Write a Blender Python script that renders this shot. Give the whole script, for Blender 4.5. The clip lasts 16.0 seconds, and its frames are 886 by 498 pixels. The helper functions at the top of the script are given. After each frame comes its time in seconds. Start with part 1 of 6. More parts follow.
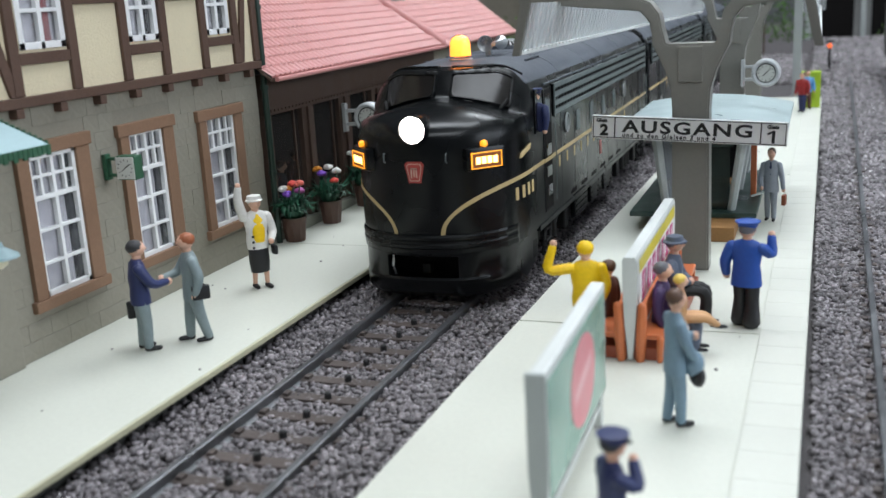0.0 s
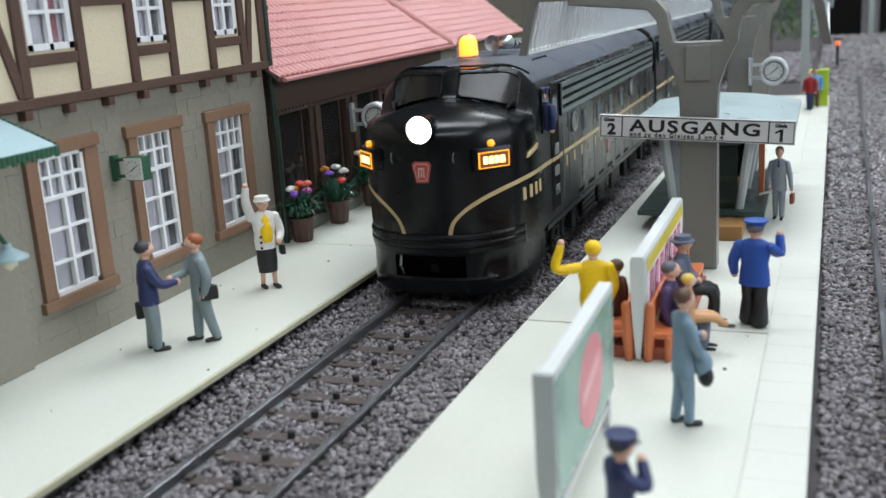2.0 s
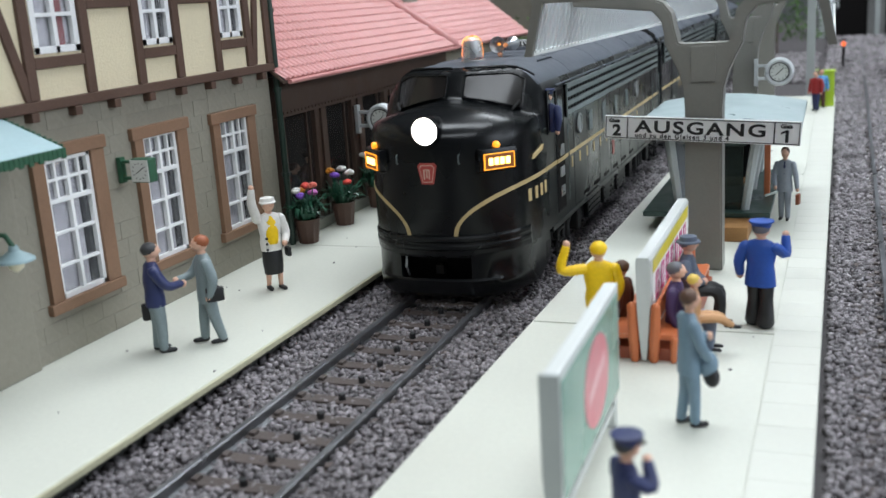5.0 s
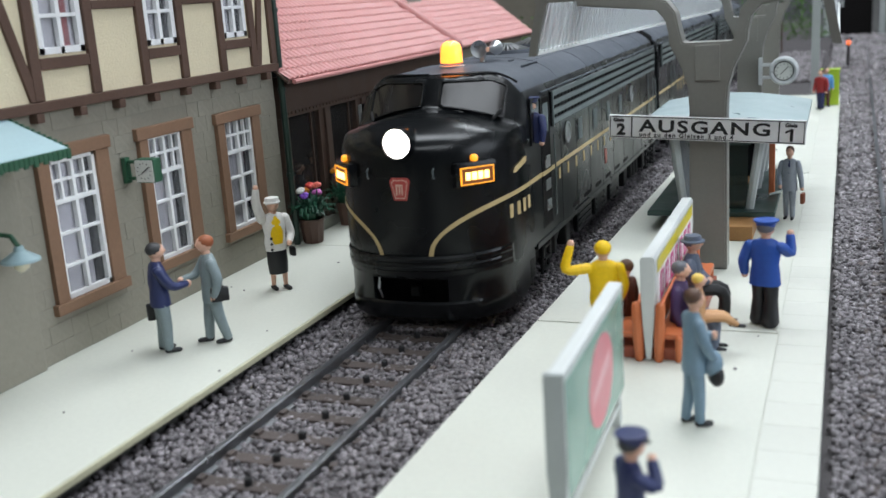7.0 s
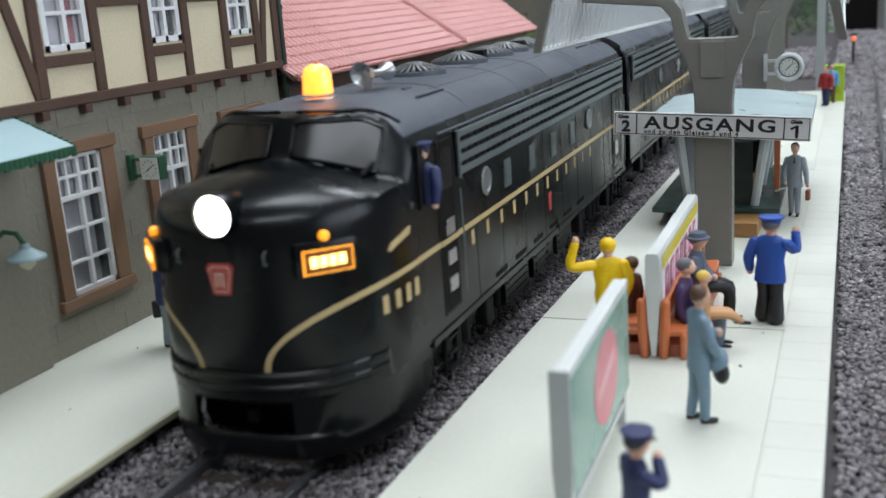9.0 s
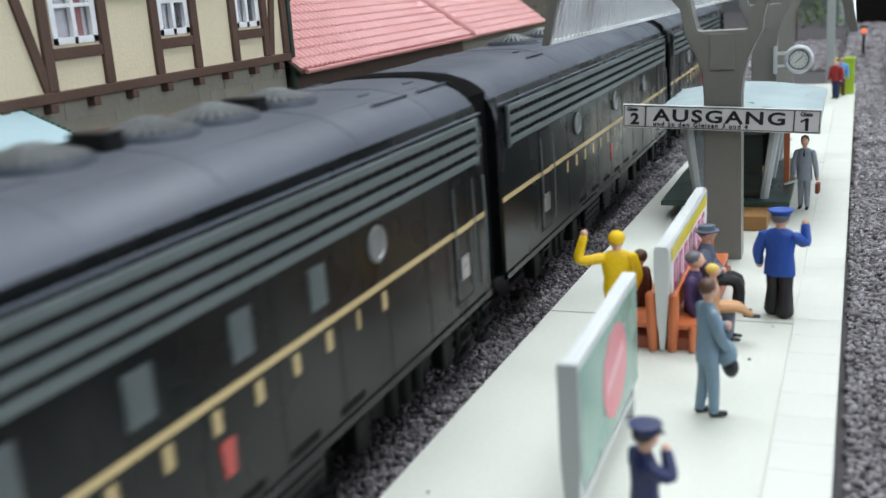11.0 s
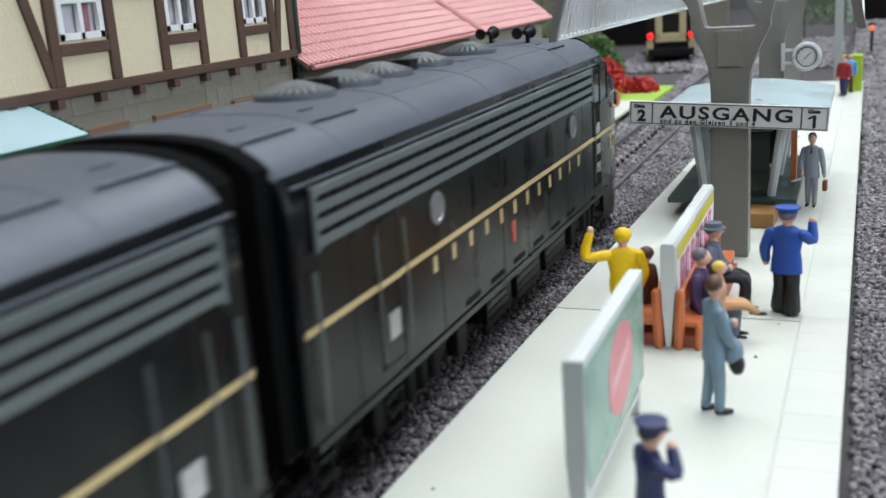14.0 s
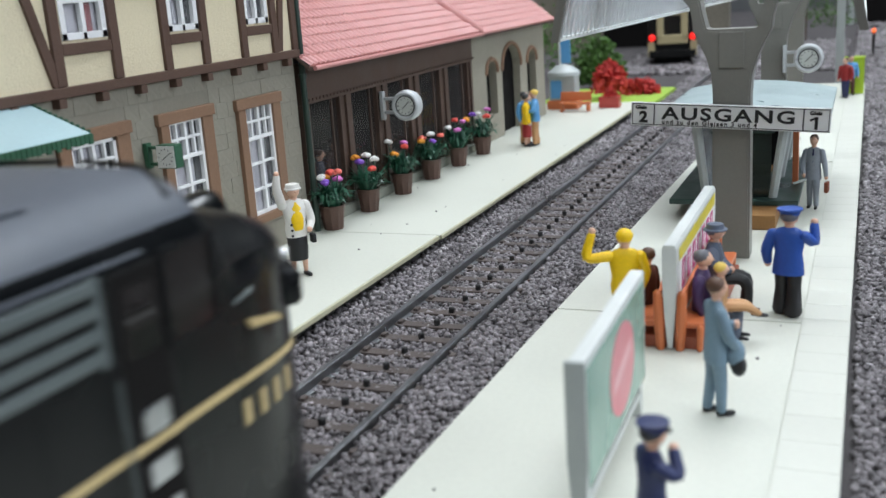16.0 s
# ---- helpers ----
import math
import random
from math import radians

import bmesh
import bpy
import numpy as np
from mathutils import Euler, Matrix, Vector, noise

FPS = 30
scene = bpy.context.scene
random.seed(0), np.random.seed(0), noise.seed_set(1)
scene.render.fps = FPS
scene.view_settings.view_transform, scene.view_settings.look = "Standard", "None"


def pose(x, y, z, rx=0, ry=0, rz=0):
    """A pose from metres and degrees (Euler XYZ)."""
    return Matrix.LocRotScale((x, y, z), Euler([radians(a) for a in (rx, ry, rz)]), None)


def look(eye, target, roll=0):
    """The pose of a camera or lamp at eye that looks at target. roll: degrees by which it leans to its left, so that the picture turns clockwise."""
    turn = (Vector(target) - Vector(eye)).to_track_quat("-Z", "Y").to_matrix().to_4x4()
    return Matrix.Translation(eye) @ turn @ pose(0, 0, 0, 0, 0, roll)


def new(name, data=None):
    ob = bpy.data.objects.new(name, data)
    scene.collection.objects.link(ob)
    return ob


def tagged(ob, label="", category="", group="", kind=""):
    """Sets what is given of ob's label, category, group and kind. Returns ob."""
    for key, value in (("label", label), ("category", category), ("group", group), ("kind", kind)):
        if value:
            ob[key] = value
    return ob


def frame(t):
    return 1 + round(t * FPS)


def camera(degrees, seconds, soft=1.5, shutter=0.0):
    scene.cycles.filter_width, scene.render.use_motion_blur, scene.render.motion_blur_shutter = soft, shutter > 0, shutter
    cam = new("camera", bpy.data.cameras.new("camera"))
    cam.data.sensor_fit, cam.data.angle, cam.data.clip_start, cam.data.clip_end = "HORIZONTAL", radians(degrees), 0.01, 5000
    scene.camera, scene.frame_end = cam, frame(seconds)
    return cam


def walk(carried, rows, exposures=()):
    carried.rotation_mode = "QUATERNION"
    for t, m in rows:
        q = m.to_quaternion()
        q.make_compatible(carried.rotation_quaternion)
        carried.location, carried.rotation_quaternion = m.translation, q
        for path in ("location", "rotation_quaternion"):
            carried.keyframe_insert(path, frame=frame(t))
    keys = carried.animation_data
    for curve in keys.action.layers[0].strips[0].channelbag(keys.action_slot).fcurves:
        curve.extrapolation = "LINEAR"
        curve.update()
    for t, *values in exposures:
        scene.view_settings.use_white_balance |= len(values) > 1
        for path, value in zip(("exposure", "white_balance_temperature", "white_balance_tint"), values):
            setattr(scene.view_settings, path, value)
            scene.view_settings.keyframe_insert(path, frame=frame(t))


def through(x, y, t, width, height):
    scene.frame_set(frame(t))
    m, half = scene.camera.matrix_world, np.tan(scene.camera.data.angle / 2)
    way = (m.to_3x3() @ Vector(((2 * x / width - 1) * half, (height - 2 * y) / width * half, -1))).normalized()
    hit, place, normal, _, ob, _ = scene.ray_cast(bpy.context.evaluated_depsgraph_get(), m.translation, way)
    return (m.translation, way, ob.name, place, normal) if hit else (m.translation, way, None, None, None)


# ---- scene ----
# H0 model railway: all shapes below are given in millimetres and scaled by MM.
MM = 0.001
cam = camera(47.269, 16.0, soft=1.5, shutter=0.5)
cam.data.dof.use_dof = True
cam.data.dof.focus_distance = 0.228
cam.data.dof.aperture_fstop = 36.0
walk(cam, [
    (0, look((0.07330, 0.00010, 0.06108), (-0.02939, 0.27232, -0.01206), -3.308)),
    (0.5, look((0.07325, 0.00003, 0.06118), (-0.02966, 0.27208, -0.01228), -3.353)),
    (1, look((0.07330, 0.00001, 0.06115), (-0.03050, 0.27176, -0.01214), -3.475)),
    (1.5, look((0.07333, -0.00001, 0.06128), (-0.03094, 0.27157, -0.01203), -3.493)),
    (2, look((0.07328, 0.00004, 0.06125), (-0.03142, 0.27145, -0.01204), -3.561)),
    (2.5, look((0.07340, -0.00002, 0.06122), (-0.03188, 0.27124, -0.01182), -3.629)),
    (3, look((0.07326, -0.00007, 0.06118), (-0.03221, 0.27116, -0.01169), -3.641)),
    (3.5, look((0.07335, -0.00009, 0.06120), (-0.03262, 0.27098, -0.01156), -3.692)),
    (4, look((0.07336, -0.00005, 0.06122), (-0.03267, 0.27100, -0.01152), -3.733)),
    (6.5, look((0.07334, -0.00023, 0.06119), (-0.03385, 0.27042, -0.01134), -3.817)),
    (7, look((0.07340, -0.00018, 0.06120), (-0.03411, 0.27029, -0.01148), -3.885)),
    (7.5, look((0.07336, -0.00027, 0.06131), (-0.03430, 0.27009, -0.01161), -3.873)),
    (8, look((0.07346, -0.00032, 0.06129), (-0.03475, 0.26986, -0.01145), -3.930)),
    (8.5, look((0.07335, -0.00023, 0.06123), (-0.03499, 0.26984, -0.01174), -3.925)),
    (9, look((0.07334, -0.00028, 0.06131), (-0.03534, 0.26949, -0.01227), -3.999)),
    (11.5, look((0.07320, -0.00002, 0.06119), (-0.03813, 0.26810, -0.01439), -3.985)),
    (12, look((0.07328, 0.00003, 0.06119), (-0.03826, 0.26801, -0.01461), -3.847)),
    (12.5, look((0.07317, 0.00002, 0.06112), (-0.03874, 0.26780, -0.01481), -3.876)),
    (13, look((0.07328, -0.00010, 0.06123), (-0.03892, 0.26756, -0.01473), -3.937)),
    (13.5, look((0.07323, -0.00004, 0.06113), (-0.03927, 0.26748, -0.01487), -3.954)),
    (14, look((0.07322, 0.00003, 0.06113), (-0.03928, 0.26751, -0.01503), -4.006)),
    (14.5, look((0.07332, -0.00000, 0.06116), (-0.03904, 0.26752, -0.01505), -3.984)),
    (15, look((0.07321, -0.00006, 0.06116), (-0.03937, 0.26736, -0.01509), -3.959)),
    (15.5, look((0.07313, -0.00010, 0.06113), (-0.03932, 0.26744, -0.01488), -3.822)),
    (16, look((0.07308, 0.00008, 0.06097), (-0.03966, 0.26757, -0.01477), -3.856)),
], [(0, 0.17), (4.2, 0.17), (7, 0.13), (9.2, 0.1), (11.3, 0.23), (14.5, 0.25), (15.5, 0.21), (16, 0.14)])

# ---- world, light, exposure ----
world = bpy.data.worlds.new("room_air")
scene.world = world
world.use_nodes = True
world.node_tree.nodes["Background"].inputs[0].default_value = (0.80, 0.88, 1.0, 1)
world.node_tree.nodes["Background"].inputs[1].default_value = 0.25


def ceiling_lamp_light(x, y, z, sx, sy, watts, colour, tx, ty):
    la = bpy.data.lights.new("ceiling_lamp_light", "AREA")
    la.shape, la.size, la.size_y, la.energy, la.color = "RECTANGLE", sx, sy, watts, colour
    ob = new("ceiling_lamp_light", la)
    ob.matrix_world = look((x, y, z), (tx, ty, 0.0))
    return ob


# Two fluorescent ceiling lamps of the hobby room and the daylight of a window beside the layout.
ceiling_lamp_light(0.02, 0.40, 1.42, 1.2, 0.35, 12.5, (0.93, 1.0, 1.07), 0.0, 0.3)
ceiling_lamp_light(0.30, 1.25, 1.42, 1.2, 0.35, 17.0, (0.93, 1.0, 1.07), 0.0, 0.3)
# Third lamp, unseen behind the camera, added to fill faces turned south.
ceiling_lamp_light(0.25, -0.80, 1.42, 1.2, 0.35, 9.0, (0.93, 1.0, 1.07), 0.1, 0.3)
# The window is out of view, assumed for light from the right.
window_light = bpy.data.lights.new("window_daylight", "AREA")
window_light.shape, window_light.size, window_light.size_y, window_light.energy, window_light.color = "RECTANGLE", 1.9, 1.15, 22.0, (0.88, 0.97, 1.08)
new("window_daylight", window_light).matrix_world = look((2.17, 0.1, 0.72), (0.0, 0.15, 0.3))

# ---- materials ----


def nodes_of(name):
    m = bpy.data.materials.new(name)
    m.use_nodes = True
    return m, m.node_tree.nodes, m.node_tree.links, m.node_tree.nodes["Principled BSDF"]


def noise_node(n, l, co, scale, detail=4, rough=0.6):
    t = n.new("ShaderNodeTexNoise")
    t.inputs["Scale"].default_value, t.inputs["Detail"].default_value, t.inputs["Roughness"].default_value = scale, detail, rough
    l.new(co, t.inputs["Vector"])
    return t.outputs["Fac"]


def surf(name, base, rough=0.5, var=0.12, fine=0.6, coarse=9.0, bump=0.15, bump_size=0.4, metal=0.0, coat=0.0, island=0.0, random_ob=0.0, spec=0.5, emit=None, power=0.0, sss=0.0):
    """A painted or moulded surface; fine, coarse and bump_size are grain sizes in millimetres."""
    m, n, l, b = nodes_of(name)
    co = n.new("ShaderNodeTexCoord").outputs["Object"]
    f1 = noise_node(n, l, co, 1000.0 / fine)
    f2 = noise_node(n, l, co, 1000.0 / coarse, 3)
    mix = n.new("ShaderNodeMath")
    mix.operation = "ADD"
    l.new(f1, mix.inputs[0]), l.new(f2, mix.inputs[1])
    total = mix.outputs[0]
    centre = 1.0
    for amount, socket in ((island, "Random Per Island"), (random_ob, "Random")):
        if amount:
            g = n.new("ShaderNodeNewGeometry" if socket.endswith("Island") else "ShaderNodeObjectInfo")
            k = n.new("ShaderNodeMath")
            k.operation = "MULTIPLY_ADD"
            k.inputs[1].default_value = amount
            l.new(g.outputs[socket], k.inputs[0]), l.new(total, k.inputs[2])
            total = k.outputs[0]
            centre += amount / 2
    r = n.new("ShaderNodeMapRange")
    spread = 0.5 + (island + random_ob) / 2
    r.inputs["From Min"].default_value, r.inputs["From Max"].default_value = centre - spread, centre + spread
    r.inputs["To Min"].default_value, r.inputs["To Max"].default_value = 1 - var, 1 + var
    l.new(total, r.inputs["Value"])
    c = n.new("ShaderNodeVectorMath")
    c.operation = "SCALE"
    c.inputs[0].default_value = base[:3]
    l.new(r.outputs[0], c.inputs["Scale"])
    l.new(c.outputs[0], b.inputs["Base Color"])
    rr = n.new("ShaderNodeMapRange")
    rr.inputs["From Min"].default_value, rr.inputs["From Max"].default_value = 0.3, 0.7
    rr.inputs["To Min"].default_value, rr.inputs["To Max"].default_value = max(0.03, rough - 0.1), min(1, rough + 0.1)
    l.new(f2, rr.inputs["Value"])
    l.new(rr.outputs[0], b.inputs["Roughness"])
    b.inputs["Metallic"].default_value, b.inputs["Coat Weight"].default_value = metal, coat
    b.inputs["Specular IOR Level"].default_value = spec
    if sss:
        b.inputs["Subsurface Weight"].default_value = sss
        b.inputs["Subsurface Radius"].default_value = (0.0006, 0.0005, 0.0004)
    if bump:
        f3 = noise_node(n, l, co, 1000.0 / bump_size, 3)
        bp = n.new("ShaderNodeBump")
        bp.inputs["Strength"].default_value, bp.inputs["Distance"].default_value = bump, 0.0002
        l.new(f3, bp.inputs["Height"]), l.new(bp.outputs[0], b.inputs["Normal"])
    if emit:
        b.inputs["Emission Color"].default_value, b.inputs["Emission Strength"].default_value = (*emit, 1), power
    return m


def glass(name, colour, rough=0.05, through=0.85):
    m, n, l, b = nodes_of(name)
    b.inputs["Base Color"].default_value = (*colour, 1)
    b.inputs["Roughness"].default_value, b.inputs["Transmission Weight"].default_value, b.inputs["IOR"].default_value = rough, through, 1.45
    return m


M_PANE = glass("window_film", (0.85, 0.87, 0.90), 0.05, 0.96)
M_HALLPANE = glass("hall_glass", (0.55, 0.52, 0.50), 0.04, 0.97)
M_HALLPANE.node_tree.nodes["Principled BSDF"].inputs["IOR"].default_value = 1.08
M_PLAT = surf("platform_plastic", (0.585, 0.595, 0.525), 0.45, 0.07, 0.8, 30, 0.1, 0.5, sss=0.0)
M_PLATSIDE = surf("platform_edge_plastic", (0.50, 0.48, 0.33), 0.5, 0.12, 0.8, 12, 0.1)
# Near-black with the shade below the platform lip painted in.
M_PLATSHADE = surf("platform_gap_shade", (0.05, 0.05, 0.045), 0.8, 0.3)
M_TILE = surf("kerb_tile_plastic", (0.60, 0.605, 0.54), 0.45, 0.06, 0.8, 20, 0.1, random_ob=0.5)
M_STONE = surf("ballast_stone", (0.185, 0.168, 0.176), 0.30, 0.9, 0.5, 14, 0.4, 0.2, island=1.6)
M_GROUND = surf("ballast_bed", (0.065, 0.058, 0.06), 0.85, 0.5, 0.7, 12, 0.8, 0.6)
M_RAIL = surf("dark_rail_steel", (0.19, 0.195, 0.205), 0.36, 0.2, 0.7, 14, 0.1, metal=0.75)
M_TIE = surf("brown_sleeper", (0.075, 0.058, 0.052), 0.75, 0.3, 0.5, 6, 0.5, 0.4, random_ob=0.6)
M_STUD = surf("black_stud", (0.012, 0.012, 0.013), 0.45, 0.3)
M_WALL = surf("grey_stone_wall", (0.255, 0.236, 0.190), 0.7, 0.12, 0.9, 14, 0.6, 1.3, random_ob=0.08)
M_JOINT = surf("wall_joint", (0.245, 0.226, 0.182), 0.8, 0.15)
M_CREAM = surf("cream_plaster", (0.72, 0.63, 0.44), 0.75, 0.06, 0.5, 12, 0.9, 0.45)
M_TIMBER = surf("dark_timber", (0.095, 0.052, 0.036), 0.6, 0.25, 0.5, 8, 0.3)
M_SAND = surf("brown_window_surround", (0.22, 0.125, 0.075), 0.65, 0.15, 0.6, 10, 0.25)
M_WHITE = surf("white_window_frame", (0.80, 0.80, 0.80), 0.4, 0.04, 0.6, 8, 0.05)
M_CURTAIN = surf("pale_net_curtain", (0.40, 0.375, 0.385), 0.8, 0.22, 1.0, 3.0, 0.4, 1.0)
M_REDCURT = surf("red_curtain", (0.20, 0.04, 0.04), 0.8, 0.35, 1.0, 3.0, 0.4, 1.0)
# Near-black that paints the shade inside rooms, recesses and openings.
M_DEEPSHADE = surf("painted_deep_shade", (0.008, 0.007, 0.007), 0.7, 0.3, spec=0.1)
M_ROOF = surf("red_roof_tile", (0.55, 0.245, 0.23), 0.42, 0.12, 0.7, 20, 0.15, random_ob=0.35)
M_HALL = surf("dark_brown_hall", (0.082, 0.050, 0.037), 0.6, 0.25, 0.6, 9, 0.25)
M_GUTTER = surf("dark_green_gutter", (0.02, 0.04, 0.03), 0.4, 0.2)
M_GREENTRIM = surf("green_trim", (0.025, 0.095, 0.05), 0.5, 0.25)
M_AWN = surf("pale_blue_awning", (0.34, 0.47, 0.50), 0.45, 0.08, 0.8, 12, 0.1)
M_GREY = surf("grey_plastic", (0.185, 0.178, 0.158), 0.40, 0.1, 0.7, 14, 0.12)
M_LGREY = surf("light_grey_plastic", (0.41, 0.44, 0.43), 0.4, 0.08, 0.8, 12, 0.1)
M_SHROOF = surf("shelter_roof_plastic", (0.30, 0.37, 0.375), 0.35, 0.08, 0.8, 15, 0.1)
M_CLEAR = glass("clear_ribbed_plastic", (0.70, 0.73, 0.74), 0.25, 0.72)
M_DOME = glass("clear_dome", (0.92, 0.92, 0.92), 0.05, 0.96)
M_SIGN = surf("white_sign_face", (0.86, 0.86, 0.85), 0.4, 0.05, 0.6, 10, 0.06)
M_BLACK = surf("black_print", (0.012, 0.012, 0.012), 0.5, 0.2)
M_ORANGE = surf("orange_brown_plastic", (0.55, 0.155, 0.055), 0.4, 0.12, 0.7, 10, 0.12)
M_WOOD = surf("ochre_wood", (0.30, 0.15, 0.05), 0.6, 0.2, 0.5, 6, 0.2)
M_DKGREEN = surf("dark_green_plastic", (0.030, 0.060, 0.050), 0.35, 0.15, 0.7, 10, 0.1)
M_TEAL = surf("teal_poster", (0.20, 0.36, 0.29), 0.22, 0.08, 0.7, 10, 0.05)
M_PINK = surf("pink_poster", (0.70, 0.24, 0.27), 0.35, 0.08, 0.7, 10, 0.05)
M_PALEPINK = surf("pale_pink_print", (0.82, 0.45, 0.47), 0.35, 0.06)
M_YELLOW = surf("yellow_poster", (0.72, 0.60, 0.03), 0.4, 0.08)
M_MAGENTA = surf("magenta_print", (0.55, 0.05, 0.22), 0.4, 0.08)
M_ADWHITE = surf("pale_sign_frame", (0.63, 0.65, 0.63), 0.4, 0.05, 0.8, 10, 0.06)
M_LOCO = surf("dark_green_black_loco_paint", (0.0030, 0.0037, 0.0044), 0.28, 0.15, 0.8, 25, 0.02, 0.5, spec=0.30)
# Body colour lightened and blued to paint the sheen on upward faces.
M_ROOFSHEEN = surf("painted_roof_sheen", (0.070, 0.080, 0.098), 0.50, 0.18, 0.8, 18, 0.05, 0.5, spec=0.45)
M_LOUVER = surf("loco_louver_bar", (0.105, 0.125, 0.125), 0.40, 0.15, 0.8, 20, 0.05)
M_UNDER = surf("loco_underframe", (0.007, 0.007, 0.007), 0.55, 0.3, 0.6, 8, 0.2, spec=0.25)
M_BELLOWS = surf("black_rubber", (0.004, 0.004, 0.004), 0.9, 0.3, spec=0.05)
M_GOLD = surf("buff_gold_stripe", (0.50, 0.38, 0.185), 0.45, 0.08, 0.6, 10, 0.04)
M_KEYRED = surf("red_emblem", (0.42, 0.06, 0.05), 0.4, 0.1)
M_RIM = surf("dull_metal_rim", (0.26, 0.27, 0.27), 0.4, 0.12, metal=0.6)
M_CHROME = surf("bright_metal", (0.55, 0.56, 0.57), 0.3, 0.1, metal=0.9)
M_LPANE = surf("dark_cab_glass", (0.016, 0.014, 0.013), 0.12, 0.2, 3, 10, 0.0, spec=0.35)
M_HEADLIGHT = surf("lit_headlight", (1.0, 0.95, 0.85), 0.3, 0.02, emit=(1.0, 0.95, 0.88), power=14.0)
M_AMBERLIT = surf("lit_amber", (0.9, 0.45, 0.05), 0.3, 0.05, emit=(1.0, 0.33, 0.015), power=1.1)
M_AMBERDIG = surf("lit_number_digits", (1.0, 0.75, 0.3), 0.3, 0.02, emit=(1.0, 0.60, 0.16), power=4.0)
M_NUMBACK = surf("number_board_back", (0.05, 0.02, 0.01), 0.4, 0.1, emit=(1.0, 0.30, 0.02), power=0.15)
M_AMBERGLASS = glass("amber_dome", (1.0, 0.55, 0.08), 0.1, 0.7)
M_BEACON = surf("beacon_glow", (1, 0.6, 0.1), 0.3, 0.02, emit=(1.0, 0.215, 0.010), power=2.6)
M_REDLAMP = surf("lit_red_lamp", (0.5, 0.012, 0.01), 0.3, 0.05, emit=(1.0, 0.02, 0.015), power=1.3)
M_CLOCKFACE = surf("clock_face", (0.62, 0.64, 0.60), 0.4, 0.06)
M_CLOCKRIM = surf("clock_rim", (0.55, 0.57, 0.58), 0.35, 0.1, metal=0.2)
M_LEAF = surf("flower_leaf", (0.020, 0.095, 0.055), 0.4, 0.45, 0.6, 4, 0.1, island=1.0)
M_POT = surf("brown_flower_pot", (0.095, 0.05, 0.036), 0.55, 0.2, 0.5, 5, 0.2)
M_ROOMWALL = surf("room_wall_paint", (0.14, 0.143, 0.147), 0.8, 0.06, 20, 300, 0.1, 4)
M_ROOMCEIL = surf("room_ceiling_paint", (0.75, 0.75, 0.73), 0.8, 0.04, 20, 300, 0.1, 4)
M_BACK = surf("grey_backdrop", (0.24, 0.24, 0.235), 0.8, 0.3, 30, 200, 0.2, 10)

# ---- mesh helpers ----


def link(name, bm, mats, parent=None, label="", smooth=False):
    """Links a bmesh in millimetres as one mesh object; its origin lies at the parent's."""
    me = bpy.data.meshes.new(name)
    bmesh.ops.scale(bm, vec=(MM, MM, MM), verts=bm.verts)
    if smooth:
        for f in bm.faces:
            f.smooth = True
    bm.to_mesh(me)
    bm.free()
    for m in mats if isinstance(mats, (list, tuple)) else [mats]:
        me.materials.append(m)
    if smooth:
        me.set_sharp_from_angle(angle=radians(38))
    ob = new(name, me)
    if parent:
        ob.parent = parent
    if label:
        ob["label"] = label
    return ob


def part(name, bm, material, parent, label="", smooth=False):
    return link(name, bm, material, parent, label, smooth)


def share(ob, x, y, z, parent, rz=0.0, name=""):
    """Another object on the same mesh, in millimetres."""
    o = ob.copy()
    if name:
        o.name = name
    scene.collection.objects.link(o)
    o.parent = parent
    o.matrix_basis = pose(x * MM, y * MM, z * MM, 0, 0, rz)
    return o


def root(name, x, y, z, label, category, group="", kind="", rz=0.0):
    ob = new(name)
    ob.empty_display_size = 0.005
    ob.matrix_basis = pose(x * MM, y * MM, z * MM, 0, 0, rz)
    return tagged(ob, label, category, group, kind)


def box(bm, x0, x1, y0, y1, z0, z1, bevel=0.0, mat=0, turn=None):
    r = bmesh.ops.create_cube(bm, size=1)
    vs = r["verts"]
    bmesh.ops.scale(bm, vec=(x1 - x0, y1 - y0, z1 - z0), verts=vs)
    bmesh.ops.translate(bm, vec=((x0 + x1) / 2, (y0 + y1) / 2, (z0 + z1) / 2), verts=vs)
    if turn:
        bmesh.ops.rotate(bm, cent=((x0 + x1) / 2, (y0 + y1) / 2, (z0 + z1) / 2), matrix=turn.to_matrix(), verts=vs)
    fs = {f for v in vs for f in v.link_faces}
    for f in fs:
        f.material_index = mat
    if bevel:
        es = list({e for v in vs for e in v.link_edges})
        out = bmesh.ops.bevel(bm, geom=es, offset=bevel, segments=2, affect="EDGES", profile=0.6)
        for f in out["faces"]:
            f.material_index = mat
    return bm


def bx(*a, **k):
    return box(bmesh.new(), *a, **k)


def loft(bm, rings, mat=0, cap=True, closed=True):
    """Skins a list of rings (lists of points) of equal length."""
    vr = [[bm.verts.new(p) for p in r] for r in rings]
    n = len(vr[0])
    for a, b in zip(vr, vr[1:]):
        for i in range(n if closed else n - 1):
            f = bm.faces.new((a[i], a[(i + 1) % n], b[(i + 1) % n], b[i]))
            f.material_index = mat
    if cap and closed:
        for r in (vr[0][::-1], vr[-1]):
            f = bm.faces.new(r)
            f.material_index = mat
    return vr


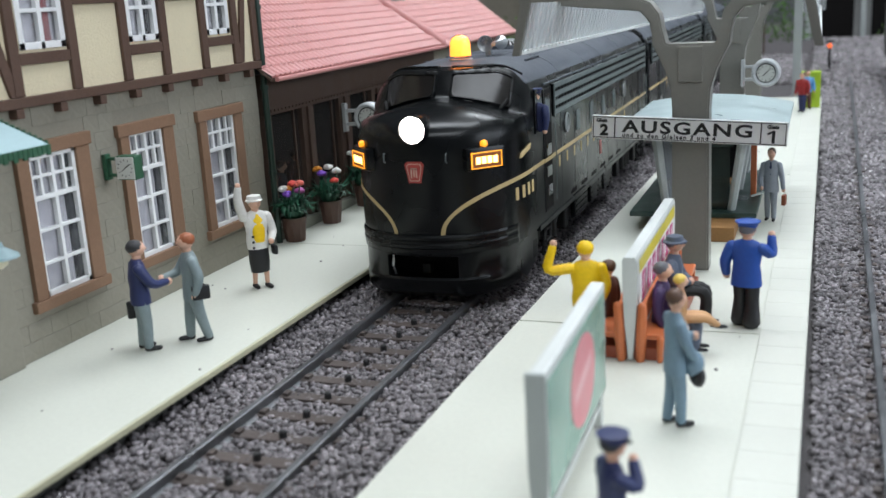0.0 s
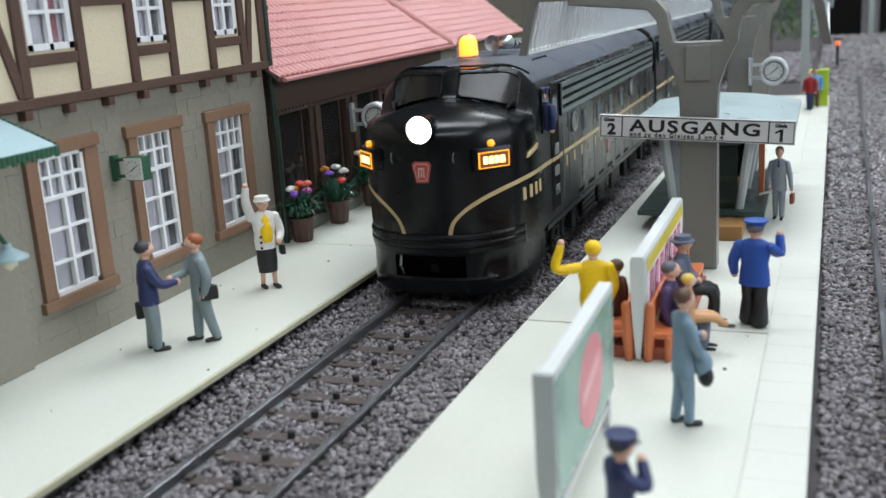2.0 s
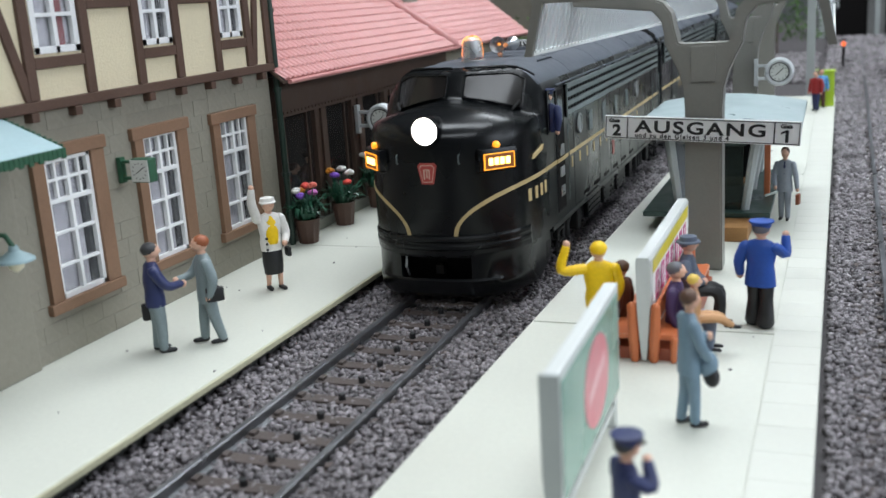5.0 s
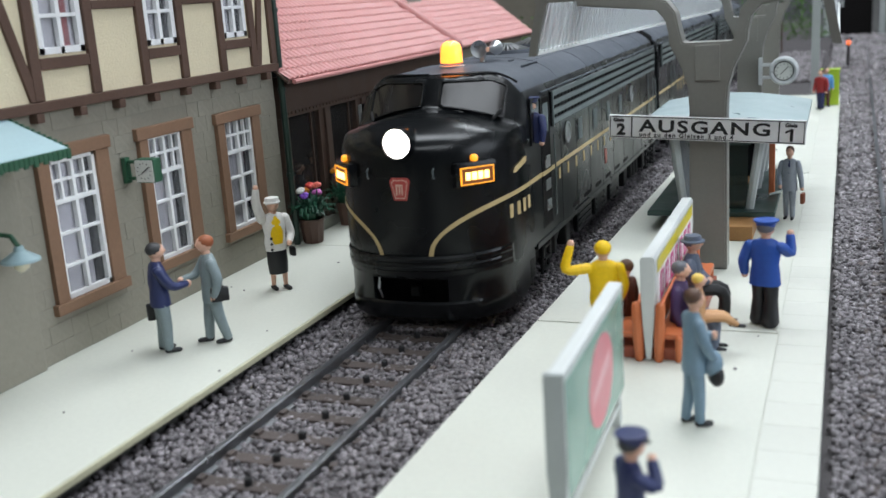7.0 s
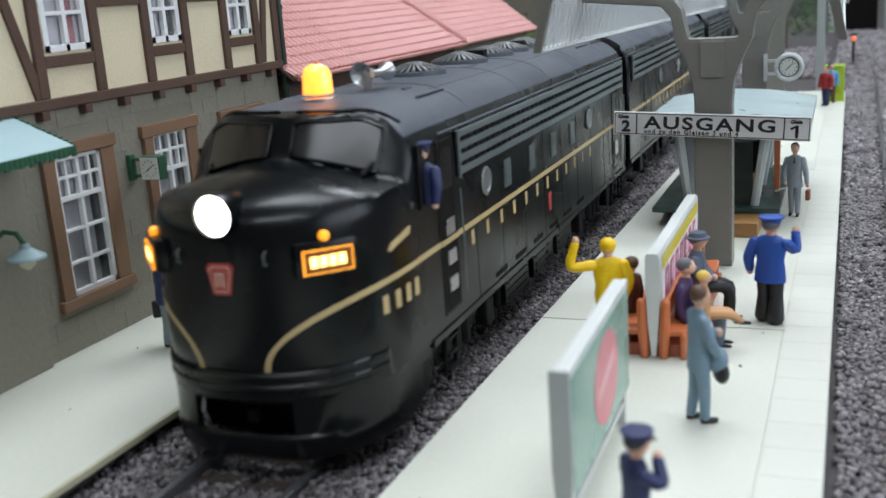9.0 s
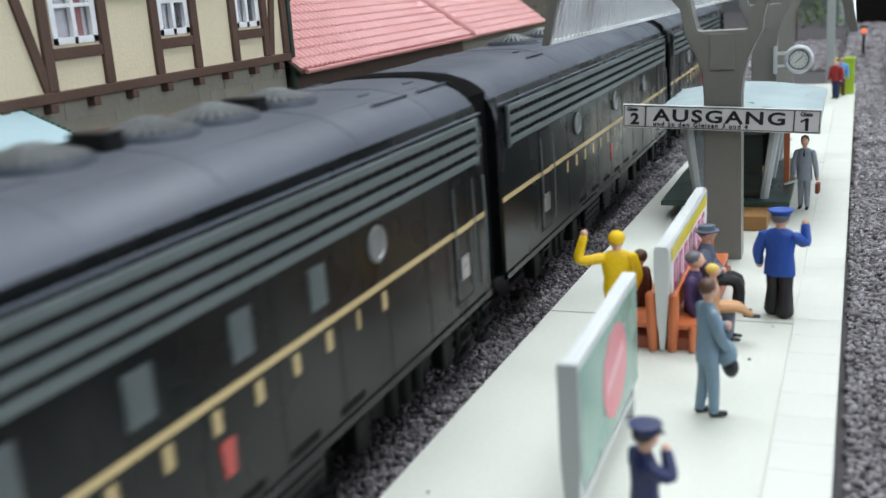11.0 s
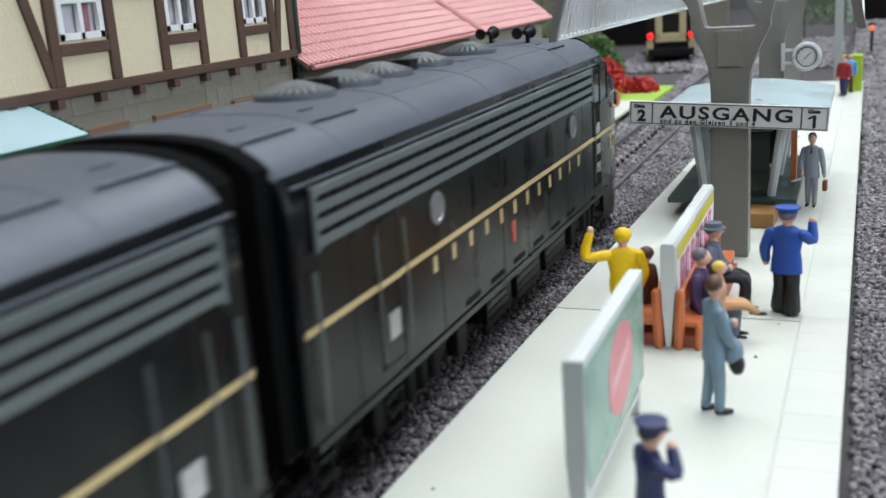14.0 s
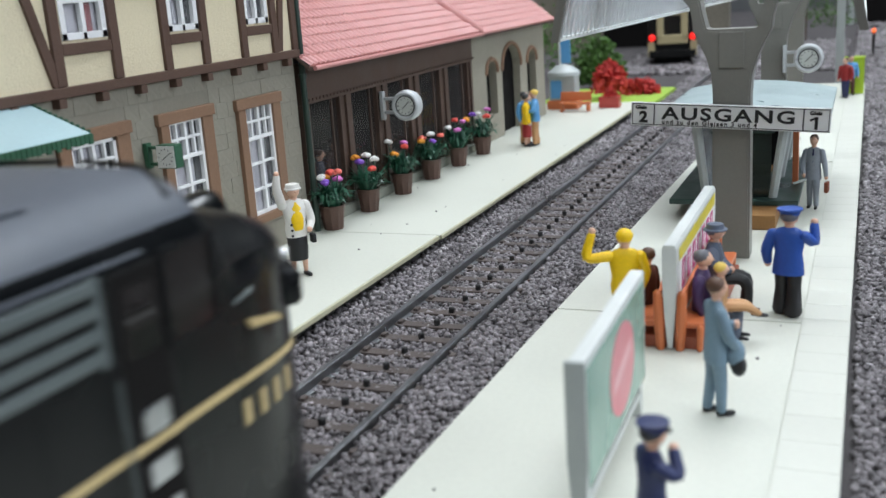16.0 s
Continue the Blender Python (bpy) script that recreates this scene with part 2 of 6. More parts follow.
def tube(bm, pts, radii, mat=0, n=10, bend=0):
    """A rounded limb through pts with radii; bend rounds the corners by that many steps."""
    pts = [Vector(p) for p in pts]
    radii = list(radii) if isinstance(radii, (list, tuple)) else [radii] * len(pts)
    if bend and len(pts) > 2:
        q, rr = [], []
        ext = [pts[0] * 2 - pts[1]] + pts + [pts[-1] * 2 - pts[-2]]
        for i in range(len(pts) - 1):
            a, b, c, d = ext[i:i + 4]
            for k in range(bend):
                t = k / bend
                q.append(0.5 * (2 * b + (c - a) * t + (2 * a - 5 * b + 4 * c - d) * t * t + (3 * b - 3 * c + d - a) * t ** 3))
                rr.append(radii[i] + (radii[i + 1] - radii[i]) * t)
        pts, radii = q + [pts[-1]], rr + [radii[-1]]
    d0, d1 = (pts[0] - pts[1]).normalized(), (pts[-1] - pts[-2]).normalized()
    pts = [pts[0] + d0 * radii[0] * 0.85, pts[0] + d0 * radii[0] * 0.5] + pts + [pts[-1] + d1 * radii[-1] * 0.5, pts[-1] + d1 * radii[-1] * 0.85]
    radii = [radii[0] * 0.35, radii[0] * 0.8] + radii + [radii[-1] * 0.8, radii[-1] * 0.35]
    rings, a = [], None
    for i, (p, r) in enumerate(zip(pts, radii)):
        t = (pts[min(i + 1, len(pts) - 1)] - pts[max(i - 1, 0)]).normalized()
        if a is None:
            a = Vector((0, 1, 0)) if abs(t.y) < 0.8 else Vector((1, 0, 0))
        a = (a - t * a.dot(t)).normalized()
        b = t.cross(a)
        rings.append([p + (a * math.cos(k * math.tau / n) + b * math.sin(k * math.tau / n)) * r for k in range(n)])
    loft(bm, rings, mat)
    return bm


def rod(a, b, r, n=8, mat=0, bm=None):
    bm = bm or bmesh.new()
    a, b = Vector(a), Vector(b)
    t = (b - a).normalized()
    ref = Vector((0, 0, 1)) if abs(t.z) < 0.9 else Vector((1, 0, 0))
    u = t.cross(ref).normalized()
    w = t.cross(u)
    loft(bm, [[p + (u * math.cos(k * math.tau / n) + w * math.sin(k * math.tau / n)) * r for k in range(n)] for p in (a, b)], mat)
    return bm


def revolve(profile, axis_at=(0, 0, 0), n=24, mat=0, bm=None, axis="z"):
    """Turns a profile of (radius, height) about an axis."""
    bm = bm or bmesh.new()
    rings = []
    for r, h in profile:
        ring = []
        for k in range(n):
            c, s = math.cos(k * math.tau / n) * r, math.sin(k * math.tau / n) * r
            p = {"z": (c, s, h), "y": (s, h, c), "x": (h, c, s)}[axis]
            ring.append(Vector(p) + Vector(axis_at))
        rings.append(ring)
    loft(bm, rings, mat)
    return bm


def ball(bm, c, r, mat, sx=1.0, sy=1.0, sz=1.0, n=12):
    rings = []
    for k in range(1, 8):
        a = math.pi * k / 8
        rings.append([(c[0] + math.cos(q * math.tau / n) * math.sin(a) * r * sx, c[1] + math.sin(q * math.tau / n) * math.sin(a) * r * sy, c[2] - math.cos(a) * r * sz) for q in range(n)])
    loft(bm, rings, mat)


def extrude_poly(pts, d, mat=0, bm=None):
    """A plate: polygon pts pushed by the vector d."""
    bm = bm or bmesh.new()
    d = Vector(d)
    loft(bm, [[Vector(p) for p in pts], [Vector(p) + d for p in pts]], mat)
    bmesh.ops.recalc_face_normals(bm, faces=bm.faces)
    return bm


def letters(text, size, at, parent, material, rx=90, ry=0, rz=0, spread=1.0, extrude=0.05, name="lettering", xscale=1.0, bold=0.0):
    """Writing in the built-in font, turned into a mesh; at is the left end of its base line."""
    cu = bpy.data.curves.new(name, "FONT")
    cu.body, cu.size, cu.extrude, cu.space_character, cu.offset = text, size, extrude, spread, bold
    cu.resolution_u = 3
    tmp = bpy.data.objects.new(name, cu)
    me = bpy.data.meshes.new_from_object(tmp)
    bpy.data.objects.remove(tmp)
    m = pose(*[c * MM for c in at], rx, ry, rz) @ Matrix.Diagonal((MM * xscale, MM, MM, 1))
    me.transform(m)
    me.materials.clear()
    me.materials.append(material)
    ob = new(name, me)
    ob.parent = parent
    return ob


# ---- room and ground ----
def room():
    for name, b in (("wall_north", (-2200, 2200, 2400, 2480, -900, 1500)), ("wall_south", (-2200, 2200, -1680, -1600, -900, 1500)),
                    ("wall_west", (-2280, -2200, -1680, 2480, -900, 1500)), ("wall_east_below", (2200, 2280, -1680, 2480, -900, 100)), ("wall_east_above", (2200, 2280, -1680, 2480, 1350, 1500)),
                    ("wall_east_left", (2200, 2280, 1100, 2480, 100, 1350)), ("wall_east_right", (2200, 2280, -1680, -900, 100, 1350))):
        tagged(link(name, bx(*b), M_ROOMWALL), "plain painted wall of the hobby room", "wall", kind="structure")
    tagged(link("ceiling", bx(-2280, 2280, -1680, 2480, 1500, 1560), M_ROOMCEIL), "white painted ceiling of the hobby room", "ceiling", kind="structure")
    tagged(link("floor", bx(-2280, 2280, -1680, 2480, -960, -900), M_ROOMWALL), "plain floor of the hobby room", "floor", kind="structure")
    tagged(link("ground", bx(-700, 700, -150, 1500, -40, -2.6), M_GROUND), "dark grey ballasted ground of the model layout", "ground", kind="structure")


room()
XT = -0.5          # centre line of the train's track
ZP = 2.5           # platform height over the rail heads


def stones():
    """Loose ballast: small angular stones strewn over the track beds."""
    rng = np.random.default_rng(4)
    cube = np.array([(x, y, z) for x in (-1, 1) for y in (-1, 1) for z in (-1, 1)], float)
    quads = np.array([(0, 1, 3, 2), (4, 6, 7, 5), (0, 4, 5, 1), (2, 3, 7, 6), (0, 2, 6, 4), (1, 5, 7, 3)])
    spots = []

    def strew(x0, x1, y0, y1, pitch, z, size, tilt=0.0):
        nx, ny = int((x1 - x0) / pitch), int((y1 - y0) / pitch)
        gx, gy = np.meshgrid(np.linspace(x0, x1, nx), np.linspace(y0, y1, ny))
        p = np.stack([gx.ravel(), gy.ravel()], 1) + rng.uniform(-0.55, 0.55, (nx * ny, 2)) * pitch
        p[:, 0] += tilt * p[:, 1]
        spots.append(np.column_stack([p, np.full(len(p), z) + rng.uniform(-0.35, 0.3, len(p)), rng.uniform(0.65, 1.3, len(p)) * size]))

    for x0, x1, z in ((-20.6, -9.6, -1.55), (-8.6, 7.2, -2.32), (8.6, 23.2, -1.6)):
        strew(x0, x1, 62, 330, 0.74, z, 0.43)
        strew(x0, x1, 330, 640, 1.15, z, 0.62)
    strew(-21.5, -18.5, 62, 330, 0.9, -1.0, 0.52)
    strew(74.5, 125, 80, 300, 0.82, -1.9, 0.46)
    strew(76, 190, 300, 620, 1.5, -1.9, 0.8)
    strew(72, 260, 620, 1060, 3.4, -1.8, 1.8)
    strew(-80, 62, 640, 860, 3.0, -1.8, 1.6)
    s = np.concatenate(spots)
    n = len(s)
    v = cube[None] * rng.uniform(0.55, 1.15, (n, 8, 3)) * s[:, 3, None, None]
    v[:, :, 2] *= 0.85
    a, b = rng.uniform(0, 6.28, n), rng.uniform(-0.9, 0.9, n)
    ca, sa, cb, sb = np.cos(a), np.sin(a), np.cos(b), np.sin(b)
    x, y, z = v[:, :, 0], v[:, :, 1], v[:, :, 2]
    y, z = y * cb[:, None] - z * sb[:, None], y * sb[:, None] + z * cb[:, None]
    x, y = x * ca[:, None] - y * sa[:, None], x * sa[:, None] + y * ca[:, None]
    v = np.stack([x + s[:, 0, None], y + s[:, 1, None], z + s[:, 2, None]], 2).reshape(-1, 3) * MM
    fq = (quads[None] + (np.arange(n) * 8)[:, None, None]).reshape(-1, 4)
    me = bpy.data.meshes.new("ballast")
    me.vertices.add(len(v))
    me.vertices.foreach_set("co", v.ravel())
    me.loops.add(len(fq) * 4)
    me.loops.foreach_set("vertex_index", fq.ravel())
    me.polygons.add(len(fq))
    me.polygons.foreach_set("loop_start", np.arange(len(fq)) * 4)
    me.update(calc_edges=True)
    me.materials.append(M_STONE)
    tagged(new("ballast", me), "dark grey-brown angular model ballast stones", "ballast", kind="stuff")


stones()


def track(name, x, y0, y1, rz, label, first, pitch, studs):
    """Model track with H0 gauge: two rails, single sleepers and, on the main line, a stud on each sleeper."""
    t = root(name, x, 0, 0, label, "track", kind="structure", rz=rz)
    for sx in (-8.35, 8.35):
        bm = bmesh.new()
        prof = [(-1.1, -2.3), (1.1, -2.3), (1.1, -2.0), (0.3, -1.75), (0.3, -0.8), (0.55, -0.6), (0.55, -0.1), (0.4, 0), (-0.4, 0), (-0.55, -0.1), (-0.55, -0.6), (-0.3, -0.8), (-0.3, -1.75), (-1.1, -2.0)]
        loft(bm, [[(sx + px, yy, pz) for px, pz in prof] for yy in (y0, y1)])
        bmesh.ops.recalc_face_normals(bm, faces=bm.faces)
        part("rail", bm, M_RAIL, t)
    bm = bx(-14.5, 14.5, -1.35, 1.35, -2.9, -1.72, 0.18)
    for sx in (-9.7, -7.0, 7.0, 9.7):
        box(bm, sx - 0.5, sx + 0.5, -0.8, 0.8, -1.8, -1.15, 0.12)
    tie = part("sleeper", bm, M_TIE, t)
    stud = part("stud", revolve([(0.62, -1.8), (0.6, -0.75), (0.4, -0.55)], n=8), M_STUD, t, "black contact stud") if studs else None
    k = 0
    y = first
    while y < y1 - 3:
        if k == 0:
            tie.location = (0, y * MM, 0)
        else:
            share(tie, 0, y, 0, t)
        if studs:
            if k == 0:
                stud.location = (0.5 * MM, y * MM, 0)
            else:
                share(stud, 0.5, y, 0, t)
        k += 1
        y += pitch


track("track_main", XT, 0, 900, 0, "model railway track with dark rails, brown sleepers and centre studs", 160.5 - 7.645 * 20, 7.645, True)
track("track_side", 89.6, 0, 900, -0.9, "model railway track with dark rails beside the island platform", 10, 7.645, False)


def platform_left():
    p = root("platform_west", -40, 0, 0, "pale grey plastic station platform before the buildings", "platform", kind="structure")
    for y0, y1, dz in ((-40, 218.8, 0.0), (219.3, 470, -0.08)):
        bm = bx(-60, 19.6 + (0 if dz == 0 else 0.5), y0, y1, 1.25, ZP + dz, 0.22)
        part("slab", bm, M_PLAT, p)
        part("edge_strip", bx(19.62 + (0 if dz == 0 else 0.5), 20.15 + (0 if dz == 0 else 0.5), y0, y1, 1.3, ZP + dz - 0.1, 0.2), M_PLATSIDE, p, "yellowed platform edge")
    # Set back and blackened so the gap under the slab looks shaded.
    part("support", bx(-60, 17.5, -40, 470, -2.7, 1.24), M_PLATSHADE, p)


def platform_right():
    p = root("platform_island", 0, 0, 0, "pale grey plastic island platform", "platform", kind="structure")
    le = lambda y: 22.1 + 0.0165 * (y - 100)
    re = lambda y: 72.6 + 0.0065 * (y - 115)
    for y0, y1 in ((20, 169.5), (169.8, 318), (318.3, 528)):
        bm = bmesh.new()
        pts = [(le(y0), y0, -2.7), (re(y0) - 7.4, y0, -2.7), (re(y1) - 7.4, y1, -2.7), (le(y1), y1, -2.7)]
        extrude_poly(pts, (0, 0, ZP + 2.7), bm=bm)
        es = [e for e in bm.edges if all(v.co.z > 2 for v in e.verts)]
        bmesh.ops.bevel(bm, geom=es, offset=0.18, segments=2, affect="EDGES")
        part("slab", bm, M_PLAT, p)
    bm = bx(-3.69, 3.69, -3.985, 3.985, -2.7, ZP + 0.1, 0.07)
    tile = part("kerb_tile", bm, M_TILE, p)
    k = 0
    y = 24.0
    while y < 528:
        x = re(y) - 3.7
        if k == 0:
            tile.matrix_basis = pose(x * MM, y * MM, 0, 0, 0, -0.37)
        else:
            share(tile, x, y, 0, p, -0.37)
        k += 1
        y += 8.0


platform_left()
platform_right()


# ---- station buildings ----
def stone_courses(parent, face_x, y0, y1, z0, z1, holes, length=5.6, height=3.35, depth=0.08):
    """Single wall stones in courses, left out where the holes (y0, y1, z0, z1) are."""
    rng = random.Random(7)
    shared = {}
    z, k = z0, 0
    while z < z1 - 0.5:
        top = min(z + height, z1)
        y = y0 - (k % 2) * length / 2
        while y < y1:
            w = length * rng.choice((0.75, 1.0, 1.0, 1.3))
            spans = [(max(y, y0), min(y + w, y1))]
            for a, b, c, d in holes:
                if c < top - 0.05 and d > z + 0.05:
                    cut = []
                    for s, e in spans:
                        if s < a:
                            cut.append((s, min(e, a)))
                        if e > b:
                            cut.append((max(s, b), e))
                    spans = [q for q in cut if q[1] > q[0]]
            for s, e in spans:
                if e - s > 0.6:
                    key = (round(e - s, 1), round(top - z, 2))
                    if key not in shared:
                        wd, hg = (key[0] - 0.03) / 2, (key[1] - 0.03) / 2
                        shared[key] = part("stone", bx(-0.5, depth, -wd, wd, -hg, hg, 0.06), M_WALL, parent)
                        o = shared[key]
                        o.location = (face_x * MM, (s + e) / 2 * MM, (z + top) / 2 * MM)
                    else:
                        o = share(shared[key], face_x, (s + e) / 2, (z + top) / 2, parent)
                    o.location.x += rng.uniform(-0.04, 0.04) * MM
            y += w
        z = top
        k += 1


def tall_window(parent, y0, y1, z0, z1, oy0, oy1, oz0, oz1, x):
    """Tall casement: brown surround with a wider lintel and sill, white glazing bars, curtain behind."""
    w = part("window", bx(x - 1.6, x - 1.3, y0, y1, z0, z1), M_CURTAIN, parent, "tall white casement window with net curtain")
    part("pane", bx(x - 0.95, x - 0.88, y0, y1, z0, z1), M_PANE, w, "thin film pane").visible_shadow = False
    ym = (y0 + y1) / 2
    # This sheet is no cloth: black paints the unlit room beside the curtain.
    part("curtain", bx(x - 1.25, x - 1.05, ym + (y1 - y0) * 0.27, y1, z0, z1), M_DEEPSHADE, w, "near-black sheet painting the shade beside the curtain")
    for a, b, c, d in ((oy0 + 1, y0, oz0 + 2, oz1 - 2.4), (y1, oy1 - 1, oz0 + 2, oz1 - 2.4)):
        part("surround", bx(x - 1.5, x + 0.65, a, b, c, d, 0.15), M_SAND, w, "brown window surround")
    part("lintel", bx(x - 1.5, x + 0.85, oy0 + 0.3, oy1 - 0.3, oz1 - 2.4, oz1, 0.2), M_SAND, w, "brown lintel")
    part("sill", bx(x - 1.5, x + 1.0, oy0 + 0.2, oy1 - 0.2, oz0, oz0 + 2.0, 0.2), M_SAND, w, "brown sill")
    t = 0.55
    bar = lambda *q: part("glazing_bar", bx(*q), M_WHITE, w)
    for a, b, c, d in ((y0, y0 + t * 1.6, z0, z1), (y1 - t * 1.6, y1, z0, z1), (y0, y1, z0, z0 + t * 1.8), (y0, y1, z1 - t * 1.4, z1)):
        bar(x - 0.85, x + 0.1, a, b, c, d, 0.08)
    zt = z0 + (z1 - z0) * 0.70
    for q in (0.235, 0.47):
        z = z0 + (z1 - z0) * q
        bar(x - 0.8, x + 0.02, y0, y1, z - t / 2, z + t / 2, 0.06)
    bar(x - 0.85, x + 0.12, y0, y1, zt - t * 0.75, zt + t * 0.75, 0.08)
    z = (zt + z1) / 2
    bar(x - 0.8, x, y0, y1, z - t / 2, z + t / 2, 0.06)
    bar(x - 0.85, x + 0.08, ym - t * 0.7, ym + t * 0.7, z0, z1, 0.08)
    for q in (0.25, 0.75):
        y = y0 + (y1 - y0) * q
        bar(x - 0.8, x - 0.02, y - t / 2, y + t / 2, zt, z1, 0.06)
    return w


def upper_window(parent, y0, y1, z0, z1, x):
    w = part("window", bx(x - 1.5, x - 1.2, y0, y1, z0, z1), M_CURTAIN, parent, "white upper window with curtains")
    ym = (y0 + y1) / 2
    # Red curtain in the first window, painted room shade in the others.
    part("curtain", bx(x - 1.1, x - 0.95, ym + 0.8, ym + 3.4, z0, z1), M_REDCURT if y0 < 145 else M_DEEPSHADE, w, "dark strip: red curtain in one window, painted shade in others")
    part("pane", bx(x - 0.8, x - 0.74, y0, y1, z0, z1), M_PANE, w, "thin film pane").visible_shadow = False
    for a, b, c, d in ((y0, y0 + 1.3, z0, z1), (y1 - 1.3, y1, z0, z1), (y0, y1, z0, z0 + 1.2), (y0, y1, z1 - 1.2, z1), (ym - 0.5, ym + 0.5, z0, z1), (y0, y1, z0 + 6.2, z0 + 6.9), (y0, y1, z0 + 12, z0 + 12.7)):
        part("glazing_bar", bx(x - 0.7, x + (0.25 if d - c > 5 else 0.19) + (0.06 if a == y0 and c == z0 and b == y1 else 0), a, b, c, d, 0.06), M_WHITE, w)


HX = -54.4


def timber_house():
    h = root("timber_framed_house", HX, 160, ZP, "half-timbered station house, grey stone below, cream plaster above", "house")
    h.matrix_basis = pose(0, 0, 0)
    wins = [(137.8, 150.0, 12.6, 37.8, 133.9, 154.6, 10.6, 40.2), (165.6, 177.0, 12.2, 37.9, 161.9, 181.6, 10.4, 39.9), (193.2, 204.9, 12.0, 37.5, 189.4, 209.2, 10.2, 39.2)]
    bm = bmesh.new()
    ys = [40] + [q for w in wins for q in (w[0], w[1])] + [217.6]
    for a, b in zip(ys[0::2], ys[1::2]):
        box(bm, HX - 3, HX - 0.35, a, b, ZP, 46.4)
    for w in wins:
        box(bm, HX - 3, HX - 0.35, w[0], w[1], ZP, w[2])
        box(bm, HX - 3, HX - 0.35, w[0], w[1], w[3], 46.4)
    box(bm, HX - 60, HX - 3, 214.6, 217.6, ZP, 46.4)
    part("wall", bm, M_JOINT, h, "grey stone ground floor wall")
    # Near-black block paints the unlit rooms behind the house front.
    part("inside_wall", bx(HX - 60, HX - 16, 40, 214, ZP, 90), M_DEEPSHADE, h)
    part("pilaster", bx(HX - 0.4, HX + 0.9, 40, 129.4, ZP, 46.2, 0.3), M_WALL, h, "grey projecting wall section")
    stone_courses(h, HX - 0.3, 129.6, 217.5, ZP, 46.2, [(w[4] + 0.6, w[5] - 0.6, w[6], w[7]) for w in wins])
    for w in wins:
        tall_window(h, *w, HX)
    ux = HX + 0.6
    uw = [(139.6, 151.2, 55.8, 74), (169.2, 179.2, 55.4, 73.6), (196.6, 206.4, 55.2, 73.4)]
    ys = [40] + [q for w in uw for q in (w[0], w[1])] + [217.8]
    for a, b in zip(ys[0::2], ys[1::2]):
        part("plaster", bx(ux - 4, ux, a, b, 46.6, 92), M_CREAM, h, "cream roughcast plaster")
    for w in uw:
        part("plaster", bx(ux - 4, ux, w[0], w[1], 46.6, w[2]), M_CREAM, h, "cream roughcast plaster")
        part("plaster", bx(ux - 4, ux, w[0], w[1], w[3], 92), M_CREAM, h, "cream roughcast plaster")
    part("side_wall", bx(ux - 60, ux - 4, 214, 217.8, 46.6, 92), M_CREAM, h)
    for w in uw:
        upper_window(h, *w, ux)
    beam = lambda a, b, c, d, p=0.75: part("timber", bx(ux - 1, ux + p, a, b, c, d, 0.18), M_TIMBER, h)
    beam(40, 218.2, 46.3, 48.1, 0.95)
    beam(40, 218.2, 75.5, 78)
    for y in (112, 137.6, 152.6, 167.6, 180.6, 195.2, 208.2, 217.0):
        beam(y - 1.15, y + 1.15, 48.15, 75.4)
    for a, b, z in ((138.8, 151.4, 54.3), (168.8, 179.4, 53.9), (196.4, 207.0, 53.7)):
        beam(a, b, z - 1.0, z + 1.0, 0.7)
    for a, b in ((153.8, 166.4), (181.8, 194.0)):
        beam(a, b, 63.0, 64.6, 0.7)
    for ya, yb, za, zb in ((136.6, 128.5, 48.2, 75.4), (210.0, 214.8, 48.2, 75.4)):
        pts = [(ux - 0.5, ya - 1.0, za), (ux - 0.5, ya + 1.0, za), (ux - 0.5, yb + 1.0, zb), (ux - 0.5, yb - 1.0, zb)]
        part("brace", extrude_poly(pts, (1.1, 0, 0)), M_TIMBER, h)
    y = 104.0
    while y < 218:
        part("joist_end", bx(HX - 1, HX + 1.6, y - 0.9, y + 0.9, 44.6, 46.25, 0.2), M_TIMBER, h)
        y += 10.9
    bm = rod((HX + 1.2, 218.9, ZP), (HX + 1.2, 218.9, 92), 0.8, 10)
    for z in (20, 41, 60):
        rod((HX + 1.2, 218.9, z), (HX + 1.2, 218.9, z + 1), 1.05, 10, bm=bm)
    part("downpipe", bm, M_GUTTER, h, "dark green downpipe", True)
    bm = extrude_poly([(HX - 62, 36, 92), (HX + 4, 36, 92), (HX - 29, 36, 122)], (0, 186, 0))
    part("roof", bm, M_ROOF, h)


def awning():
    a = root("awning", HX, 110, 40, "pale blue canopy with green scalloped edge on the station house", "awning")
    a.matrix_basis = pose(0, 0, 0)
    part("canopy", extrude_poly([(HX + 1, 60, 45.6), (HX + 1, 60, 46.2), (HX + 12.6, 60, 41.5), (HX + 12.6, 60, 40.9)], (0, 69.5, 0)), M_AWN, a)
    bm = bmesh.new()
    y = 60.5
    while y < 129.3:
        box(bm, HX + 12.62, HX + 13.0, y, y + 0.95, 39.9 + 0.25 * math.sin(y * 3.3), 41.45, 0.1)
        y += 1.05
    part("trim", bm, M_GREENTRIM, a, "green scalloped trim")
    bm = bmesh.new()
    x = HX + 1
    while x < HX + 12:
        z = 46.0 - (x - HX - 1) * 0.405
        box(bm, x, x + 0.95, 129.55, 129.9, z - 1.3, z + 0.25, 0.1)
        x += 1.05
    part("side_trim", bm, M_GREENTRIM, a, "green scalloped trim")


